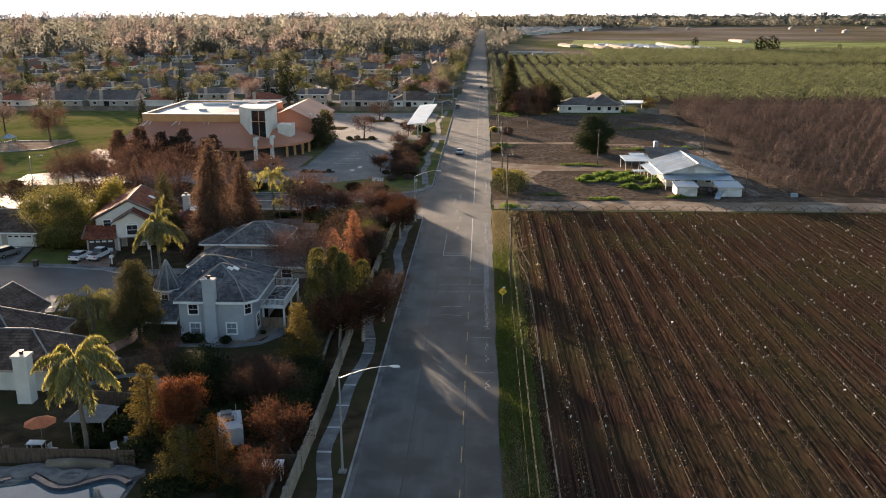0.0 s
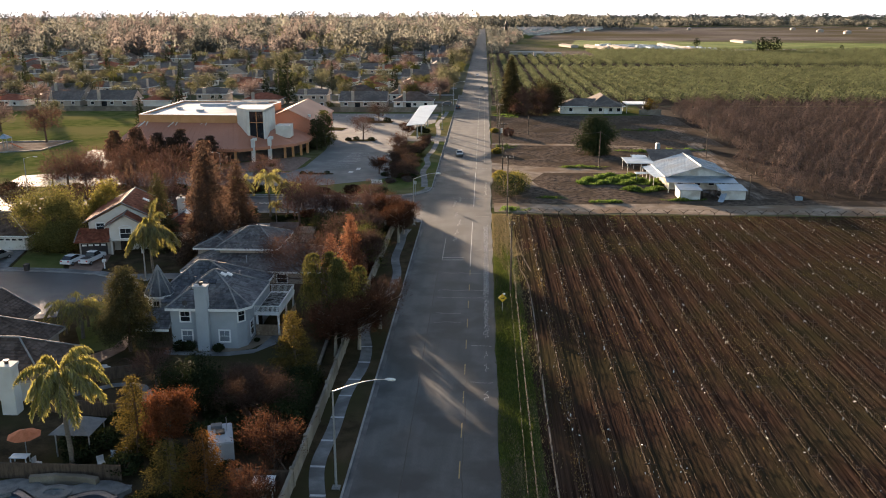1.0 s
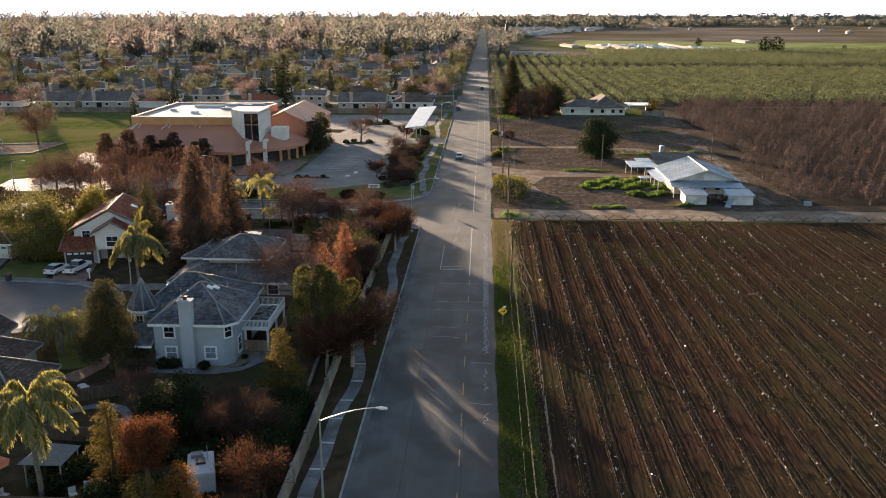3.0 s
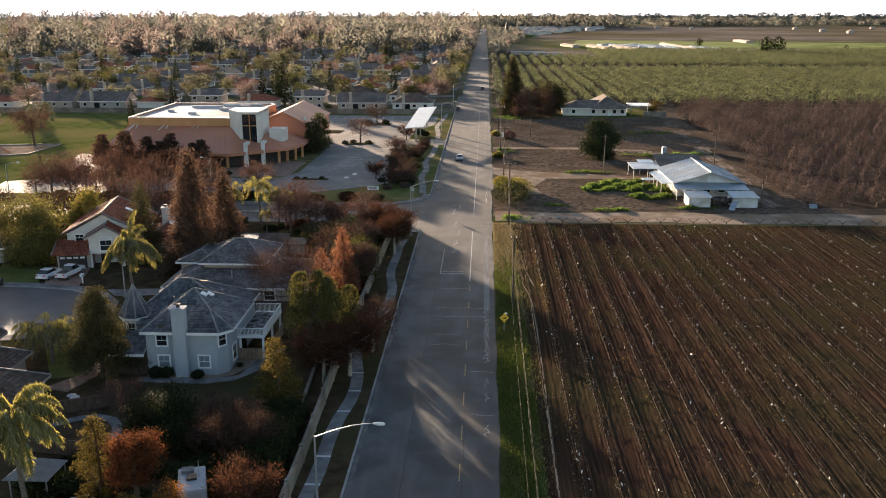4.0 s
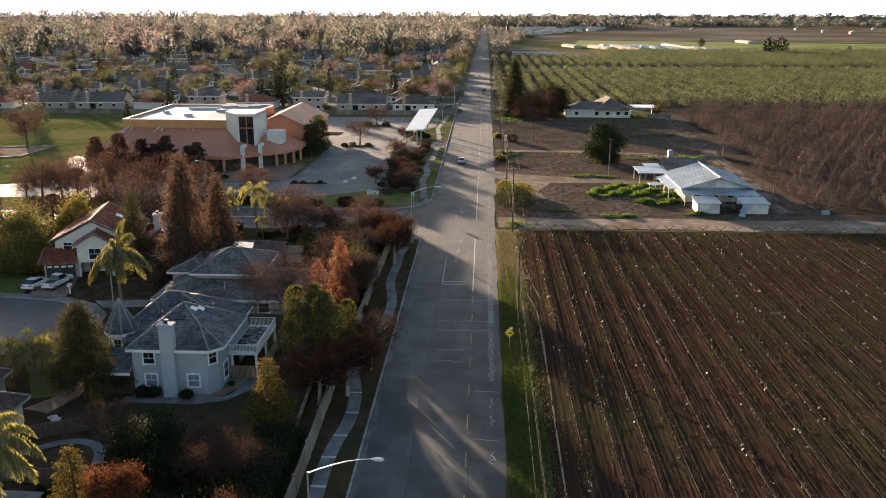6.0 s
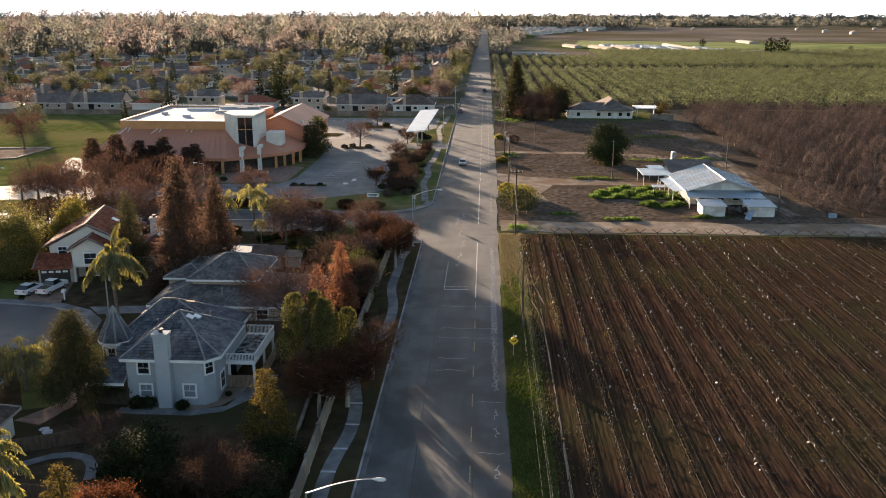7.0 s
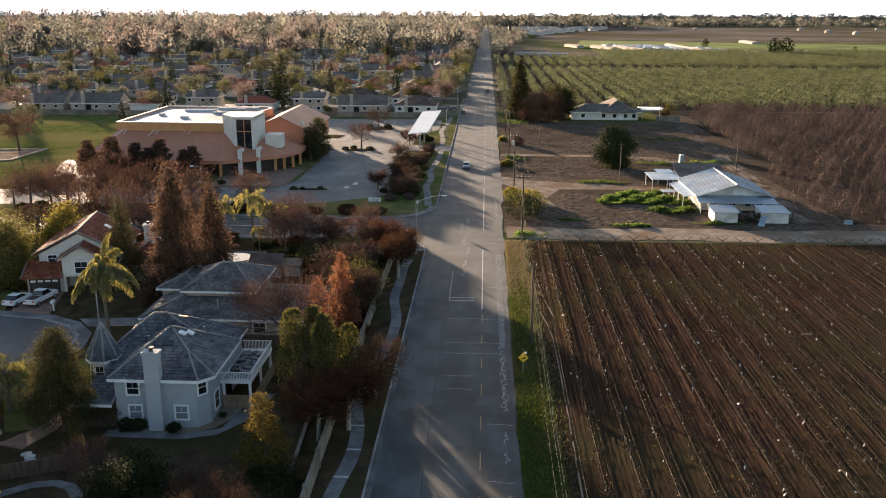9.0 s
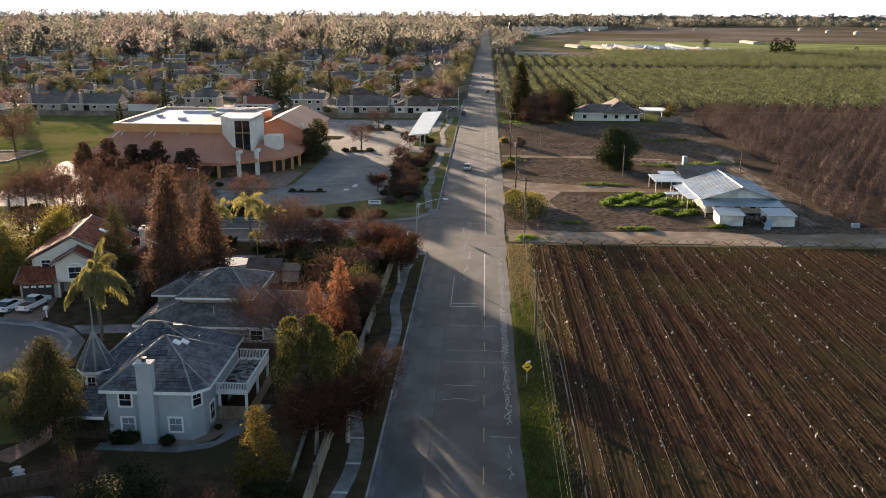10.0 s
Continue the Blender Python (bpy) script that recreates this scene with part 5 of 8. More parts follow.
part("flat_roof", Geo().slab(fp, 10.1, 10.9), M_whiteroof, house)
part("parapet", Geo().strip(fp, -0.15, 0.35, 9.2, 11.3, True), M_fascia_o, house)
part("coping", Geo().strip(fp, -0.22, 0.5, 11.3, 11.45, True), M_trim, house)
for k, (ux, uy, ul) in enumerate(((-86, 268, 9), (-76, 262, 6), (-82, 252, 2), (-72, 270, 3), (-90, 258, 1.5), (-78, 273, 12))):
    part("roof_unit", Geo().box(ux, uy, 10.9, ux + ul, uy + 1.2, 11.5), M_whiteroof, house)
tower = part("bell_tower", Geo().slab([(-66.6, 239.5), (-62.3, 234.0), (-61.7, 234.0), (-61.7, 246), (-66.6, 246)], 5.5, 13.6), M_stucco_w, house, "white wedge tower with tall window")
part("tower_wall", Geo().box(-57.9, 234.0, 5.5, -57.4, 246, 13.2).box(-61.7, 234.0, 13.0, -57.4, 246, 13.6), M_stucco_w, tower)
part("tower_glass", Geo().box(-61.7, 234.4, 5.5, -57.9, 234.5, 13.0), M_glass, tower)
part("mullion", Geo().box(-59.9, 234.3, 5.5, -59.72, 234.4, 13.0).box(-61.7, 234.3, 9.9, -57.9, 234.4, 10.1), M_fascia_o, tower)
part("roof_box", Geo().box(-55.8, 239.0, 5.2, -51.8, 243.5, 8.6), M_stucco_w, house, "white louvred plant box")
part("wing_wall", Geo().add([(x, y, z) for y in (252.5, 283.0) for x, z in ((-62.0, 3.2), (-47.4, 3.2), (-47.4, 7.6), (-55.2, 11.3), (-62.0, 8.6))], [(0, 1, 2, 3, 4), (9, 8, 7, 6, 5), (1, 6, 7, 2), (0, 4, 9, 5)]), M_orange, house)
for x0, z0, x1, z1 in ((-62.3, 8.45, -55.2, 11.42), (-55.2, 11.42, -46.9, 7.5)):
    part("wing_roof", Geo().add([(x, y, z + dz) for dz in (0, 0.25) for x, y, z in ((x0, 252.1, z0), (x1, 252.1, z1), (x1, 283.4, z1), (x0, 283.4, z0))], [(3, 2, 1, 0), (4, 5, 6, 7), (0, 1, 5, 4), (1, 2, 6, 5), (2, 3, 7, 6), (3, 0, 4, 7)]), M_orange, house)
part("wing_vent", Geo().tube([(-49.6, 256, 8.4), (-49.6, 256, 9.7)], 0.45, 8), M_stucco_w, house)
for px, py in ((-59.6, 228.6), (-55.9, 231.8)):
    part("pylon", Geo().box(px - 0.45, py - 0.45, 0, px + 0.45, py + 0.45, 5.6).box(px - 0.45, py - 0.45, 5.6, px + 0.45, py + 2.6, 6.3), M_stucco_w, house, "white hooked pylon")
for px, py in ((-64.0, 226.9), (-52.6, 235.4), (-49.2, 240.4), (-51.0, 238.2), (-48.2, 244.5)):
    part("column", Geo().box(px - 0.3, py - 0.3, 0, px + 0.3, py + 0.3, 3.4), M_fascia_o, house)
for k in range(4):
    x = -93 + 8.4 * k
    part("strut", Geo().tube([(x, fy0 - 0.2, 9.4), (x - 1.6, fy0 - 3.6, 7.6)], 0.16, 5).tube([(x + 0.9, fy0 - 0.2, 9.4), (x + 0.9, fy0 - 2.0, 8.6)], 0.14, 5), M_stucco_w, house)

# parking canopy
can = thing("solar_canopy", "white sloping parking canopy on steel posts", "canopy")
part("canopy_sheet", Geo().add([(-22.0, 268.5, 5.0), (-16.6, 272.5, 5.0), (-14.6, 311, 6.9), (-20.5, 307, 6.9), (-22.0, 268.5, 4.8), (-16.6, 272.5, 4.8), (-14.6, 311, 6.7), (-20.5, 307, 6.7)], [(0, 1, 2, 3), (7, 6, 5, 4), (0, 4, 5, 1), (1, 5, 6, 2), (2, 6, 7, 3), (3, 7, 4, 0)]), M_canopy, can)
for px, py, pz in ((-19.0, 274, 4.9), (-18.4, 284, 5.4), (-17.9, 294, 5.9), (-17.6, 304, 6.4)):
    part("post", Geo().box(px - 0.2, py - 0.2, 0.1, px + 0.2, py + 0.2, pz), M_metal, can)

# farmhouse with sheet-metal roofs
house = thing("farmhouse", "white wooden farmhouse with wide galvanised sheet roof", "house")
part("wall", Geo().box(44.0, 196.6, 0, 57.2, 213.6, 3.0), M_whitepanel, house)
roof_part(house, roof_faces(42.9, 195.4, 58.7, 214.6, 3.0, 2.5, "gable", "y")[0], M_tin, False)
gable_wall(house, 43.3, 58.2, 196.5, 3.0, 2.3, M_whitepanel)
part("gable_wall", Geo().add([(43.4, 213.5, 3), (58, 213.5, 3), (50.8, 213.5, 5.4)], [(2, 1, 0)]), M_whitepanel, house)
part("porch_roof", Geo().add([(42.6, 192.0, 2.5), (58.2, 191.4, 2.5), (58.0, 197, 3.2), (43.0, 197, 3.2), (42.6, 192.0, 2.42), (58.2, 191.4, 2.42), (58.0, 197, 3.12), (43.0, 197, 3.12)], [(0, 1, 2, 3), (7, 6, 5, 4), (0, 4, 5, 1), (1, 5, 6, 2), (2, 6, 7, 3), (3, 7, 4, 0)]), M_tin, house)
part("side_awning", Geo().add([(41.0, 198.0, 2.5), (43.2, 196.5, 2.9), (43.2, 212, 2.9), (40.6, 212, 2.5), (41.0, 198.0, 2.44), (43.2, 196.5, 2.84), (43.2, 212, 2.84), (40.6, 212, 2.44)], [(0, 1, 2, 3), (7, 6, 5, 4), (0, 4, 5, 1), (1, 5, 6, 2), (2, 6, 7, 3), (3, 7, 4, 0)]), M_tin, house)
for px, py in ((43.2, 192.6), (47, 192.5), (51, 192.4), (54.6, 192.2), (57.8, 192), (41.1, 199), (41.0, 203), (40.9, 207), (40.8, 211.6)):
    part("porch_post", Geo().box(px - 0.07, py - 0.07, 0, px + 0.07, py + 0.07, 2.5), M_whitepanel, house)
part("door", Geo().box(46.0, 196.52, 0, 47.2, 196.6, 2.1), M_dark, house)
for cx in (50.5, 53.6, 56.0):
    window(house, cx, 196.58, 1.0, 1.2, 1.1)
part("seam", Geo().tube([(50.8, 195.4, 5.55), (50.8, 214.6, 5.55)], 0.12, 6), M_canopy, house)
ribs = Geo()
for k in range(19):
    y = 195.8 + k * 1.0
    ribs.tube([(42.9, y, 3.05), (50.8, y, 5.55)], 0.03, 4).tube([(58.7, y, 3.05), (50.8, y, 5.55)], 0.03, 4)
part("sheet_rib", ribs, M_tin, house)
barn = thing("back_shed", "low dark-roofed outbuilding behind the farmhouse", "shed")
part("wall", Geo().box(44.6, 217.5, 0, 54.6, 226.5, 2.9), M_whitepanel, barn)
part("roof", Geo().add([(44.0, 216.6, 2.9), (55.2, 216.6, 2.9), (55.2, 226.8, 4.5), (44.0, 226.8, 4.5), (44.0, 216.6, 2.78), (55.2, 216.6, 2.78), (55.2, 226.8, 4.38), (44.0, 226.8, 4.38)], [(0, 1, 2, 3), (7, 6, 5, 4), (0, 4, 5, 1), (1, 5, 6, 2), (2, 6, 7, 3), (3, 7, 4, 0)]), M_shingle, barn)
cp = thing("carport", "flat metal carport roof on thin posts", "carport")
part("roof", Geo().box(37.2, 213.6, 2.9, 44.2, 222.5, 3.0), M_tin, cp)
for px, py in ((37.5, 214), (40.8, 214), (43.8, 214), (37.5, 222), (43.8, 222)):
    part("post", Geo().box(px - 0.06, py - 0.06, 0, px + 0.06, py + 0.06, 2.9), M_metal, cp)
cp = thing("carport", "small white lean-to roof on posts", "carport")
part("roof", Geo().box(40.4, 223, 2.6, 44.2, 228.5, 2.7), M_canopy, cp)
for px, py in ((40.6, 223.3), (40.6, 228.2)):
    part("post", Geo().box(px - 0.06, py - 0.06, 0, px + 0.06, py + 0.06, 2.6), M_metal, cp)
cp = thing("carport", "small awning table beside the farmhouse", "carport")
part("roof", Geo().box(38.0, 205.0, 1.9, 41.5, 207.5, 2.0), M_tin, cp)
for px in (38.2, 41.3):
    part("post", Geo().box(px - 0.05, 205.1, 0, px + 0.05, 205.2, 1.9), M_metal, cp)
for x0, x1, y0, y1, lab in ((44.2, 48.6, 185.6, 190.2, "white shed with a torn pale roof sheet"), (53.2, 58.2, 185.6, 190.2, "white shed with a flat pale roof")):
    sh = thing("shed", lab, "shed")
    part("wall", Geo().box(x0, y0, 0, x1, y1, 2.1), M_whitepanel, sh)
    part("roof", Geo().add([(x0 - 0.3, y0 - 0.3, 2.1), (x1 + 0.3, y0 - 0.3, 2.1), (x1 + 0.3, y1 + 0.3, 2.5), (x0 - 0.3, y1 + 0.3, 2.5), (x0 - 0.3, y0 - 0.3, 2.02), (x1 + 0.3, y0 - 0.3, 2.02), (x1 + 0.3, y1 + 0.3, 2.42), (x0 - 0.3, y1 + 0.3, 2.42)], [(0, 1, 2, 3), (7, 6, 5, 4), (0, 4, 5, 1), (1, 5, 6, 2), (2, 6, 7, 3), (3, 7, 4, 0)]), M_tin, sh)
r2 = np.random.default_rng(21)
pile = thing("scrap_pile", "heap of dark farm scrap and timber between two sheds", "scrap")
for k in range(14):
    m = pose(48.9 + 3.8 * r2.random(), 186.2 + 3 * r2.random(), 0.6 + 0.7 * r2.random(), *(r2.random(3) * 60))
    g = Geo().box(-0.9, -0.12, -0.08, 0.9, 0.12, 0.08, m) if k % 2 else Geo().box(-0.4, -0.4, -0.4, 0.4, 0.4, 0.4, m)
    part("scrap", g, M_dark if k % 3 else M_pole, pile)
ramp = single("leaning_panel", Geo().box(-0.6, -1.7, -0.04, 0.6, 1.7, 0.04, pose(53.0, 184.4, 0.75, 24, 0, -28)), M_tin, "pale sheet panel leaning on a shed", "panel")
pt = thing("portable_toilet", "pale blue plastic portable toilet in the weeds", "toilet", at(52.3, 253.0, -0.02, 8))
part("cabin", Geo().box(-0.55, -0.55, 0, 0.55, 0.55, 2.05), M_blue, pt)
part("roof", Geo().add([(-0.6, -0.6, 2.05), (0.6, -0.6, 2.05), (0.6, 0.6, 2.05), (-0.6, 0.6, 2.05), (-0.35, -0.35, 2.3), (0.35, -0.35, 2.3), (0.35, 0.35, 2.3), (-0.35, 0.35, 2.3)], [(4, 5, 6, 7), (0, 1, 5, 4), (1, 2, 6, 5), (2, 3, 7, 6), (3, 0, 4, 7), (3, 2, 1, 0)]), M_whitepanel, pt)
part("door", Geo().box(-0.42, -0.6, 0.1, 0.42, -0.55, 1.95), M_tin, pt)
single("white_crate", Geo().box(68.9, 185.6, -0.02, 70.3, 186.4, 0.75), M_blue, "white crate at the orchard edge", "crate")
for bx, by, tb in ((48, 238, "orange"), (52, 236, "white"), (45.5, 236, "grey")):
    bn = thing("farm_trailer", "old farm trailer with slatted sides", "trailer")
    part("bed", Geo().box(bx, by, 0.8, bx + 3.2, by + 1.8, 0.95), M_pole, bn)
    for k in range(5):
        part("slat", Geo().box(bx + 0.7 * k, by, 0.95, bx + 0.7 * k + 0.4, by + 0.06, 1.7), M_wood_dark, bn)
    part("axle", Geo().box(bx + 1.0, by - 0.1, 0.0, bx + 1.6, by + 1.9, 0.8), M_rubber, bn)

# far bungalow beyond the tilled field
house = thing("bungalow", "cream bungalow with grey-brown hip roof", "house")
part("wall", Geo().box(32, 344.5, 0, 56, 356, 3.0), M_stucco_w, house)
roof_part(house, roof_faces(31, 343.5, 57, 357, 3.0, 2.4)[0], M_shingle, False)
roof_part(house, roof_faces(42.5, 342.8, 55.5, 366, 3.0, 3.9, "hip", "y")[0], M_shingle, False)
fascia(house, 31, 343.5, 57, 357, 3.0)
for cx in (36, 43.5, 47.5, 51.5, 54.5):
    window(house, cx, 344.48 if cx < 42 else 344.4, 0.9, 1.3, 1.3, 0, False)
part("door", Geo().box(49, 344.38, 0, 50.4, 344.5, 2.1), M_trim, house)
cp = thing("carport", "white flat-roofed carport beside the bungalow", "carport")
part("roof", Geo().box(57.6, 346, 3.4, 66.5, 356, 3.7), M_canopy, cp)
for px, py in ((58, 346.4), (66, 346.4), (58, 355.6), (66, 355.6)):
    part("post", Geo().box(px - 0.12, py - 0.12, 0, px + 0.12, py + 0.12, 3.4), M_metal, cp)
single("yard_wall", Geo().box(62, 341.5, -0.02, 70.5, 341.8, 2.0), M_wall, "pale yard wall beside the bungalow", "wall", kind="structure")

# ---- walls, paths, street things ----
g = thing("garden_wall", "cream block wall with coping between gardens and footpath", "wall", kind="structure")
part("wall_body", Geo().strip([(-14.15, 40), (-14.2, 78), (-14.55, 100), (-14.6, 125), (-14.6, 157)], 0.0, 0.2, 0.0, 1.72), M_wall, g)
part("coping", Geo().strip([(-14.15, 40), (-14.2, 78), (-14.55, 100), (-14.6, 125), (-14.6, 157)], -0.05, 0.25, 1.72, 1.82), M_wall, g)
for i, y in enumerate(np.arange(42, 157, 6.0)):
    x = np.interp(y, [40, 78, 100, 125, 157], [-14.15, -14.2, -14.55, -14.6, -14.6])
    part("pilaster", Geo().box(x - 0.32, y - 0.22, 0, x + 0.08, y + 0.22, 1.95), M_wall, g)
single("garden_kerb", Geo().strip([(-16.0, 60), (-16.4, 80), (-16.7, 92), (-17.2, 103), (-17.6, 118)], 0.0, 0.35, 0.0, 0.42), M_wall, "low concrete garden edging", "edging", kind="structure")
footpath("footpath_south", [(-11.2, 46), (-11.3, 58), (-11.3, 61.6), (-11.8, 64.5), (-12.9, 68.5), (-12.9, 71.7), (-12.5, 76.5), (-12.7, 82), (-12.5, 87), (-11.7, 91.5), (-12.0, 98.3), (-13.2, 103), (-13.2, 108), (-12.0, 115), (-11.2, 122), (-11.3, 129), (-12.6, 137), (-12.4, 147.5), (-12.6, 153.5), (-11.7, 158.5)], 1.35, "winding concrete footpath beside the garden wall", (64.6, 69.4, 74.3, 79.2, 84.3, 88.5, 93.4, 98.2))
footpath("footpath_north", [(-11.6, 197), (-12.3, 206.7), (-13.4, 217), (-12.6, 227), (-13.9, 238), (-12.8, 247.8), (-12.4, 262), (-13.0, 290), (-14.6, 310), (-13.1, 333), (-12.5, 350)], 1.5, "winding concrete footpath beside the parking")
single("corner_pavement", Geo().strip([(-70, S1)] + arc(KX - 10.5, S1 + 10.5, 10.5, 270, 360), 0.2, 1.6, 0.02, 0.145), M_conc, "concrete corner pavement at the side street", "pavement", kind="structure")
single("side_pavement", Geo().strip(arc(KX - 9, S0 - 9, 9, 0, 90) + [(-150, S0 - 4)], 0.2, 1.6, 0.02, 0.145), M_conc, "concrete pavement along the side street", "pavement", kind="structure")

# cul-de-sac
cul = [(-140, 126.5), (-72, 127.5), (-64, 127.0), (-58, 126.0), (-53.5, 123.7), (-50.8, 120.5), (-49.9, 116.5), (-51, 112.5), (-54.5, 109), (-61, 106.8), (-70, 107.5), (-140, 108)]
sheet("cul_de_sac", cul, 0.106, M_asphalt_smooth, "pale asphalt turning circle of the residential street", 0.05, "road")
single("cul_kerb", Geo().strip(list(reversed(cul)), -0.45, 0.0, 0.05, 0.2), M_kerb, "rolled concrete kerb round the turning circle", "kerb", kind="structure")
single("cul_pavement", Geo().strip(list(reversed(cul)), -1.9, -0.45, 0.05, 0.19), M_conc, "concrete pavement round the turning circle", "pavement", kind="structure")
sheet("driveway_red", [(-67.0, 137.5), (-60.3, 137.5), (-57.8, 127.5), (-63.5, 128.8)], 0.2, M_paver, "brown paved driveway", 0.1, "driveway")
sheet("driveway_pale", [(-87, 139.4), (-76, 139.4), (-73.6, 129), (-90, 129)], 0.2, M_conc, "concrete driveway of the beige house", 0.1, "driveway")
sheet("front_lawn", [(-73.0, 129.2), (-64.6, 129.2), (-67.8, 137.6), (-75.2, 138.6)], 0.19, M_lawn, "clipped green front lawn", 0.1)
# Dark litter colour instead of lawn green paints the deep shade lying here.
sheet("front_lawn_b", [(-57.2, 127.6), (-50, 121), (-44, 121), (-44, 139), (-59.5, 137.4)], 0.16, M_litter, "front lawn beside the driveway, its shade put into a dark colour", 0.1)
sheet("front_lawn_c", [(-50.6, 113), (-41, 113), (-41, 101), (-43.0, 96.0), (-46, 95), (-50.5, 103)], 0.16, M_lawn, "sunlit lawn beneath the small palms", 0.1)
sheet("entry_path", [(-45.6, 92.6), (-42.6, 91.8), (-41.2, 96), (-41.6, 101), (-43.0, 101), (-42.9, 96.6)], 0.17, M_paver, "curved paved entry path", 0.1, "path")
sheet("back_lawn", [(-35, 90), (-17, 90), (-17, 95), (-35, 94.3)], 0.125, M_litter, "dim back lawn with fallen leaves", 0.05)
for a, b, h, mat, lab in (((-42.2, 86.2), (-36.0, 88.9), 1.5, M_wood_dark, "brown garden wall beside the grey house"), ((-47.0, 66.3), (-29.4, 66.3), 1.6, M_wood_dark, "dark brown wall behind the pool"), ((-19.6, 65.8), (-14.3, 65.7), 1.8, M_wood_dark, "wooden garden fence"), ((-42, 79.2), (-27, 77.4), 1.6, M_wood_dark, "dark wooden garden fence"), ((-22.6, 80), (-14.8, 66), 1.6, M_wood_dark, "dark slanting garden fence"), ((-14.6, 117.8), (-40, 118), 1.7, M_wood_dark, "wooden fence between two gardens")):
    single("garden_fence", Geo().strip([a, b], -0.07, 0.07, 0.05, h), mat, lab, "fence", kind="structure")
single("curved_path", Geo().strip([(-42, 83.0), (-40.2, 84.4), (-38.4, 85.8), (-36.6, 86.2), (-35, 85.6), (-33.9, 84.2), (-33.2, 82)], -0.5, 0.5, 0.05, 0.16), M_conc, "curved concrete garden path", "path", kind="structure")

# pool garden
def wave(n=40):
    top = [(-41.5 + 12.9 * i / n, 63.4 + 0.9 * math.sin(i * 0.27 - 1.4)) for i in range(n + 1)]
    return top


edge_in = wave()
sheet("pool_deck", rect(-48, 52, -28.2, 65.6), 0.14, M_pooledge, "grey stone pool surround", 0.1, "terrace")
single("pool_water", Geo().slab([(x, y - 0.9) for x, y in edge_in] + [(-28.6, 55), (-41.5, 55)], 0.12, 0.20), M_water, "still dark swimming pool water", "water", kind="structure")
single("pool_coping", Geo().strip([(x, y - 0.6) for x, y in edge_in], -0.35, 0.35, 0.1, 0.5), M_pooltile, "dark tiled curving pool edge", "pool edge", kind="structure")
single("pool_step", Geo().strip([(x, y) for x, y in edge_in], -0.3, 1.35, 0.1, 0.5), M_pooledge, "raised stone ledge along the pool", "pool edge", kind="structure")
spa = thing("spa", "round stone-rimmed spa tub beside the pool", "spa")
part("rim", Geo().strip([(-34.0 + 1.15 * math.cos(i * 0.393), 63.4 + 0.95 * math.sin(i * 0.393)) for i in range(16)], -0.3, 0.25, 0.1, 0.62, True), M_pooledge, spa)
part("water", Geo().slab([(-34.0 + 1.0 * math.cos(i * 0.393), 63.4 + 0.8 * math.sin(i * 0.393)) for i in range(16)], 0.1, 0.45), M_water, spa)
part("rock", Geo().tube([(-34.0, 63.3, 0.3), (-33.9, 63.4, 0.6)], [0.35, 0.15], 7), M_pooledge, spa)
single("pool_bench", Geo().strip([(-37.0, 65.2), (-35.0, 65.6), (-32.5, 65.5), (-31.0, 65.1)], -0.25, 0.25, 0.1, 1.0), M_wall, "low curved stone bench wall", "wall", kind="structure")
steps = thing("pool_steps", "three curved stone steps up to the pool ledge", "steps")
for k in range(3):
    part("step", Geo().slab([(-39.6 + 0.55 * k + (1.5 - 0.2 * k) * math.cos(0.4 * i), 63.2 + 0.35 * k + (1.1 - 0.1 * k) * math.sin(0.4 * i)) for i in range(16)], 0.1, 0.3 + 0.14 * k), M_pooledge, steps)
gz = thing("gazebo", "grey canvas square garden gazebo", "gazebo")
part("canopy", Geo().add([(-37.6, 70.0, 2.35), (-33.7, 70.0, 2.35), (-33.6, 73.6, 2.35), (-37.2, 73.6, 2.35), (-35.9, 71.9, 3.5)], [(0, 1, 4), (1, 2, 4), (2, 3, 4), (3, 0, 4), (3, 2, 1, 0)]), M_gaz, gz)
for px in (-37.0, -33.9):
    for py in (70.2, 73.4):
        part("post", Geo().box(px - 0.05, py - 0.05, 0.1, px + 0.05, py + 0.05, 2.4), M_metal, gz)
um = thing("patio_umbrella", "orange canvas patio umbrella", "umbrella")
part("canopy", Geo().add([(-39.9 + 1.5 * math.cos(i * 0.785), 70.2 + 1.5 * math.sin(i * 0.785), 2.2) for i in range(8)] + [(-39.9, 70.2, 2.8)], [(i, (i + 1) % 8, 8) for i in range(8)] + [tuple(range(7, -1, -1))]), M_umb, um)
part("pole", Geo().tube([(-39.9, 70.2, 0.1), (-39.9, 70.2, 2.8)], 0.04, 6), M_metal, um)
tb = thing("garden_table", "white garden table with clutter", "table")
part("top", Geo().box(-40.6, 68.4, 0.8, -39.0, 69.3, 0.86), M_trim, tb)
for px in (-40.5, -39.1):
    for py in (68.5, 69.2):
        part("leg", Geo().box(px - 0.04, py - 0.04, 0.1, px + 0.04, py + 0.04, 0.8), M_trim, tb)
for k, (x, y, c) in enumerate(((-31.5, 69.5, M_blue), (-32.2, 68.6, M_whitepanel), (-37.9, 68.2, M_whitepanel), (-42.5, 68.4, M_dark), (-30.6, 70.6, M_tin))):
    ch = thing("garden_chair", "pale garden chair by the fence", "chair", at(x, y, 0.1, 40 * k))
    part("seat", Geo().box(-0.3, -0.3, 0.4, 0.3, 0.3, 0.46), c, ch)
    part("backrest", Geo().box(-0.3, 0.26, 0.46, 0.3, 0.32, 1.0), c, ch)
    for lx in (-0.26, 0.26):
        for ly in (-0.26, 0.26):
            part("leg", Geo().box(lx - 0.03, ly - 0.03, 0, lx + 0.03, ly + 0.03, 0.4), c, ch)
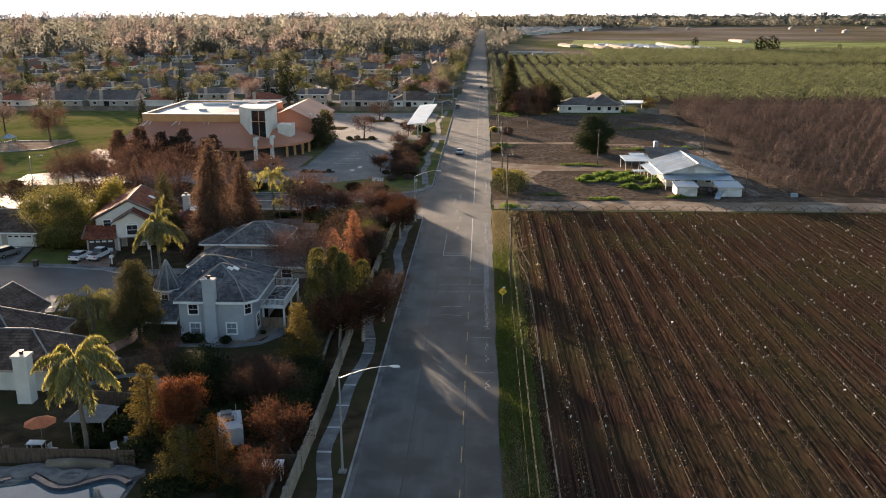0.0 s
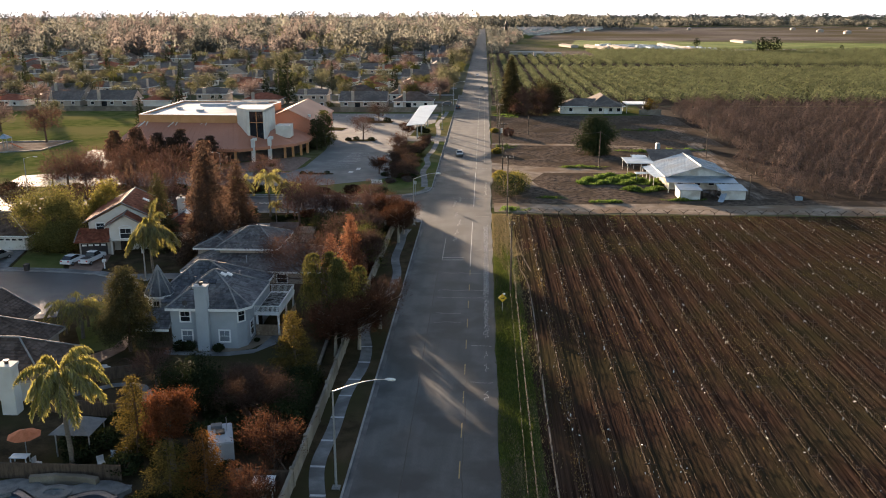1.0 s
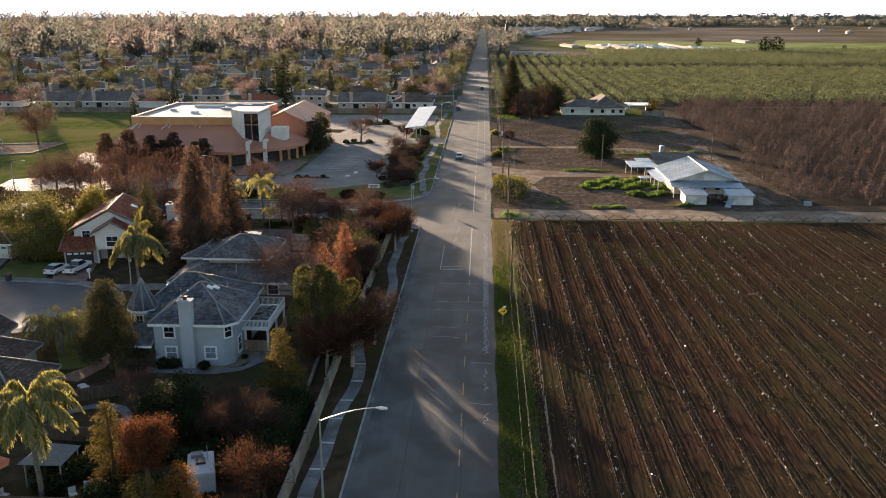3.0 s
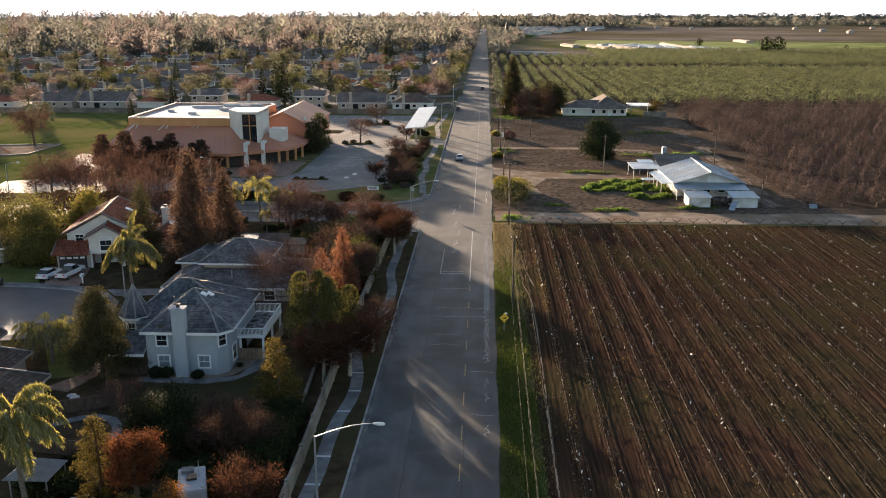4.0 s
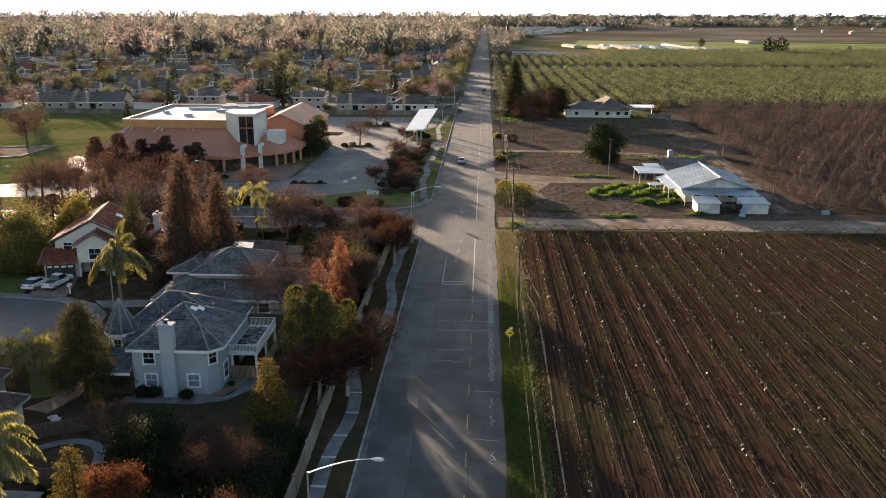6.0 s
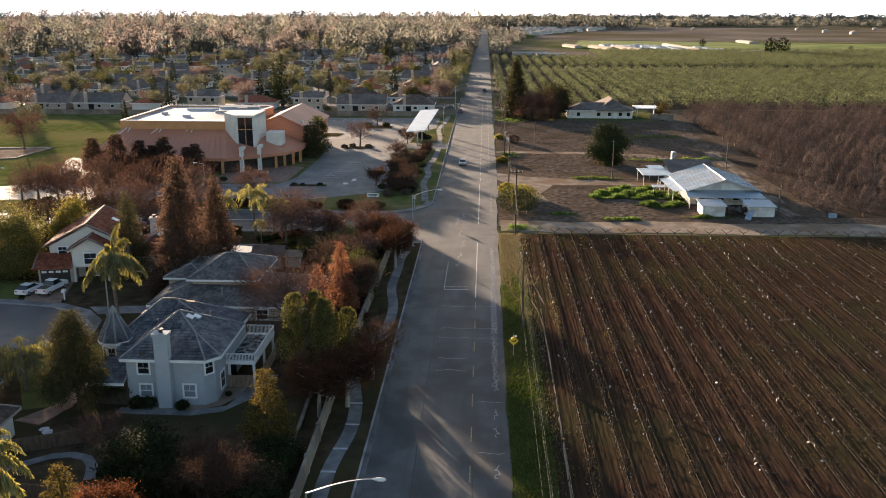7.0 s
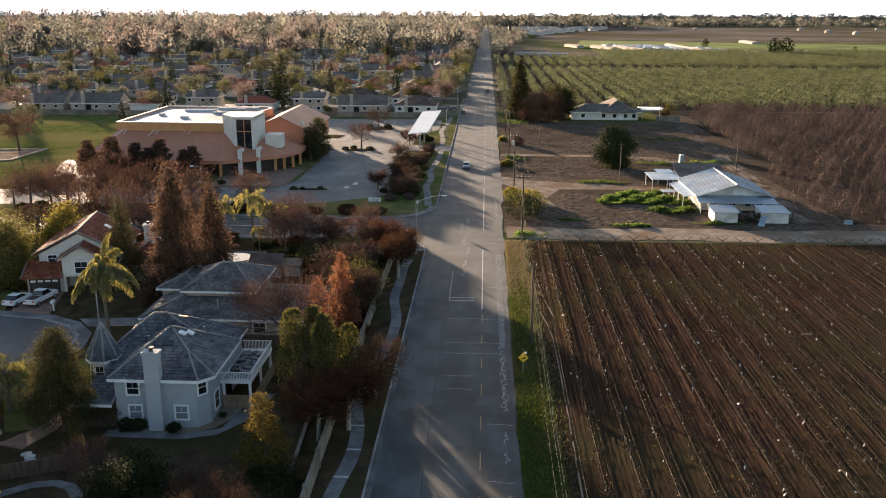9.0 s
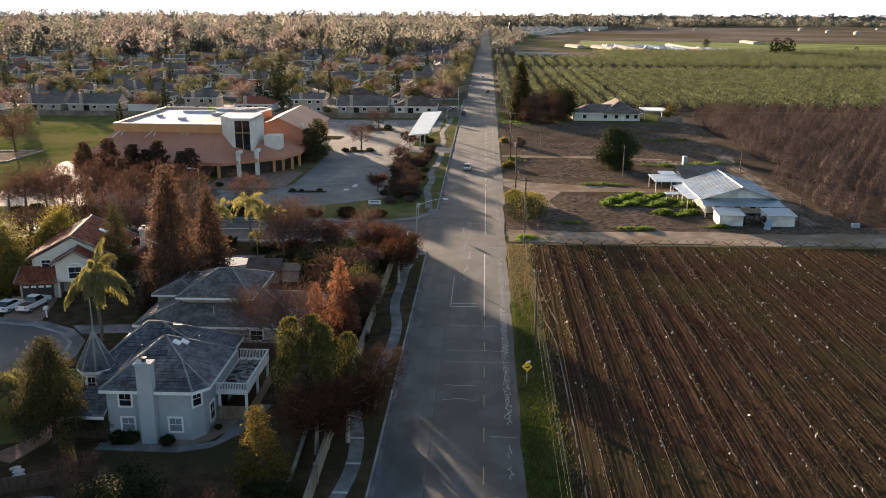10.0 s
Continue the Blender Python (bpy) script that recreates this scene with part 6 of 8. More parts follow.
tr = thing("camper_trailer", "small white camper trailer with roof clutter", "trailer", at(-21.8, 70.5, 0.1, 18))
part("body", Geo().box(-1.1, -2.0, 0.5, 1.1, 2.0, 2.45).box(-1.0, -1.9, 2.45, 1.0, 1.9, 2.55), M_stucco, tr)
part("roof_hatch", Geo().box(-0.4, -0.3, 2.55, 0.4, 0.5, 2.75), M_dark, tr)
part("roof_vent", Geo().box(-0.8, 0.9, 2.55, 0.2, 1.6, 2.85), M_gaz, tr)
part("aerial", Geo().tube([(0.6, 0.2, 2.5), (0.6, 0.2, 4.0)], 0.03, 4), M_metal, tr)
for sx in (-1.05, 1.05):
    part("wheel", Geo().tube([(sx - 0.1, 0.1, 0.35), (sx + 0.1, 0.1, 0.35)], 0.36, 10), M_rubber, tr)
ht = thing("rabbit_hutch", "small white-framed hutch beside the fence", "hutch", at(-16.4, 64.6, 0.1))
part("frame", Geo().box(-0.8, -0.5, 0.6, 0.8, -0.42, 1.4).box(-0.8, 0.42, 0.6, 0.8, 0.5, 1.4).box(-0.9, -0.6, 1.4, 0.9, 0.6, 1.5), M_trim, ht)
for px in (-0.75, 0.75):
    for py in (-0.45, 0.45):
        part("leg", Geo().box(px - 0.05, py - 0.05, 0, px + 0.05, py + 0.05, 0.6), M_trim, ht)
for x, y in ((-69.6, 127.6), (-62.0, 107.0)):
    single("waste_bin", Geo().add([(-0.3, -0.3, 0), (0.3, -0.3, 0), (0.3, 0.3, 0), (-0.3, 0.3, 0), (-0.36, -0.38, 1.0), (0.36, -0.38, 1.0), (0.36, 0.38, 1.12), (-0.36, 0.38, 1.12)], [(3, 2, 1, 0), (4, 5, 6, 7), (0, 1, 5, 4), (1, 2, 6, 5), (2, 3, 7, 6), (3, 0, 4, 7)]), M_dark, "dark wheeled waste bin at the kerb", "bin", m=at(x, y, 0.19))
mb = thing("mailbox_post", "white mailbox post beside the driveway", "mailbox", at(-57.9, 129.3, 0.16))
part("post", Geo().box(-0.08, -0.08, 0, 0.08, 0.08, 1.2), M_trim, mb)
part("box", Geo().box(-0.2, -0.35, 1.1, 0.2, 0.35, 1.5), M_trim, mb)


def street_lamp(x, y, h, arm, turn, z=0.1, arm_rise=1.2, grp="street lamps"):
    ob = thing("street_lamp", "grey steel street lamp with a long curved arm", "street lamp", at(x, y, z, turn), grp)
    part("base", Geo().box(-0.35, -0.35, -0.05, 0.35, 0.35, 0.12), M_conc, ob)
    part("pole", Geo().tube([(0, 0, 0), (0, 0, h * 0.5), (0, 0, h)], [0.12, 0.095, 0.07], 8), M_metal, ob)
    pts = [(arm * s, 0, h - 0.1 + arm_rise * math.sin(s * 1.57)) for s in (0, 0.2, 0.4, 0.6, 0.8, 1.0)]
    part("arm", Geo().tube(pts, [0.055, 0.048, 0.042, 0.037, 0.033, 0.03], 6), M_metal, ob)
    e = pts[-1]
    part("lamp_head", Geo().tube([(e[0] - 0.2, 0, e[2]), (e[0] + 0.15, 0, e[2] - 0.02), (e[0] + 0.55, 0, e[2] - 0.04), (e[0] + 0.7, 0, e[2] - 0.04)], [0.05, 0.14, 0.13, 0.04], 8), M_canopy, ob)
    return ob


street_lamp(-10.53, 65.9, 9.1, 4.6, 0)
street_lamp(-11.2, 160.3, 8.9, 4.4, 0)
street_lamp(-60.2, 200.6, 7.0, 1.6, 180, arm_rise=0.3)
street_lamp(-12.2, 296, 9.0, 4.4, 0)
street_lamp(-11.0, 372, 9.0, 4.4, 0)
street_lamp(-49.0, 123.4, 6.4, 1.4, 180, arm_rise=0.3)
sheet("driveway_neighbour", [(-50.6, 123.6), (-42.5, 124.6), (-42.5, 127.6), (-53, 126.4)], 0.2, M_conc, "concrete drive to the neighbour house", 0.1, "driveway")
street_lamp(-101, 188.5, 7.5, 2.5, 0, arm_rise=0.5)
sg = thing("warning_sign", "yellow diamond road warning sign on a post", "road sign", at(4.62, 112.0, 0.3))
part("post", Geo().tube([(0, 0.03, -0.5), (0, 0.03, 2.3)], 0.04, 6), M_metal, sg)
part("plate", Geo().box(-0.42, -0.02, -0.42, 0.42, 0.0, 0.42, pose(0, -0.05, 1.65, 0, 45, 0)), M_sign, sg)
part("symbol", Geo().box(-0.22, -0.085, 1.52, 0.22, -0.075, 1.62).box(0.12, -0.085, 1.5, 0.26, -0.075, 1.78), M_black, sg)
part("small_plate", Geo().box(0.1, 0.0, 2.1, 0.36, 0.02, 2.34), M_trim, sg)
single("corner_post", Geo().tube([(-13.0, 187.2, 0.1), (-13.0, 187.2, 3.4)], 0.06, 6).box(-13.3, 187.1, 2.7, -12.7, 187.15, 3.3), M_metal, "grey street name post at the corner", "sign post")

# power line along the verge
poles = [(5.9, -30, 11.0), (6.0, 121.3, 10.5), (6.7, 168.8, 12.2), (6.6, 212.2, 13.2), (6.6, 258, 13.0), (6.7, 304, 13.0), (6.9, 350, 13.0), (7.0, 400, 13.0), (7.1, 452, 13.0), (7.2, 505, 13.0), (7.4, 560, 13.0), (7.6, 620, 13.0), (7.8, 690, 13.0), (8.0, 770, 13.0)]
for x, y, h in poles:
    ob = thing("power_pole", "dark wooden power pole with a cross arm", "power pole", at(x, y, -0.05), "roadside power poles")
    part("pole", Geo().tube([(0, 0, -0.3), (0, 0, h)], [0.17, 0.11], 8), M_pole, ob)
    arm = 1.1 if y > 150 or y < 0 else 0.42
    part("cross_arm", Geo().box(-arm, -0.06, h - 0.6, arm, 0.06, h - 0.45), M_pole, ob)
    for ix in (-0.9 * arm, -0.35, 0.35, 0.9 * arm):
        part("insulator", Geo().tube([(ix, 0, h - 0.45), (ix, 0, h - 0.25)], [0.05, 0.03], 6), M_whitepanel, ob)
    if 200 < y < 230:
        part("transformer", Geo().tube([(-0.4, -0.1, h - 2.6), (-0.4, -0.1, h - 1.5)], 0.28, 10), M_metal, ob)


def cable(a, b, sag, r, label):
    pts = [(a[0] + (b[0] - a[0]) * s, a[1] + (b[1] - a[1]) * s, a[2] + (b[2] - a[2]) * s - sag * 4 * s * (1 - s)) for s in np.linspace(0, 1, 14)]
    return single("overhead_cable", Geo().tube(pts, r, 4), M_wire, label, "cable", "roadside cables")


for (x0, y0, h0), (x1, y1, h1) in zip(poles, poles[1:]):
    for ix in (-1.0, -0.35, 1.0):
        cable((x0 + ix, y0, h0 - 0.25), (x1 + ix, y1, h1 - 0.25), 0.9 if y1 - y0 < 100 else 1.6, 0.006, "thin overhead power cable")
    cable((x0 - 0.12, y0, h0 * 0.68), (x1 - 0.12, y1, h1 * 0.68), 0.8, 0.007, "thick pale telephone cable")
for x, y, h in ((32.0, 225.7, 9.3), (59.2, 186.6, 5.6), (62.5, 238, 9.0), (16.5, 285, 6.0)):
    ob = thing("farm_pole", "bare wooden service pole in the farmyard", "power pole", at(x, y, -0.05))
    part("pole", Geo().tube([(0, 0, -0.3), (0.05, 0, h)], [0.13, 0.09], 7), M_pole, ob)
    part("cross_arm", Geo().box(-0.6, -0.05, h - 0.4, 0.6, 0.05, h - 0.3), M_pole, ob)
cable((32, 225.7, 9.0), (6.6, 212.2, 11.5), 1.0, 0.02, "service cable to the farm pole")
cable((32, 225.7, 9.0), (44.5, 215, 4.0), 0.5, 0.02, "service cable to the farmhouse")

# hall parking
lotp = [(-20.5, 208), (-26.0, 203.5), (-35, 198), (-47, 196.6), (-110, 193.5), (-112, 207), (-101, 212), (-70, 213), (-47, 214), (-44.5, 222), (-44, 250), (-46, 270), (-56, 300), (-75, 318), (-75, 341), (-15.5, 341), (-15.5, 314), (-21, 300), (-22.5, 262), (-18.4, 246), (-19.0, 226)]
sheet("parking", lotp, 0.115, M_asphalt_pale, "pale sunlit parking surface of the hall", 0.06, "car park")
sheet("parking_exit", rect(-22, 268, KX - 0.1, 279), 0.119, M_asphalt_pale, "pale driveway to the main road", 0.06, "car park")
sheet("hall_forecourt", [(-64, 214), (-46, 216), (-45.5, 236), (-50, 238), (-64, 227)], 0.122, M_paver, "pinkish paved forecourt of the hall", 0.05, "terrace")
bays = Geo()
for k in range(9):
    bays.box(-38 + 0.3 * k, 222 + 2.7 * k, 0.117, -33 + 0.3 * k, 222.12 + 2.7 * k, 0.121)
for k in range(14):
    bays.box(-72 + 3.6 * k, 330, 0.117, -71.88 + 3.6 * k, 336, 0.121)
bays.box(-32.0, 214, 0.117, -30.9, 216, 0.121).box(-30.6, 218, 0.117, -29.6, 221, 0.121)
single("bay_lines", bays, M_paint_w, "white parking bay lines", "road marking", kind="structure")
isl = thing("parking_island", "kerbed planted islands in the car park", "island", kind="structure")
for poly in ([(-44, 211), (-35.5, 211.5), (-35.5, 213), (-44, 212.8)], [(-39.5, 267), (-32, 268), (-31.5, 271), (-39, 271)], [(-24.5, 239), (-19.5, 241), (-19.5, 250), (-23.5, 248)], [(-57, 293), (-46, 292), (-45, 298), (-56, 300)], [(-40, 312), (-31, 312), (-31, 318), (-40, 318)]):
    part("island", Geo().slab(poly, 0.05, 0.24), M_litter, isl)
sheet("hall_lawn", [(-47, 195.8), (-36, 197), (-27, 202.4), (-20.2, 207), (-16.5, 207), (-14, 198), (-20, 189), (-47, 188)], 0.112, M_lawn, "green lawn at the parking corner", 0.05)
sheet("park_lawn", [(-112, 208), (-125, 206), (-230, 206), (-230, 345), (-106, 345), (-106, 226)], 0.113, M_lawn, "sunlit green park lawn", 0.05)
sheet("hall_path", [(-104, 222), (-96, 216), (-92, 218), (-100, 244), (-112, 248), (-112, 244)], 0.118, M_conc, "pale path beside the hall", 0.05, "path")
sheet("play_area", [(-146, 262), (-126, 264.5), (-127, 246), (-148, 236)], 0.12, M_dirt, "sand play area in the park", 0.05)
single("play_edge", Geo().strip([(-146, 262), (-126, 264.5), (-127, 246), (-148, 236)], -0.2, 0.2, 0.1, 0.4, True), M_kerb, "pale edging round the play area", "edging", kind="structure")
pf = thing("play_frame", "playground frame with a pale tent roof", "play frame", at(-139.5, 250, 0.12))
part("roof", Geo().add([(-1.6, -1.6, 3), (1.6, -1.6, 3), (1.6, 1.6, 3), (-1.6, 1.6, 3), (0, 0, 4.3)], [(0, 1, 4), (1, 2, 4), (2, 3, 4), (3, 0, 4), (3, 2, 1, 0)]), M_blue, pf)
for sx in (-1.4, 1.4):
    for sy in (-1.4, 1.4):
        part("post", Geo().box(sx - 0.08, sy - 0.08, 0, sx + 0.08, sy + 0.08, 3), M_metal, pf)
part("slide", Geo().add([(1.6, -0.4, 1.6), (1.6, 0.4, 1.6), (5, 0.4, 0.2), (5, -0.4, 0.2), (1.6, -0.4, 1.45), (1.6, 0.4, 1.45), (5, 0.4, 0.05), (5, -0.4, 0.05)], [(0, 1, 2, 3), (7, 6, 5, 4), (0, 4, 5, 1), (1, 5, 6, 2), (2, 6, 7, 3), (3, 7, 4, 0)]), M_umb, pf)
single("boundary_wall", Geo().strip([(-260, 348), (-14.5, 347)], -0.1, 0.1, 0.0, 2.0), M_wall, "long pale block wall behind the car park", "wall", kind="structure")
mon = thing("monument_sign", "low white letter-board sign on the lawn", "sign", at(-23.0, 199.2, 0.11))
part("board", Geo().box(-1.3, -0.1, 0.3, 1.3, 0.1, 1.1), M_trim, mon)
part("text_bar", Geo().box(-1.0, -0.12, 0.75, 1.0, -0.105, 0.9).box(-0.8, -0.12, 0.5, 0.8, -0.105, 0.62), M_black, mon)
part("plinth", Geo().box(-1.3, -0.15, 0, 1.3, 0.15, 0.3), M_conc, mon)


def car(name, label, m, paint, kind="hatch"):
    """Car looking along +y: body, cabin glass, roof, wheels, lamps."""
    ob = thing(name, label, "car", m)
    w = 0.9
    if kind == "pickup":
        side = [(-2.7, 0.45), (2.55, 0.45), (2.65, 0.8), (2.5, 1.02), (1.25, 1.1), (-0.75, 1.1), (-2.7, 1.1)]
        cab = [(-0.7, 1.1), (1.35, 1.1), (0.65, 1.72), (-0.5, 1.74)]
    elif kind == "suv":
        side = [(-2.3, 0.4), (2.2, 0.4), (2.3, 0.75), (2.15, 1.0), (1.1, 1.1), (-2.3, 1.1)]
        cab = [(-2.25, 1.1), (1.2, 1.1), (0.5, 1.68), (-2.05, 1.72)]
    else:
        side = [(-2.15, 0.38), (2.05, 0.38), (2.15, 0.68), (1.95, 0.88), (0.95, 0.98), (-1.7, 1.02), (-2.12, 0.95)]
        cab = [(-1.85, 1.0), (1.05, 0.97), (0.2, 1.42), (-1.1, 1.45)]

    def loft(poly, w0, w1):
        n = len(poly)
        zs = [z for _, z in poly]
        z0, z1 = min(zs), max(zs)
        wid = [w0 + (w1 - w0) * (z - z0) / (z1 - z0 + 1e-6) for z in zs]
        p = [(-wi, y, z) for (y, z), wi in zip(poly, wid)] + [(wi, y, z) for (y, z), wi in zip(poly, wid)]
        return Geo().add(p, [tuple(range(n)), tuple(range(2 * n - 1, n - 1, -1))] + [(i, n + i, n + (i + 1) % n, (i + 1) % n) for i in range(n)])

    part("body", loft(side, w, w * 0.94), paint, ob)
    part("cabin_glass", loft(cab, w * 0.9, w * 0.74), M_glass, ob)
    (ya, za), (yb, zb) = cab[2], cab[3]
    part("roof", Geo().add([(-w * 0.76, ya, za), (w * 0.76, ya, za), (w * 0.76, yb, zb), (-w * 0.76, yb, zb), (-w * 0.72, ya - 0.05, za + 0.05), (w * 0.72, ya - 0.05, za + 0.05), (w * 0.72, yb + 0.05, zb + 0.05), (-w * 0.72, yb + 0.05, zb + 0.05)], [(4, 5, 6, 7), (0, 1, 5, 4), (1, 2, 6, 5), (2, 3, 7, 6), (3, 0, 4, 7), (3, 2, 1, 0)]), paint, ob)
    if kind == "pickup":
        part("load_bed", Geo().box(-w * 0.8, -2.55, 1.09, w * 0.8, -0.85, 1.115), M_dark, ob)
    for sx in (-1, 1):
        for y in (side[0][0] + 0.8, side[1][0] - 0.85):
            wh = part("wheel", Geo().tube([(sx * w - 0.14 * sx, y, 0.33), (sx * w + 0.02 * sx, y, 0.33)], 0.33, 12), M_rubber, ob)
            part("rim", Geo().tube([(sx * w, y, 0.33), (sx * w + 0.03 * sx, y, 0.33)], 0.2, 10), M_metal, wh)
        part("tail_lamp", Geo().box(sx * w * 0.7 - 0.15, side[0][0] - 0.03, 0.75, sx * w * 0.7 + 0.15, side[0][0] + 0.05, 0.95), M_lamp_red, ob)
        part("head_lamp", Geo().box(sx * w * 0.7 - 0.17, side[2][0] - 0.08, 0.62, sx * w * 0.7 + 0.17, side[2][0] + 0.0, 0.78), M_lamp_clear, ob)
    return ob


car("hatchback", "white hatchback parked on the paved driveway", at(-64.3, 132.0, 0.2, -8), M_carwhite)
car("pickup_truck", "white pickup truck parked beside the hatchback", at(-61.4, 132.9, 0.2, -8), M_carwhite, "pickup")
car("suv", "silver sport utility car in the concrete driveway", at(-77.4, 133.4, 0.2, -20), M_carsilver, "suv")
car("sedan", "silver car driving on the asphalt road", at(-4.7, 242, 0.005, 180), M_carsilver)
car("sedan", "dark car far up the road", at(0.9, 452, 0.0), M_cardark)
car("sedan", "pale car far up the road", at(-1.9, 540, 0.0, 180), M_carwhite)
car("sedan", "dark car parked at the kerb", at(-8.6, 360, 0.005, 0), M_cardark)
car("sedan", "dark car waiting at the junction", at(-14, 371, 0.0, 90), M_cardark, "suv")

# garden pool and shed behind the neighbour's roof
sheet("rear_pool_deck", rect(-46, 152.4, -36.4, 160.4), 0.14, M_conc, "concrete surround of a garden pool", 0.1, "terrace")
single("rear_pool", Geo().slab([(-44.4 + 3.4 * (1 + math.cos(i * 0.393)), 156.4 + 2.6 * math.sin(i * 0.393)) for i in range(16)], 0.1, 0.19), M_water, "garden pool reflecting the bright sky", "water", kind="structure")
gs = thing("garden_shed", "small grey-roofed garden shed", "shed")
part("wall", Geo().box(-35.2, 145.6, 0.1, -30.8, 149.6, 2.2), M_stucco_t, gs)
roof_part(gs, roof_faces(-35.6, 145.2, -30.4, 150.0, 2.2, 1.3, "gable")[0], M_tile_b, False)
for e in roof_faces(-35.2, 145.6, -30.8, 149.6, 2.2, 1.1, "gable")[1]:
    part("gable_wall", Geo().add(e, [(0, 1, 2)]), M_stucco_t, gs)

gs = thing("garden_shed", "small tan-roofed tool shed beside the grey one", "shed")
part("wall", Geo().box(-30.4, 146.6, 0.1, -27.9, 149.8, 1.9), M_stucco_t, gs)
roof_part(gs, roof_faces(-30.7, 146.3, -27.6, 150.1, 1.9, 0.7, "gable")[0], M_wood, False)
for e in roof_faces(-30.4, 146.6, -27.9, 149.8, 1.9, 0.58, "gable")[1]:
    part("gable_wall", Geo().add(e, [(0, 1, 2)]), M_stucco_t, gs)
tb = thing("garden_table", "white table standing on the back lawn", "table", at(-24.6, 159.0, 0.1, 12))
part("top", Geo().box(-0.7, -0.5, 0.72, 0.7, 0.5, 0.78), M_trim, tb)
for px in (-0.6, 0.6):
    for py in (-0.4, 0.4):
        part("leg", Geo().box(px - 0.04, py - 0.04, 0, px + 0.04, py + 0.04, 0.72), M_trim, tb)
for x, y, r in ((-41.71, 90.97, 0.5), (-41.14, 90.47, 0.52), (-40.77, 89.77, 0.55)):
    single("stepping_stone", Geo().slab([(r * math.cos(i * 0.5236), 0.8 * r * math.sin(i * 0.5236)) for i in range(12)], -0.05, 0.06), M_conc_pale, "pale round stepping stone in the lawn", "stepping stone", "stepping stones", m=at(x, y, 0.12, 40))
sdish = thing("satellite_dish", "small grey satellite dish on the house eave", "satellite dish", at(-33.7, 96.7, 5.42, 35))
part("mast", Geo().tube([(0, 0, 0), (0, 0, 0.45)], 0.03, 6), M_metal, sdish)
part("reflector", Geo().tube([(0, -0.05, 0.5), (0, -0.16, 0.55), (0, -0.2, 0.57)], [0.05, 0.24, 0.32], 12), M_dark, sdish)
part("feed_arm", Geo().tube([(0, -0.1, 0.35), (0, -0.55, 0.5)], 0.018, 5), M_metal, sdish)
single("loose_roof_sheet", Geo().box(-0.45, -0.4, 0, 0.45, 0.4, 0.04, pose(-31.9, 106.9, 8.0, -14, 10, 20)), M_umb_pale, "faded orange sheet lying on the tiled roof ridge", "sheet")
for dx in (0.0, 1.55):
    single("tyre_rut", Geo().strip([(7.55 + dx * 0.3, 150), (7.7 + dx * 0.5, 140), (7.82 + dx, 132), (8.45 + dx, 128), (8.8 + dx, 122.9), (8.85 + dx, 112), (8.7 + dx, 95), (8.5 + dx, 75), (8.4 + dx, 50)], -0.08, 0.08, -0.04, 0.022), M_track, "pale tyre rut along the edge of the vineyard", "tyre track", kind="structure")

# ---- trees and shrubs ----
T = np.random.default_rng(77)
palm("queen_palm", "tall queen palm with drooping sunlit fronds by the pool", 9.2, L_palm, T, at(-34.6, 68.0, 0.1), 22, 4.9, 120)
palm("queen_palm", "queen palm with golden fronds on the front lawn", 8.4, L_palm, T, at(-46.9, 121.2, 0.15), 22, 5.3, 110)
small = palm("queen_palm", "small bushy queen palm beside the street", 3.8, L_palm, T, at(-50.6, 100.6, 0.1), 20, 3.4, 28, "small palms")
for x, y, s, r in ((-47.8, 99.4, 1.1, 70), (-45.0, 101.6, 1.0, 150), (-43.6, 99.8, 0.85, 220), (-49.0, 103.5, 0.8, 30)):
    copy_thing(small, at(x, y, 0.1, r, s))
ca = palm("queen_palm", "queen palm near the side street", 7.8, L_palm, T, at(-40.2, 166.2, 0.1), 22, 4.0, 30, "street palms")
for x, y, s, r in ((-44.6, 163.5, 0.92, 60), (-36.6, 166.0, 0.8, 140), (-37.4, 159.5, 0.5, 10), (-34.9, 164.2, 0.75, 250)):
    copy_thing(ca, at(x, y, 0.1, r, s))

conifer("cypress", "dark bushy evergreen beside the grey house", 10.6, 4.7, L_cyp, M_bark, T, at(-40.3, 95.6, 0.1), 32000, 0.22, 0.15, 0.16, 0.75)
conifer("redwood", "tall brown-tinged redwood behind the neighbour's roof", 19.5, 6.0, L_pine, M_bark, T, at(-42.8, 135.5, 0.1), 34000, 0.34, 0.4, 0.05, 0.95)
conifer("redwood", "dark spire redwood beside the taller one", 15.5, 4.8, L_pine, M_bark, T, at(-39.4, 141.5, 0.1), 18000, 0.32, 0.4, 0.05, 0.95)
conifer("redwood", "thin brown conifer before the terracotta house", 13.0, 4.6, L_cyp, M_bark, T, at(-53.2, 142.0, 0.1), 15000, 0.27, 0.4, 0.05, 1.0)
conifer("redwood", "slim brown conifer by the side street", 12.0, 2.2, L_pine, M_bark, T, at(-66.5, 163, 0.1), 2200, 0.34, 0.4, 0.05, 0.8)
conifer("golden_conifer", "golden-tinged conical tree on the back lawn", 8.2, 2.7, L_amber, M_bark, T, at(-18.7, 87.6, 0.1), 10000, 0.22, 0.1, 0.03, 0.6)
conifer("rust_conifer", "rust-orange feathery conical tree inside the wall", 10.6, 2.9, L_rust, M_bark, T, at(-17.6, 123.2, 0.1), 11000, 0.24, 0.1, 0.03, 0.85)
conifer("rust_conifer", "shorter rust-orange feathery tree beside its taller twin", 8.6, 2.6, L_rust, M_bark, T, at(-19.9, 119.6, 0.1), 8000, 0.24, 0.1, 0.03, 0.8)
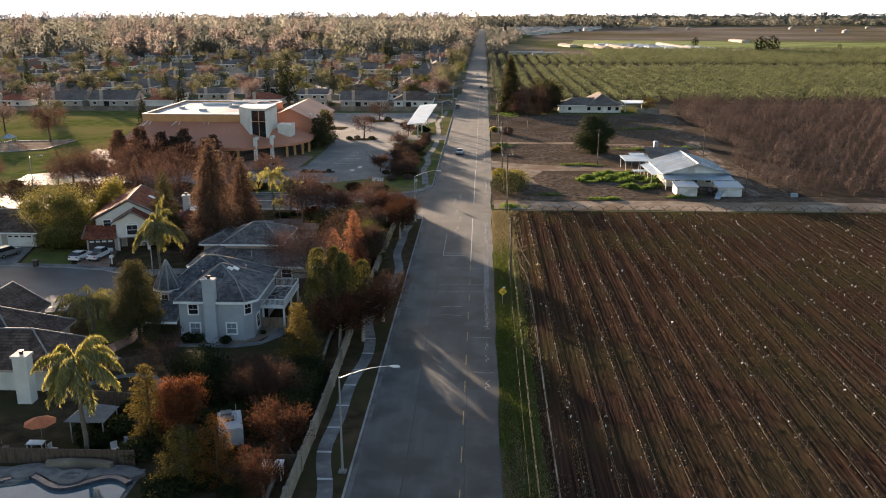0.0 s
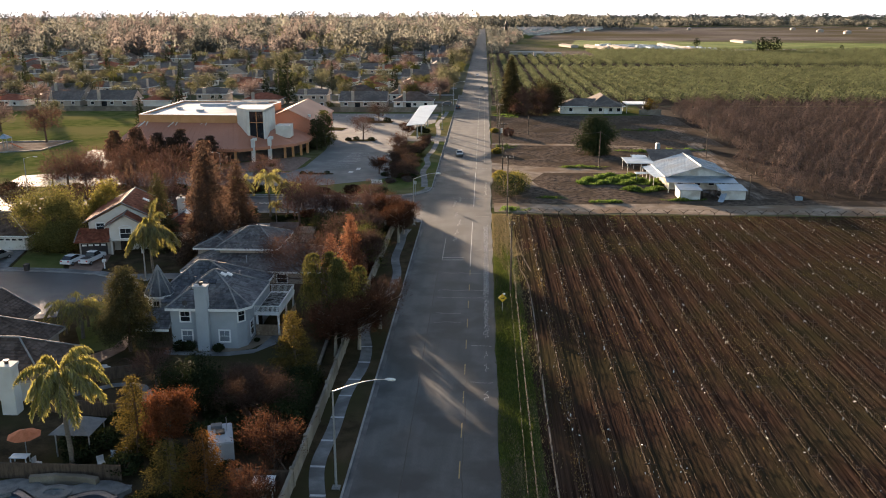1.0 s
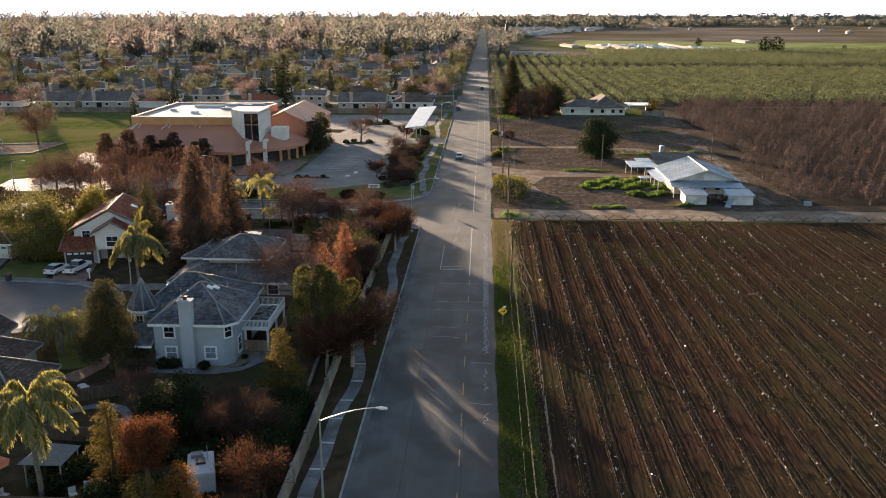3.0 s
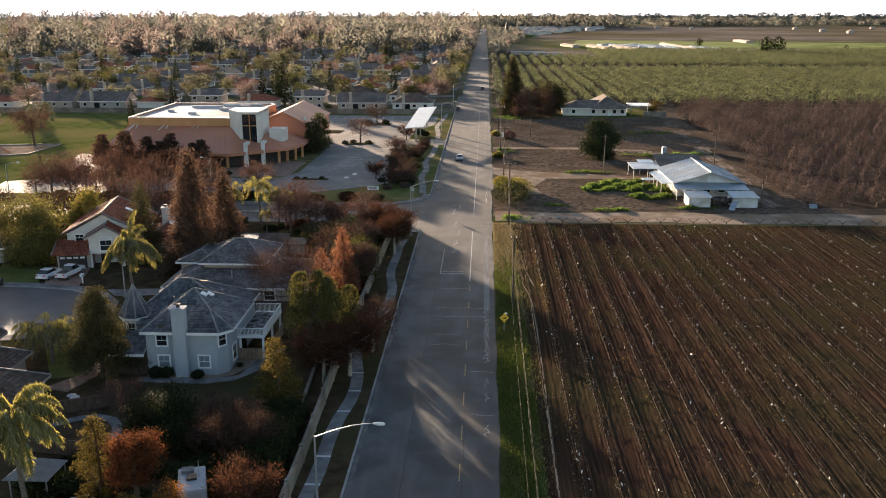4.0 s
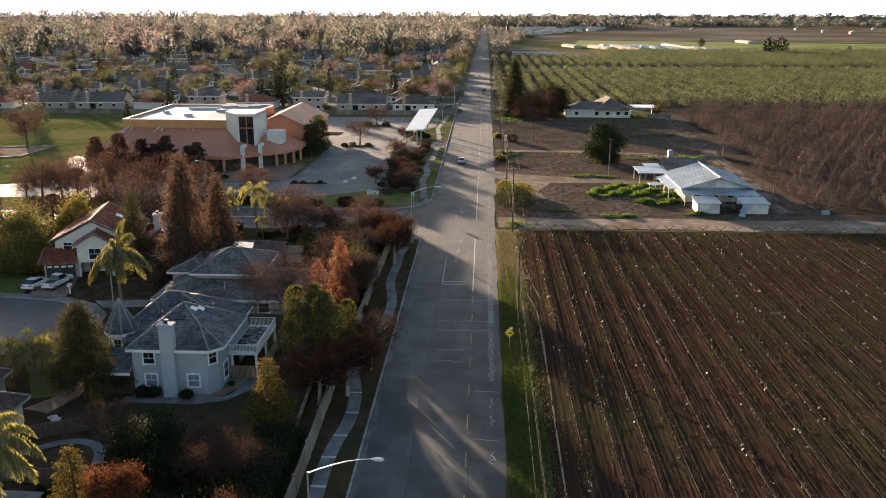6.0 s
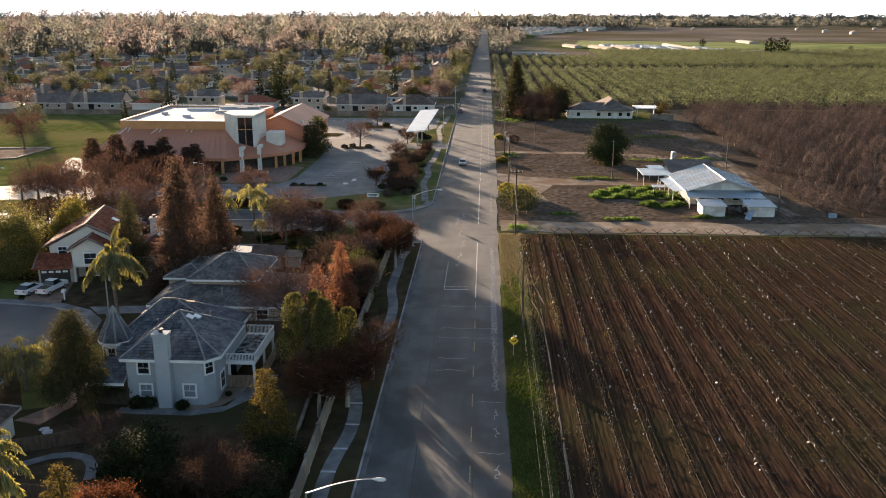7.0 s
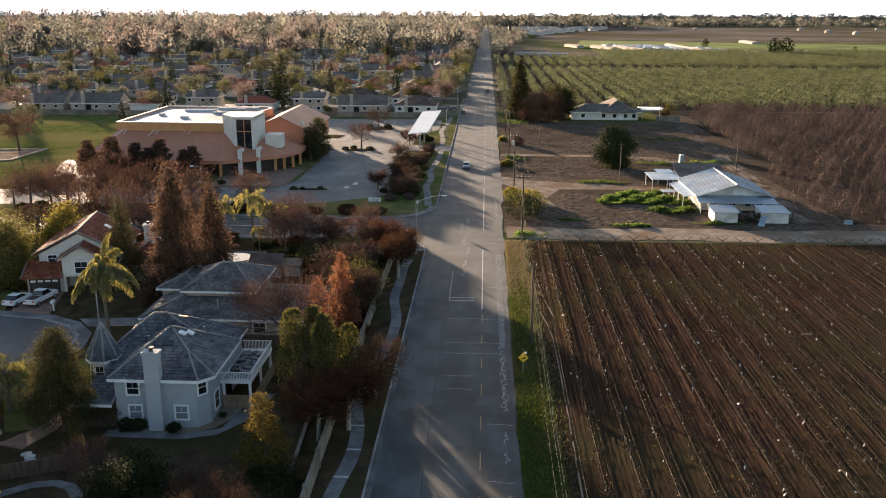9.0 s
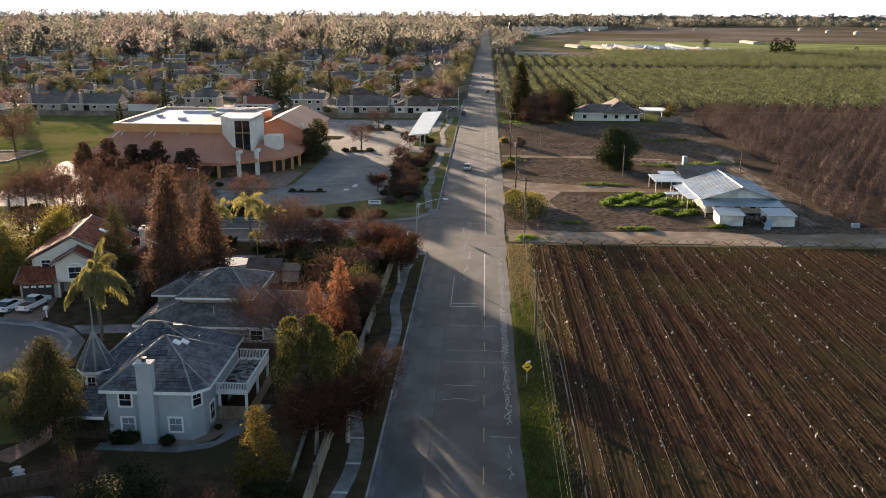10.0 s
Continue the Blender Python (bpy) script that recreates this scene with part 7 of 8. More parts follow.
conifer("golden_conifer", "amber-green upright tree in the pool garden", 8.0, 2.3, L_amber, M_bark, T, at(-29.6, 70.6, 0.1), 9000, 0.19, 0.1, 0.03, 0.62)
conifer("golden_conifer", "olive-gold bushy upright tree beside the camper", 5.6, 2.9, L_amber, M_bark, T, at(-23.9, 63.0, 0.1), 8000, 0.17, 0.05, 0.03, 0.6)
conifer("golden_conifer", "orange-gold upright tree beside the fence", 6.2, 2.6, L_gold, M_bark, T, at(-21.2, 64.0, 0.1), 8000, 0.17, 0.05, 0.03, 0.6)
weeping("weeping_tree", "sunlit yellow-green weeping tree inside the wall", 10.6, 4.6, L_weep, T, at(-17.0, 103.6, 0.1), 900)

B = [  # name, label, height, spread, leaf, bark, x, y, leaves, size, bare
    ("bare_maple", "broad rosy leafless tree before the neighbour's house", 11.0, 6.2, L_pink, M_bark, -22.6, 113.8, 15000, 0.13, 0.85),
    ("russet_tree", "rounded russet-orange tree in the garden", 9.0, 2.2, L_orange, M_bark, -25.6, 68.6, 17000, 0.14, 0.05),
    ("russet_tree", "low spreading russet tree by the garden wall", 5.6, 2.7, L_russet, M_bark, -16.2, 68.0, 9000, 0.13, 0.35),
    ("russet_tree", "russet tree drooping over the wall", 4.4, 2.2, L_russet, M_bark, -16.4, 61.0, 6000, 0.13, 0.35),
    ("russet_street_tree", "dark russet street tree by the footpath", 7.4, 3.5, L_russet, M_bark_pale, -12.9, 97.4, 18000, 0.15, 0.4),
    ("bare_street_tree", "thin leafless street tree leaning over the road", 6.8, 3.2, L_twig, M_bark_pale, -11.2, 104.5, 5200, 0.16, 0.85),
    ("russet_street_tree", "russet street tree beside the wall", 7.0, 3.2, L_russet, M_bark_pale, -15.4, 95.0, 15000, 0.15, 0.4),
    ("russet_street_tree", "brown dense twiggy tree inside the wall", 8.0, 3.4, L_twig, M_bark, -16.2, 127.0, 11000, 0.17, 0.6),
    ("russet_street_tree", "small red street tree near the junction", 7.2, 3.0, L_russet, M_bark_pale, -12.9, 147.0, 7000, 0.18, 0.4),
    ("russet_street_tree", "small red street tree beside the kerb", 7.0, 2.8, L_russet, M_bark_pale, -12.6, 153.0, 7000, 0.18, 0.4),
    ("russet_street_tree", "reddish thin tree at the street corner", 7.2, 3.0, L_russet, M_bark_pale, -16.2, 156.0, 6000, 0.18, 0.5),
    ("bare_street_tree", "pinkish leafless tree at the side street", 7.4, 3.4, L_pink, M_bark_pale, -20.4, 166.0, 2600, 0.18, 0.85),
    ("bare_tree", "pinkish leafless tree behind the roofs", 8.4, 4.0, L_pink, M_bark, -32.6, 157.5, 3600, 0.2, 0.75),
    ("bare_tree", "brown leafless garden tree", 4.2, 3.0, L_twig, M_bark, -22.6, 80.2, 18000, 0.10, 0.75),
    ("bare_tree", "brown leafless garden tree with tangled twigs", 3.8, 2.8, L_dark, M_bark, -26.2, 79.6, 7000, 0.16, 0.4),
    ("evergreen_tree", "dark evergreen tree in the back garden", 5.6, 2.8, L_dark, M_bark, -28.6, 80.6, 5200, 0.2, 0.0),
    ("evergreen_tree", "dark dense evergreen by the garden path", 4.6, 2.6, L_dark, M_bark, -28.4, 84.0, 4600, 0.2, 0.0),
    ("bare_tree", "pale twiggy shrub tree by the garden wall", 4.0, 2.2, L_pink, M_bark, -33.6, 86.0, 2200, 0.15, 0.8),
    ("evergreen_tree", "dark tree behind the rust-coloured conifers", 7.8, 3.4, L_green, M_bark, -16.8, 132.0, 8000, 0.22, 0.1),
    ("evergreen_tree", "dark evergreen beside the corner lot", 5.8, 2.6, L_dark, M_bark, -17.4, 140.0, 3000, 0.22, 0.1),
    ("yellow_green_tree", "large sunlit yellow-green tree on the front lawn", 11.6, 5.6, L_weep, M_bark, -70.8, 139.6, 40000, 0.24, 0.0),
    ("yellow_green_tree", "sunlit yellow-green tree behind the red roof", 9.6, 4.0, L_lime, M_bark, -67.4, 153.5, 12000, 0.28, 0.0),
    ("oak_tree", "broad dark evergreen oak in the field", 11.2, 5.0, L_dark, M_bark, 33.6, 245.5, 26000, 0.36, 0.0),
    ("bare_tree", "leafless rosy tree in the car park", 8.2, 4.4, L_pink, M_bark, -35.6, 269.3, 2600, 0.2, 0.85),
    ("bare_tree", "small leafless tree in a car park island", 6.4, 3.0, L_pink, M_bark, -22.2, 243.5, 1700, 0.18, 0.85),
    ("bare_tree", "leafless tree near the boundary wall", 7.0, 4.2, L_twig, M_bark, -36.0, 315.0, 1700, 0.25, 0.8),
    ("round_tree", "low rounded brown-green tree by the parking", 4.4, 2.8, L_russet, M_bark, -24.0, 212.8, 2600, 0.22, 0.2),
    ("round_tree", "clipped rounded brown tree by the parking canopy", 4.8, 2.6, L_russet, M_bark, -22.3, 277.5, 2200, 0.26, 0.1),
    ("amber_tree", "small golden tree beside the bungalow", 6.4, 3.0, L_amber, M_bark, 66.6, 343.0, 1800, 0.35, 0.0),
    ("bare_tree", "wide leafless tree by the bungalow drive", 11.5, 6.0, L_pink, M_bark, 18.6, 337.0, 7000, 0.3, 0.8),
    ("dark_tree", "large dark tree beside the bungalow", 13.0, 7.0, L_cyp, M_bark, 27.0, 348.0, 12000, 0.55, 0.2),
    ("bare_tree", "leafless grey tree behind the bungalow drive", 10.5, 5.4, L_twig, M_bark, 24.0, 338.0, 7000, 0.3, 0.7),
    ("bare_tree", "large hazy leafless tree in the park", 11.0, 5.0, L_pink, M_bark, -133.0, 262.0, 2600, 0.35, 0.5),
    ("bare_tree", "brown dense twiggy tree over the back lawn", 5.2, 3.2, L_twig, M_bark, -19.8, 77.6, 18000, 0.10, 0.75),
    ("bare_tree", "brown dense twiggy shrub tree in the garden", 3.4, 2.6, L_dark, M_bark, -27.6, 81.8, 6000, 0.15, 0.4),
    ("russet_tree", "dark russet tree inside the corner lot wall", 5.4, 3.0, L_pink, M_bark, -18.6, 145.0, 6500, 0.22, 0.3),
    ("evergreen_tree", "dark olive tree inside the corner lot wall", 6.0, 3.0, L_green, M_bark, -21.6, 151.5, 6500, 0.24, 0.0),
    ("evergreen_tree", "tall dark evergreen behind the neighbour's roof", 5.6, 3.0, L_dark, M_bark, -24.2, 146.0, 6500, 0.24, 0.0),
    ("russet_tree", "brown-red tree beside the side street wall", 6.2, 3.4, L_pink, M_bark, -25.6, 160.0, 6000, 0.22, 0.4),
    ("russet_tree", "brown-red dense tree near the junction", 6.0, 3.2, L_pink, M_bark, -18.0, 159.5, 6000, 0.22, 0.4),
    ("evergreen_tree", "dark evergreen among the neighbour's roofs", 4.6, 2.6, L_green, M_bark, -27.0, 150.5, 5000, 0.24, 0.0),
]
for nm, lab, h, sp, leaf, bark, x, y, n, size, bare in B:
    low = 0.04 if nm in ("oak_tree", "evergreen_tree", "dark_tree", "yellow_green_tree") else 0.3
    broad_tree(nm, lab, h, sp, leaf, bark, T, at(x, y, 0.1 if x < -9 else -0.03, 360 * T.random()), n, size, 0.21 if low < 0.2 else 0.17, bare, 14, low, dome=low < 0.2 or y > 330)
conifer("redwood", "tall dark redwood beside the far bungalow", 22.0, 5.6, L_cyp, M_bark, T, at(12.6, 346, -0.03), 11000, 0.7, 0.4, 0.04, 0.75)

conifer("columnar_tree", "green and gold columnar tree beside the hall", 10.6, 3.6, L_green, M_bark, T, at(-45.6, 257.5, 0.1), 9000, 0.36, 0.05, 0.08, 0.36)
conifer("columnar_tree", "olive columnar tree against the hall wall", 9.0, 3.2, L_cyp, M_bark, T, at(-46.6, 250.0, 0.1), 7000, 0.36, 0.05, 0.08, 0.36)
# clipped columnar trees along the hall
col = conifer("columnar_tree", "dense dark columnar tree before the hall", 9.4, 3.2, L_pine, M_bark, T, at(-93.4, 220.5, 0.1), 9000, 0.36, 0.05, 0.14, 0.34, "hall trees")
for x, y, s, r in ((-89.0, 223.4, 1.05, 40), (-83.6, 223.6, 0.9, 90), (-77.4, 223.4, 1.0, 140), (-69.2, 222.2, 0.84, 200), (-71.6, 223.4, 0.74, 260), (-79.6, 222.2, 0.8, 300), (-96.5, 224.4, 0.7, 350)):
    copy_thing(col, at(x, y, 0.1, r, s))
thin = broad_tree("street_bare_tree", "rosy leafless tree along the side street", 7.4, 3.4, L_pink, M_bark, T, at(-88, 190.2, 0.1), 2400, 0.22, 0.2, 0.7, 12, 0.3, "rosy street trees")
for x, y, s in ((-79, 191.5, 0.95), (-71, 190.6, 1.1), (-63, 191.6, 0.9), (-96, 190.4, 0.9), (-56, 192.4, 0.7), (-86, 198, 0.8), (-75, 197.5, 0.85), (-94, 204, 0.9), (-48, 165.4, 0.9), (-58, 164.6, 0.85), (-80, 163, 0.9), (-98, 163.6, 1.0), (-112, 192, 0.9), (-84, 189, 1.35), (-76, 189.5, 1.5), (-67, 189, 1.4), (-59.5, 190, 1.3), (-92, 189.4, 1.25), (-52, 166, 1.3), (-62, 165, 1.45), (-70, 164.5, 1.3), (-47, 190.5, 1.1), (-33.5, 166.5, 1.2), (-30.5, 164, 1.05)):
    copy_thing(thin, at(x, y, 0.1, 360 * T.random(), s))
bush = shrub("verge_shrub", "low brown-green shrub in the planted strip", 1.2, 1.3, L_russet, T, at(-16.6, 206, 0.1), 1200, 0.2, "strip shrubs")
bushg = shrub("verge_shrub", "low dark green shrub in the planted strip", 1.1, 1.2, L_dark, T, at(-15.8, 212, 0.1), 1200, 0.2, "strip shrubs")
bushl = shrub("verge_shrub", "low olive shrub in the planted strip", 1.1, 1.0, L_green, T, at(-16.0, 209, 0.1), 900, 0.2, "strip shrubs")
bushr = shrub("verge_shrub", "low dusty brown shrub in the planted strip", 1.2, 1.0, L_town_rose, T, at(-17.2, 214, 0.1), 900, 0.2, "strip shrubs")
hedge = shrub("hedge_bush", "tall dark evergreen bush inside the garden wall", 2.3, 3.1, L_dark, T, at(-17.2, 101.4, 0.1), 7000, 0.17, "wall hedge")
tr2 = broad_tree("strip_tree", "brown twiggy small tree in the planted strip", 4.0, 2.2, L_twig, M_bark, T, at(-17.0, 219, 0.1), 1800, 0.22, 0.2, 0.6, 10, 0.2, "strip trees")
for k in range(110):
    y = 201 + 0.6 * k + T.random()
    x = -15.2 - (3.2 if y > 258 else 7.5) * T.random() ** 1.4
    if 266 < y < 281:
        continue
    copy_thing([bushr, bushl, bushr, bushg, tr2][k % 5], at(x, y, 0.1, 360 * T.random(), (0.45 if k % 5 == 4 else 0.55) + 0.6 * T.random()))
for x, y, s in ((-43, 212, 0.6), (-41, 212.2, 0.5), (-37, 212.4, 0.6), (-40, 268, 0.9), (-38, 271, 0.8), (-33, 269, 0.9), (-23, 243, 0.8), (-21, 247, 0.8), (-39, 315, 1.2), (-33, 316, 1.2), (-19, 290, 1.5), (-17, 287, 1.2), (-56, 219.5, 0.8), (-53, 222, 0.7), (-61, 217, 0.8), (-103, 213, 1.3), (-100, 214.5, 1.2), (-97.5, 216, 1.6), (-98.5, 219.5, 1.4)):
    copy_thing(bushg, at(x, y, 0.1, 360 * T.random(), s))
for k in range(70):
    x = -130 + 112 * T.random()
    y = 162.6 + 4.6 * T.random() if k % 3 else 187.6 + 3.2 * T.random()
    copy_thing(bushg if k % 2 else bush, at(x, y, 0.1, 360 * T.random(), 0.7 + 0.9 * T.random()))
for k in range(60):
    x, y = -36 + 20 * T.random(), 60 + 23 * T.random()
    if x < -26 and y < 67.5:
        continue
    copy_thing(bushg, at(x, y, 0.1, 360 * T.random(), 0.6 + 0.9 * T.random()))
for k in range(26):
    copy_thing([bush, bushg][k % 2], at(-15.6 - 3.0 * T.random(), 106 + 50 * T.random(), 0.1, 360 * T.random(), 0.8 + 0.8 * T.random()))
for k in range(6):
    copy_thing(hedge, at(-16.6 - 0.5 * T.random(), 106.6 + 2.2 * k, 0.1, 360 * T.random(), 0.5 + 0.1 * T.random()))
for k in range(6):
    copy_thing(hedge, at(-17.4 - 0.5 * T.random(), 73.0 + 2.3 * k, 0.1, 360 * T.random(), 0.85 + 0.2 * T.random()))
for k in range(22):
    copy_thing(bushg, at(-34 + 14 * T.random(), 151 + 10 * T.random(), 0.1, 360 * T.random(), 0.7 + 0.8 * T.random()))
big = broad_tree("garden_tree", "brown twiggy garden tree among the roofs", 7.5, 3.6, L_twig, M_bark, T, at(-20.6, 138.5, 0.1), 3000, 0.24, 0.18, 0.45, 12, 0.25, "garden trees")
for x, y, s in ((-22.5, 147, 0.55), (-27, 154, 0.6), (-47.5, 154, 1.0), (-52, 160.5, 0.9), (-21.0, 158, 0.6), (-61, 158, 0.9), (-74, 158, 1.1), (-88, 160, 1.1), (-104, 150, 1.2), (-118, 140, 1.2), (-18.6, 148.5, 0.75)):
    copy_thing(big, at(x, y, 0.1, 360 * T.random(), s))
# rough bushes on the right verge
for x, y, r, h, leaf in ((7.6, 187.4, 3.7, 4.9, L_dark), (9.2, 193.5, 3.4, 4.4, L_weep), (6.9, 200, 2.4, 3.2, L_green), (9.2, 203, 2.2, 2.6, L_lime), (6.0, 207, 1.8, 2.2, L_lime), (6.0, 246, 1.6, 1.6, L_lime), (5.6, 290, 1.3, 1.4, L_lime), (9.8, 282, 1.8, 2.6, L_pink)):
    shrub("verge_bush", "overgrown roadside bush lit from behind", r, h, leaf, T, at(x, y, -0.05, 360 * T.random()), 2200, 0.28, "roadside bushes")
# weeds in the farmyard
for cx, cy, sx, sy, n in ((34.5, 206, 9.0, 6.0, 15000), (38, 195, 4.5, 2.2, 2500), (28, 182.2, 3.2, 1.0, 1100), (44.5, 184.4, 4.0, 0.9, 1100), (17, 186, 3.0, 0.9, 500), (8, 174.5, 3.0, 2.2, 900), (27, 224.5, 6, 1.6, 900), (50, 251, 9, 2.2, 1400), (56, 296, 9, 2.5, 900), (47, 221, 2, 1.5, 300), (8, 258, 3, 5, 700), (11, 336, 5, 6, 900), (60, 254, 7, 1.5, 700)):
    a, q = 6.283 * T.random(n), np.sqrt(T.random(n))
    lump = 1 + 0.25 * np.sin(3 * a + cx) + 0.15 * np.sin(7 * a)
    pts = np.stack([cx + sx * q * lump * np.cos(a), cy + sy * q * lump * np.sin(a), np.full(n, -0.03)], 1)
    hgt = 0.35 + 0.25 * np.sin(pts[:, 0] * 1.1) * np.cos(pts[:, 1] * 0.9)
    v, f = blades(pts, np.maximum(0.15, hgt) * (1.5 if n > 2000 else 1.0), T, 0.3)
    single("weed_patch", mesh_of("weed_patch", v, f, L_weed), L_weed, "bright green weeds on the brown yard", "weeds", kind="stuff")

# ---- orchards, town and distance ----
F = np.random.default_rng(42)


def tuft(n, r, h, low, size, rng, aspect=0.6):
    d = rng.normal(size=(n, 3))
    d /= np.linalg.norm(d, axis=1, keepdims=True)
    q = 0.74 + 0.26 * rng.random(n)
    lump = 1 + 0.22 * np.sin(5 * d[:, 0] + 2 * d[:, 2]) * np.cos(4 * d[:, 1])
    c = np.stack([d[:, 0] * r * q * lump, d[:, 1] * r * q * lump, low + (h - low) * (0.5 + 0.5 * d[:, 2] * q)], 1)
    return facing(c, size * (0.6 + 0.8 * rng.random(n)), rng, aspect, d + np.array([0, 0, 0.25]), 0.22)


def stuff(name, v, f, mat, label, cat):
    return single(name, mesh_of(name, v, f, mat), mat, label, cat, kind="stuff")


# citrus orchard: two blocks divided by a cross track, rows along the road's direction
gx, gy = np.meshgrid(np.arange(9, 560, 7.6), np.r_[np.arange(384, 604, 5.4), np.arange(640, 860, 5.4)])
keep = (gx < 0.62 * gy + 60) & ~((gx < 95) & (gy > 745))
pl = np.stack([gx[keep], gy[keep], np.full(keep.sum(), -0.03)], 1)
pl[:, :2] += F.normal(size=(len(pl), 2)) * 0.22
third = F.integers(0, 3, len(pl))
for k in range(3):
    p = pl[third == k]
    s = 0.85 + 0.3 * F.random(len(p))
    v, f = scattered(*tuft(90, 2.5, 4.3, 0.1, 0.8, F), p, s, 6.28 * F.random(len(p)))
    stuff("citrus_orchard", v, f, L_orch, "rows of olive-green citrus trees", "orchard")
# dormant orchard
gx, gy = np.meshgrid(np.arange(69.0, 260, 7.0), np.arange(187.5, 372, 7.0))
keep = (gx < 0.62 * gy + 45) & (gx > 66.5 + (gy - 190) * 0.06)
pl = np.stack([gx[keep], gy[keep], np.full(keep.sum(), -0.03)], 1)
pl[:, :2] += F.normal(size=(len(pl), 2)) * 0.3
for k in range(2):
    d = F.normal(size=(700, 3))
    d /= np.linalg.norm(d, axis=1, keepdims=True)
    bulge = 1 + 0.22 * np.sin(4 * d[:, :1] + 2) * np.cos(5 * d[:, 1:2] + k)
    c = d * (0.72 + 0.28 * F.random((700, 1))) * bulge * np.array([1.9, 1.9, 2.5]) + np.array([0, 0, 2.55])
    way = c - np.array([0, 0, 0.6])
    way /= np.linalg.norm(way, axis=1, keepdims=True)
    tv, tf = merged(facing(c[:560], 0.28 * (0.6 + 0.8 * F.random(560)), F, 0.5, d[:560] + np.array([0, 0, 0.2]), 0.14), quads(c[560:], 0.9 * (0.6 + 0.8 * F.random(140)), F, 0.05, way[560:] + np.array([0, 0, 0.5]), 0.25))
    g = Geo().tube([(0, 0, -0.1), (0, 0, 1.0)], [0.16, 0.12], 4)
    p = pl[k::2]
    s = 0.75 + 0.45 * F.random(len(p))
    v, f = scattered(tv, tf, p, s, 6.28 * F.random(len(p)))
    stuff("dormant_orchard", v, f, L_redorch, "rows of leafless reddish-brown orchard trees", "orchard")
    sides = np.array([q for q in g.f if len(q) == 4][:4])
    v, f = scattered(np.array(g.v), sides, p, s, 6.28 * F.random(len(p)))
    stuff("orchard_trunks", v, f, M_bark, "short dark trunks of the dormant orchard", "orchard")


# town houses: four kinds, copied along the streets
def town_house(label, w, d, h, rise, wall, roof, two=False, gable=False, m=None):
    ob = thing("town_house", label, "house", m, "town houses")
    part("wall", Geo().box(-w / 2, -d / 2, 0, w / 2, d / 2, h), wall, ob)
    fs, ends = roof_faces(-w / 2 - 0.5, -d / 2 - 0.5, w / 2 + 0.5, d / 2 + 0.5, h, rise, "gable" if gable else "hip", "x")
    roof_part(ob, fs, roof, False)
    if gable:
        for e in ends:
            part("gable_wall", Geo().add(e, [(0, 1, 2)]), wall, ob)
    fascia(ob, -w / 2 - 0.5, -d / 2 - 0.5, w / 2 + 0.5, d / 2 + 0.5, h)
    part("chimney", Geo().box(-w * 0.22 - 0.6, -d / 2 - 0.5, 0, -w * 0.22 + 0.6, -d / 2 + 0.3, h + rise + 0.5), M_stucco_t, ob)
    for cx in (-0.38, 0.05, 0.33):
        for z in ((0.9, 3.6) if two else (0.9,)):
            win = part("window", Geo().box(cx * w - 0.8, -d / 2 - 0.07, z, cx * w + 0.8, -d / 2 - 0.01, z + 1.3), M_trim, ob)
            part("pane", Geo().box(cx * w - 0.65, -d / 2 - 0.09, z + 0.12, cx * w + 0.65, -d / 2 - 0.07, z + 1.18), M_glass, win)
    part("patio_door", Geo().box(-0.12 * w - 1.1, -d / 2 - 0.06, 0.1, -0.12 * w + 1.1, -d / 2 - 0.01, 2.2), M_glass, ob)
    return ob


kinds = [
    town_house("brown-roofed single-storey tract house", 19, 11, 2.8, 3.6, M_stucco_t, M_shingle, gable=True, m=at(-48.2, 368, 0)),
    town_house("white two-storey tract house with grey roof", 12, 9, 5.4, 1.9, M_stucco_t, M_shingle, True, True, at(-69.4, 367, 0)),
    town_house("cream tract house with brown hip roof", 16, 12, 2.8, 3.5, M_stucco_w, M_tile_b, m=at(-27.4, 368.5, 0)),
    town_house("tract house with dull red tile roof", 15, 11, 2.9, 2.5, M_stucco_w, M_tile_r, m=at(-92, 372, 0)),
]
spots = []
for row, y in enumerate(np.r_[np.arange(398, 640, 33), np.arange(650, 980, 44)]):
    for x in np.arange(-30, -0.55 * y - 10, -23):
        if F.random() < 0.16 or (x > -28 and y < 600):
            continue
        spots.append((x + F.normal() * 3, y + F.normal() * 3))
for x in np.arange(-112, -300, -22):
    spots.append((x, 371 + F.normal() * 2))
for y in (180, 212, 246, 280, 312):
    for x in (-205, -232):
        if y > 200:
            spots.append((x + F.normal() * 2, y))
for i, (x, y) in enumerate(spots):
    copy_thing(kinds[int(F.integers(0, 4))], at(x, y, 0, F.choice([0, 0, 90, 180, -12, 12]) + F.normal() * 4, 0.9 + 0.2 * F.random()))
# town streets
for k, y in enumerate((382, 416, 452, 520, 590, 670)):
    sheet(f"town_street_{k + 1}", rect(-420, y, -12, y + 8), -0.05, M_asphalt_pale, "pale residential street in the town", 0.02, "road")
sheet("town_street_7", [(-74, 390), (-66, 390), (-120, 700), (-130, 700)], -0.046, M_asphalt_pale, "pale residential street in the town", 0.02, "road")

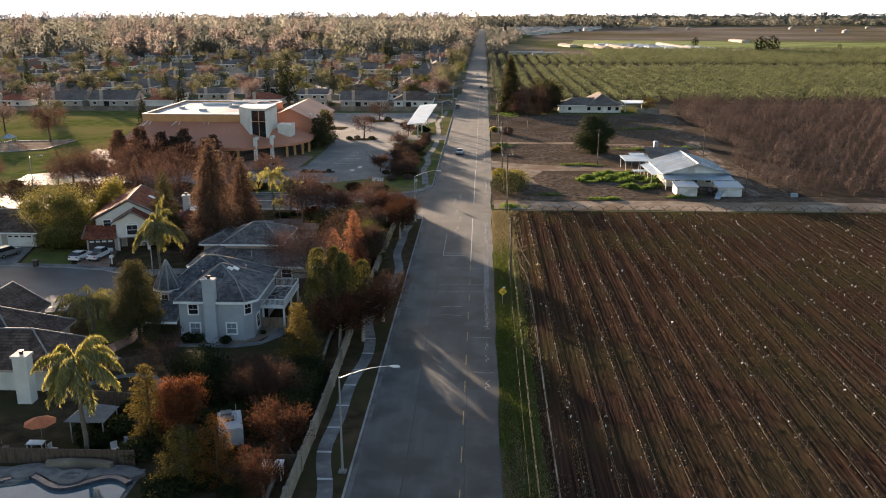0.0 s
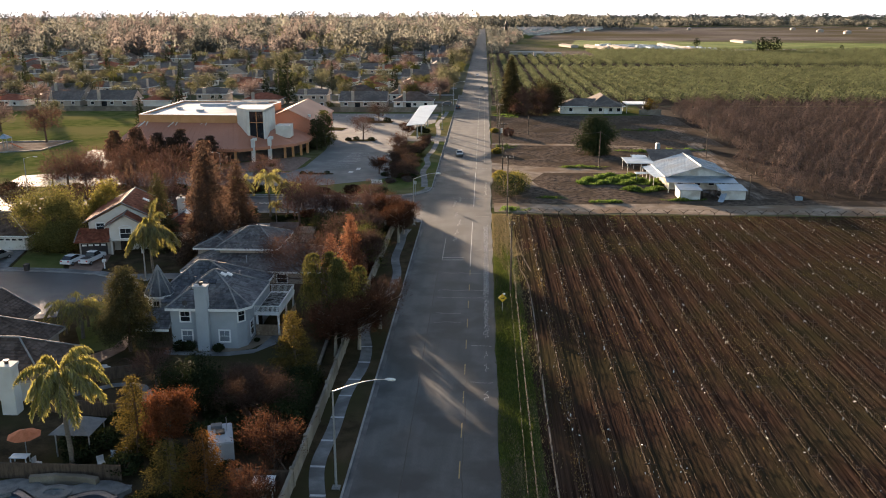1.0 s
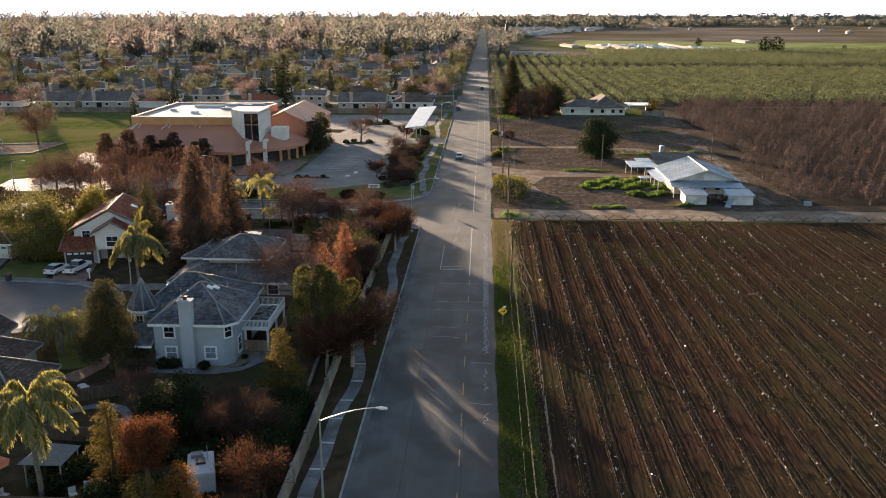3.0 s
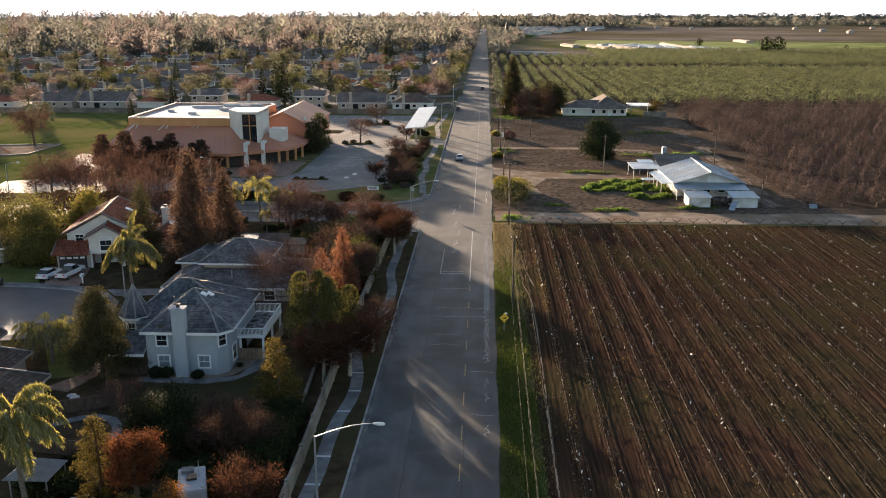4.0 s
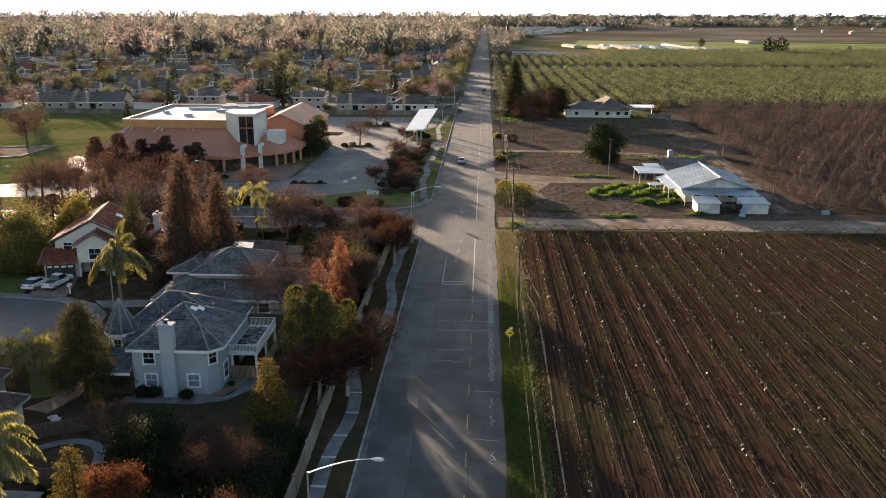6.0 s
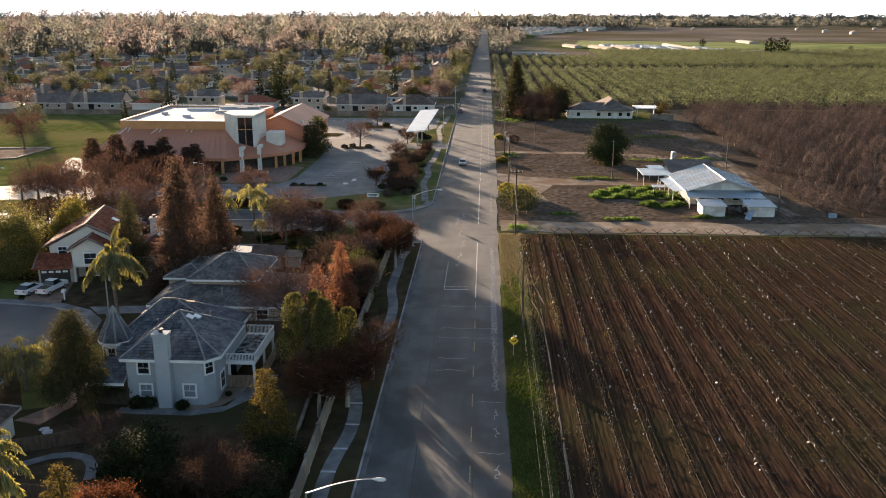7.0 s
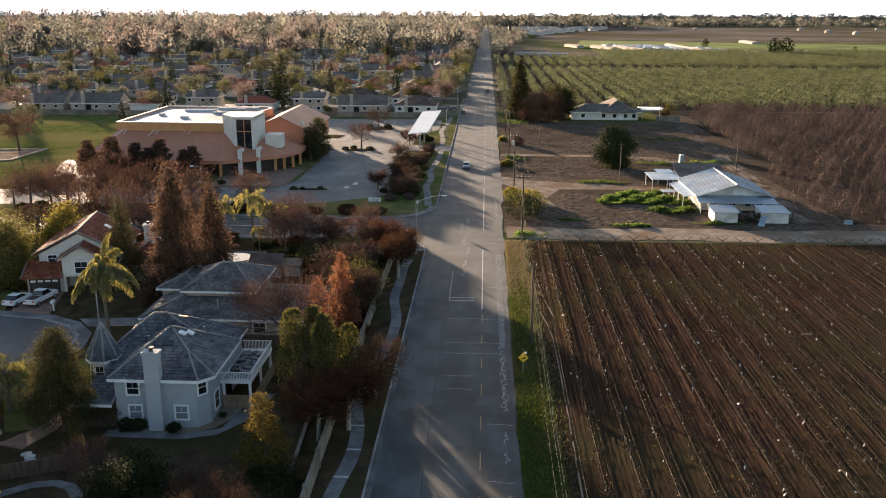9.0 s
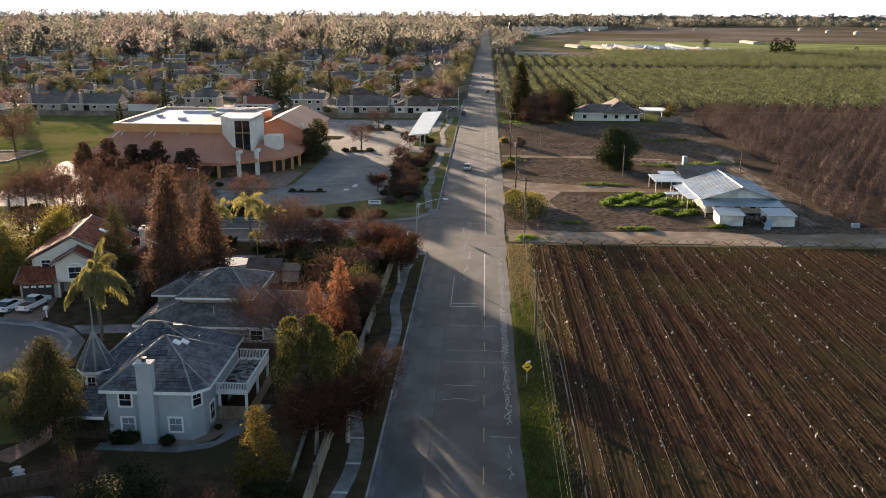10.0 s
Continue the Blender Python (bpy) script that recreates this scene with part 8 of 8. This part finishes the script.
# nearer town trees, each a thing
tt = [
    broad_tree("town_tree", "hazy olive broadleaf town tree", 9.5, 4.6, L_town, M_bark, F, at(-58, 384, 0), 1500, 0.5, 0.2, 0, 10, 0.25, "town trees"),
    broad_tree("town_tree", "rosy leafless tree among town houses", 10.5, 5.0, L_town_rose, M_bark, F, at(-30, 388, 0), 1600, 0.42, 0.2, 0.5, 10, 0.25, "town trees"),
    conifer("town_conifer", "dark spire conifer among the houses", 15, 3.0, L_dark, M_bark, F, at(-96, 392, 0), 900, 0.8, 0.3, 0.05, 0.7, "town trees"),
    broad_tree("town_tree", "small olive-gold tree among houses", 8.0, 4.0, L_green, M_bark, F, at(-80, 396, 0), 1300, 0.5, 0.2, 0, 10, 0.25, "town trees"),
    broad_tree("town_tree", "dark dense tree among town houses", 12.5, 6.0, L_town, M_bark, F, at(-17, 470, 0), 2000, 0.6, 0.2, 0, 10, 0.2, "town trees"),
]
for i in range(230):
    y = 378 + 340 * F.random() ** 1.15
    x = -16 - (0.6 * y) * F.random()
    k = F.choice(5, p=[0.3, 0.26, 0.18, 0.1, 0.16])
    copy_thing(tt[k], at(x, y, 0, 360 * F.random(), 0.5 + 0.65 * F.random()))
for x, y, k, s in ((-15.5, 430, 4, 1.0), (-17, 446, 4, 0.9), (-16, 492, 2, 1.1), (-14, 520, 3, 1.2), (-16, 560, 4, 1.1), (-15, 610, 4, 1.2), (-18, 398, 1, 0.9), (-24, 392, 1, 0.8), (-122, 352, 2, 0.9), (-150, 300, 0, 1.0), (-160, 285, 1, 1.0), (-172, 240, 0, 1.1), (-150, 215, 1, 1.0), (-118, 300, 2, 0.7), (-60, 352, 3, 0.5), (-83, 378, 2, 1.4), (-88, 384, 2, 1.2), (-110, 365, 3, 0.9), (-130, 362, 0, 0.9), (-180, 350, 1, 1.1), (-200, 335, 4, 0.9), (-185, 262, 4, 0.8)):
    copy_thing(tt[k], at(x, y, 0, 360 * F.random(), s))
pc = palm("town_palm", "hazy feather palm among the houses", 8.0, L_green, F, at(-128, 384, 0), 16, 3.2, 12, "town palms")
for i in range(60):
    y = 375 + 300 * F.random()
    copy_thing(pc, at(-40 - 0.55 * y * F.random(), y, 0, 360 * F.random(), 0.8 + 0.5 * F.random()))

# far woods and roofs, joined
def far_wood(n, x0, x1, y0, y1, mats, s0, s1, label, cond=None, tall=1.0, quadn=150):
    x, y = x0 + (x1 - x0) * F.random(n), y0 + (y1 - y0) * F.random(n)
    ok = np.ones(n, bool) if cond is None else cond(x, y)
    p = np.stack([x, y, np.zeros(n)], 1)[ok]
    pick = F.integers(0, len(mats), len(p))
    for k, mt in enumerate(mats):
        q = p[pick == k]
        if not len(q):
            continue
        s = s0 + (s1 - s0) * F.random(len(q))
        v, f = scattered(*tuft(quadn, 0.42, 1.0, 0.06, 0.22 if quadn < 60 else 0.12, F, 0.8), q, s, 6.28 * F.random(len(q)), s * tall * (0.7 + 0.6 * F.random(len(q))))
        stuff("far_woods", v, f, mt, label, "trees")


left = lambda x, y: (x < -14) & (x > -0.66 * y)
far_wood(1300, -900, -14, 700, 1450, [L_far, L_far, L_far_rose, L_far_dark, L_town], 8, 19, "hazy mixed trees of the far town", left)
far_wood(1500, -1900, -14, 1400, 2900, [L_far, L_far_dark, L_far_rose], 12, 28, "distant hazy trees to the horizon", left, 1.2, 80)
cl = np.stack([-20 - 560 * F.random(46), 700 + 700 * F.random(46)], 1)
cl = cl[cl[:, 0] > -0.62 * cl[:, 1]]
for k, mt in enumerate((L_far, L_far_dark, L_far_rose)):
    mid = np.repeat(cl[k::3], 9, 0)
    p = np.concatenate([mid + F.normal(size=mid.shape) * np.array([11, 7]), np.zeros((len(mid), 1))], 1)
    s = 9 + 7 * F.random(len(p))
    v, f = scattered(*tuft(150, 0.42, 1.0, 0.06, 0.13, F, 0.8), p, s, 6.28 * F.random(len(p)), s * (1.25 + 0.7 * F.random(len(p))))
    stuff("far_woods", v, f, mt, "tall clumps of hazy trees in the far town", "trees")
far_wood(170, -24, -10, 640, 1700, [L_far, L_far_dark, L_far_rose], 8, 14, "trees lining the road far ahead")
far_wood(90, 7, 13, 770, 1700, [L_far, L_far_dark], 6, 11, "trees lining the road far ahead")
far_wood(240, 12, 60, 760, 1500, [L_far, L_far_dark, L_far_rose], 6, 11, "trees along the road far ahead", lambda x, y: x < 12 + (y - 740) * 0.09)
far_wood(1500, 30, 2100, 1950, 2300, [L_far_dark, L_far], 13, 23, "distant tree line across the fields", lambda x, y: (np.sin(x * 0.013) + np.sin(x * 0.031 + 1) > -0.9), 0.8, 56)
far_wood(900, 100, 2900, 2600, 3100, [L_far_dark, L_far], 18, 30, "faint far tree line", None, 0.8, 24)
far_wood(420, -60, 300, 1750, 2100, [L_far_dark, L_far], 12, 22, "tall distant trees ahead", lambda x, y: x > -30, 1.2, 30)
for x, y, s in ((250, 808, 13), (262, 812, 13), (225, 950, 8), (340, 860, 5), (385, 850, 5)):
    v, f = scattered(*tuft(260, 0.5, 1.0, 0.05, 0.12, F, 0.8), np.array([[x, y, 0.0]]), np.array([s * 1.0]), np.array([1.0]), np.array([s * 1.25]))
    stuff("field_tree", v, f, L_dark, "dense dark tree beside the farm buildings", "tree")


def roofs(n, x0, x1, y0, y1, mat, wallmat, label, cond, w=14.0):
    x, y = x0 + (x1 - x0) * F.random(n), y0 + (y1 - y0) * F.random(n)
    ok = cond(x, y)
    p = np.stack([x, y, np.zeros(n)], 1)[ok]
    s = 0.7 + 0.5 * F.random(len(p))
    a = F.choice([0, 1.57], len(p)) + F.normal(size=len(p)) * 0.1
    rv = np.array([(-w / 2, -5, 3), (w / 2, -5, 3), (w / 2, 5, 3), (-w / 2, 5, 3), (-w / 2 + 4, 0, 5.6), (w / 2 - 4, 0, 5.6)])
    rf = np.array([(0, 1, 5, 4), (2, 3, 4, 5), (3, 0, 4, 4), (1, 2, 5, 5)])
    tri = np.array([(0, 1, 5), (0, 5, 4), (2, 3, 4), (2, 4, 5), (3, 0, 4), (1, 2, 5)])
    stuff("far_roofs", *scattered(rv, tri, p, s, a), mat, label, "houses")
    wv = np.array([(sx * (w / 2 - 0.5), sy * 4.5, z) for z in (0, 3) for sx, sy in ((-1, -1), (1, -1), (1, 1), (-1, 1))])
    wf = np.array([(0, 1, 5, 4), (1, 2, 6, 5), (2, 3, 7, 6), (3, 0, 4, 7)])
    stuff("far_walls", *scattered(wv, wf, p, s, a), wallmat, label.replace("roofs", "walls"), "houses")


roofs(420, -900, -20, 960, 1900, M_shingle, M_stucco_w, "far town house roofs among trees", left)
roofs(260, 35, 260, 1330, 1900, M_stucco_t, M_stucco_w, "pale roofs of a far housing tract", lambda x, y: x < 30 + (y - 1250) * 0.42)
roofs(16, 300, 1200, 1350, 1900, M_stucco_t, M_stucco_t, "far farm roofs in the fields", lambda x, y: x > 0, 8.0)
# long sheds and stock yard beyond the citrus
shed_spots = [(141, 906, 80, 6, -78), (118, 925, 60, 6, -76), (200, 930, 150, 6, -88), (309, 1086, 50, 10, -88), (57, 780, 24, 12, 0), (40, 800, 30, 10, 0), (92, 960, 40, 8, -76), (250, 838, 30, 9, 0), (285, 842, 14, 8, 0)]
for x, y, ln, w, a in shed_spots:
    ob = thing("long_shed", "long low white-roofed farm shed far off", "shed", at(x, y, 0, a), "far sheds")
    part("wall", Geo().box(-ln / 2, -w / 2, 0, ln / 2, w / 2, 2.2), M_stucco_t, ob)
    part("roof", Geo().add(sum(([(sx * ln / 2, -w / 2 - 0.3, 2.2), (sx * ln / 2, 0, 3.0), (sx * ln / 2, w / 2 + 0.3, 2.2)] for sx in (-1, 1)), []), [(0, 3, 4, 1), (1, 4, 5, 2), (0, 1, 2), (5, 4, 3)]), M_stucco_t, ob)
n = 300
x = F.random(n)
p = np.stack([140 + 70 * x + 12 * F.normal(size=n), 985 - 95 * x + 14 * F.normal(size=n), np.zeros(n)], 1)
bv = np.array([(sx * 0.9, sy * 2.2, z) for z in (0.3, 1.4) for sx, sy in ((-1, -1), (1, -1), (1, 1), (-1, 1))])
bf = np.array([(4, 5, 6, 7), (0, 1, 5, 4), (1, 2, 6, 5), (2, 3, 7, 6), (3, 0, 4, 7)])
stuff("stock_yard", *scattered(bv, bf, p, np.ones(n) * 1.3, 6.28 * F.random(n)), M_blue, "yard of pale blue stored vehicles and covers", "yard")
p = np.stack([230 + 110 * F.random(110), 842 + 30 * F.random(110), np.zeros(110)], 1)
stuff("parked_rows", *scattered(bv, bf, p, np.ones(110) * 0.9, 6.28 * F.random(110)), M_carsilver, "rows of parked vehicles beyond the orchard", "yard")
mast = thing("brick_stack", "tall slim dark tower beyond the road", "tower", at(33.2, 1287, 0))
part("shaft", Geo().tube([(0, 0, 0), (0, 0, 16), (0, 0, 22)], [2.6, 2.0, 0.8], 8), M_dark, mast)
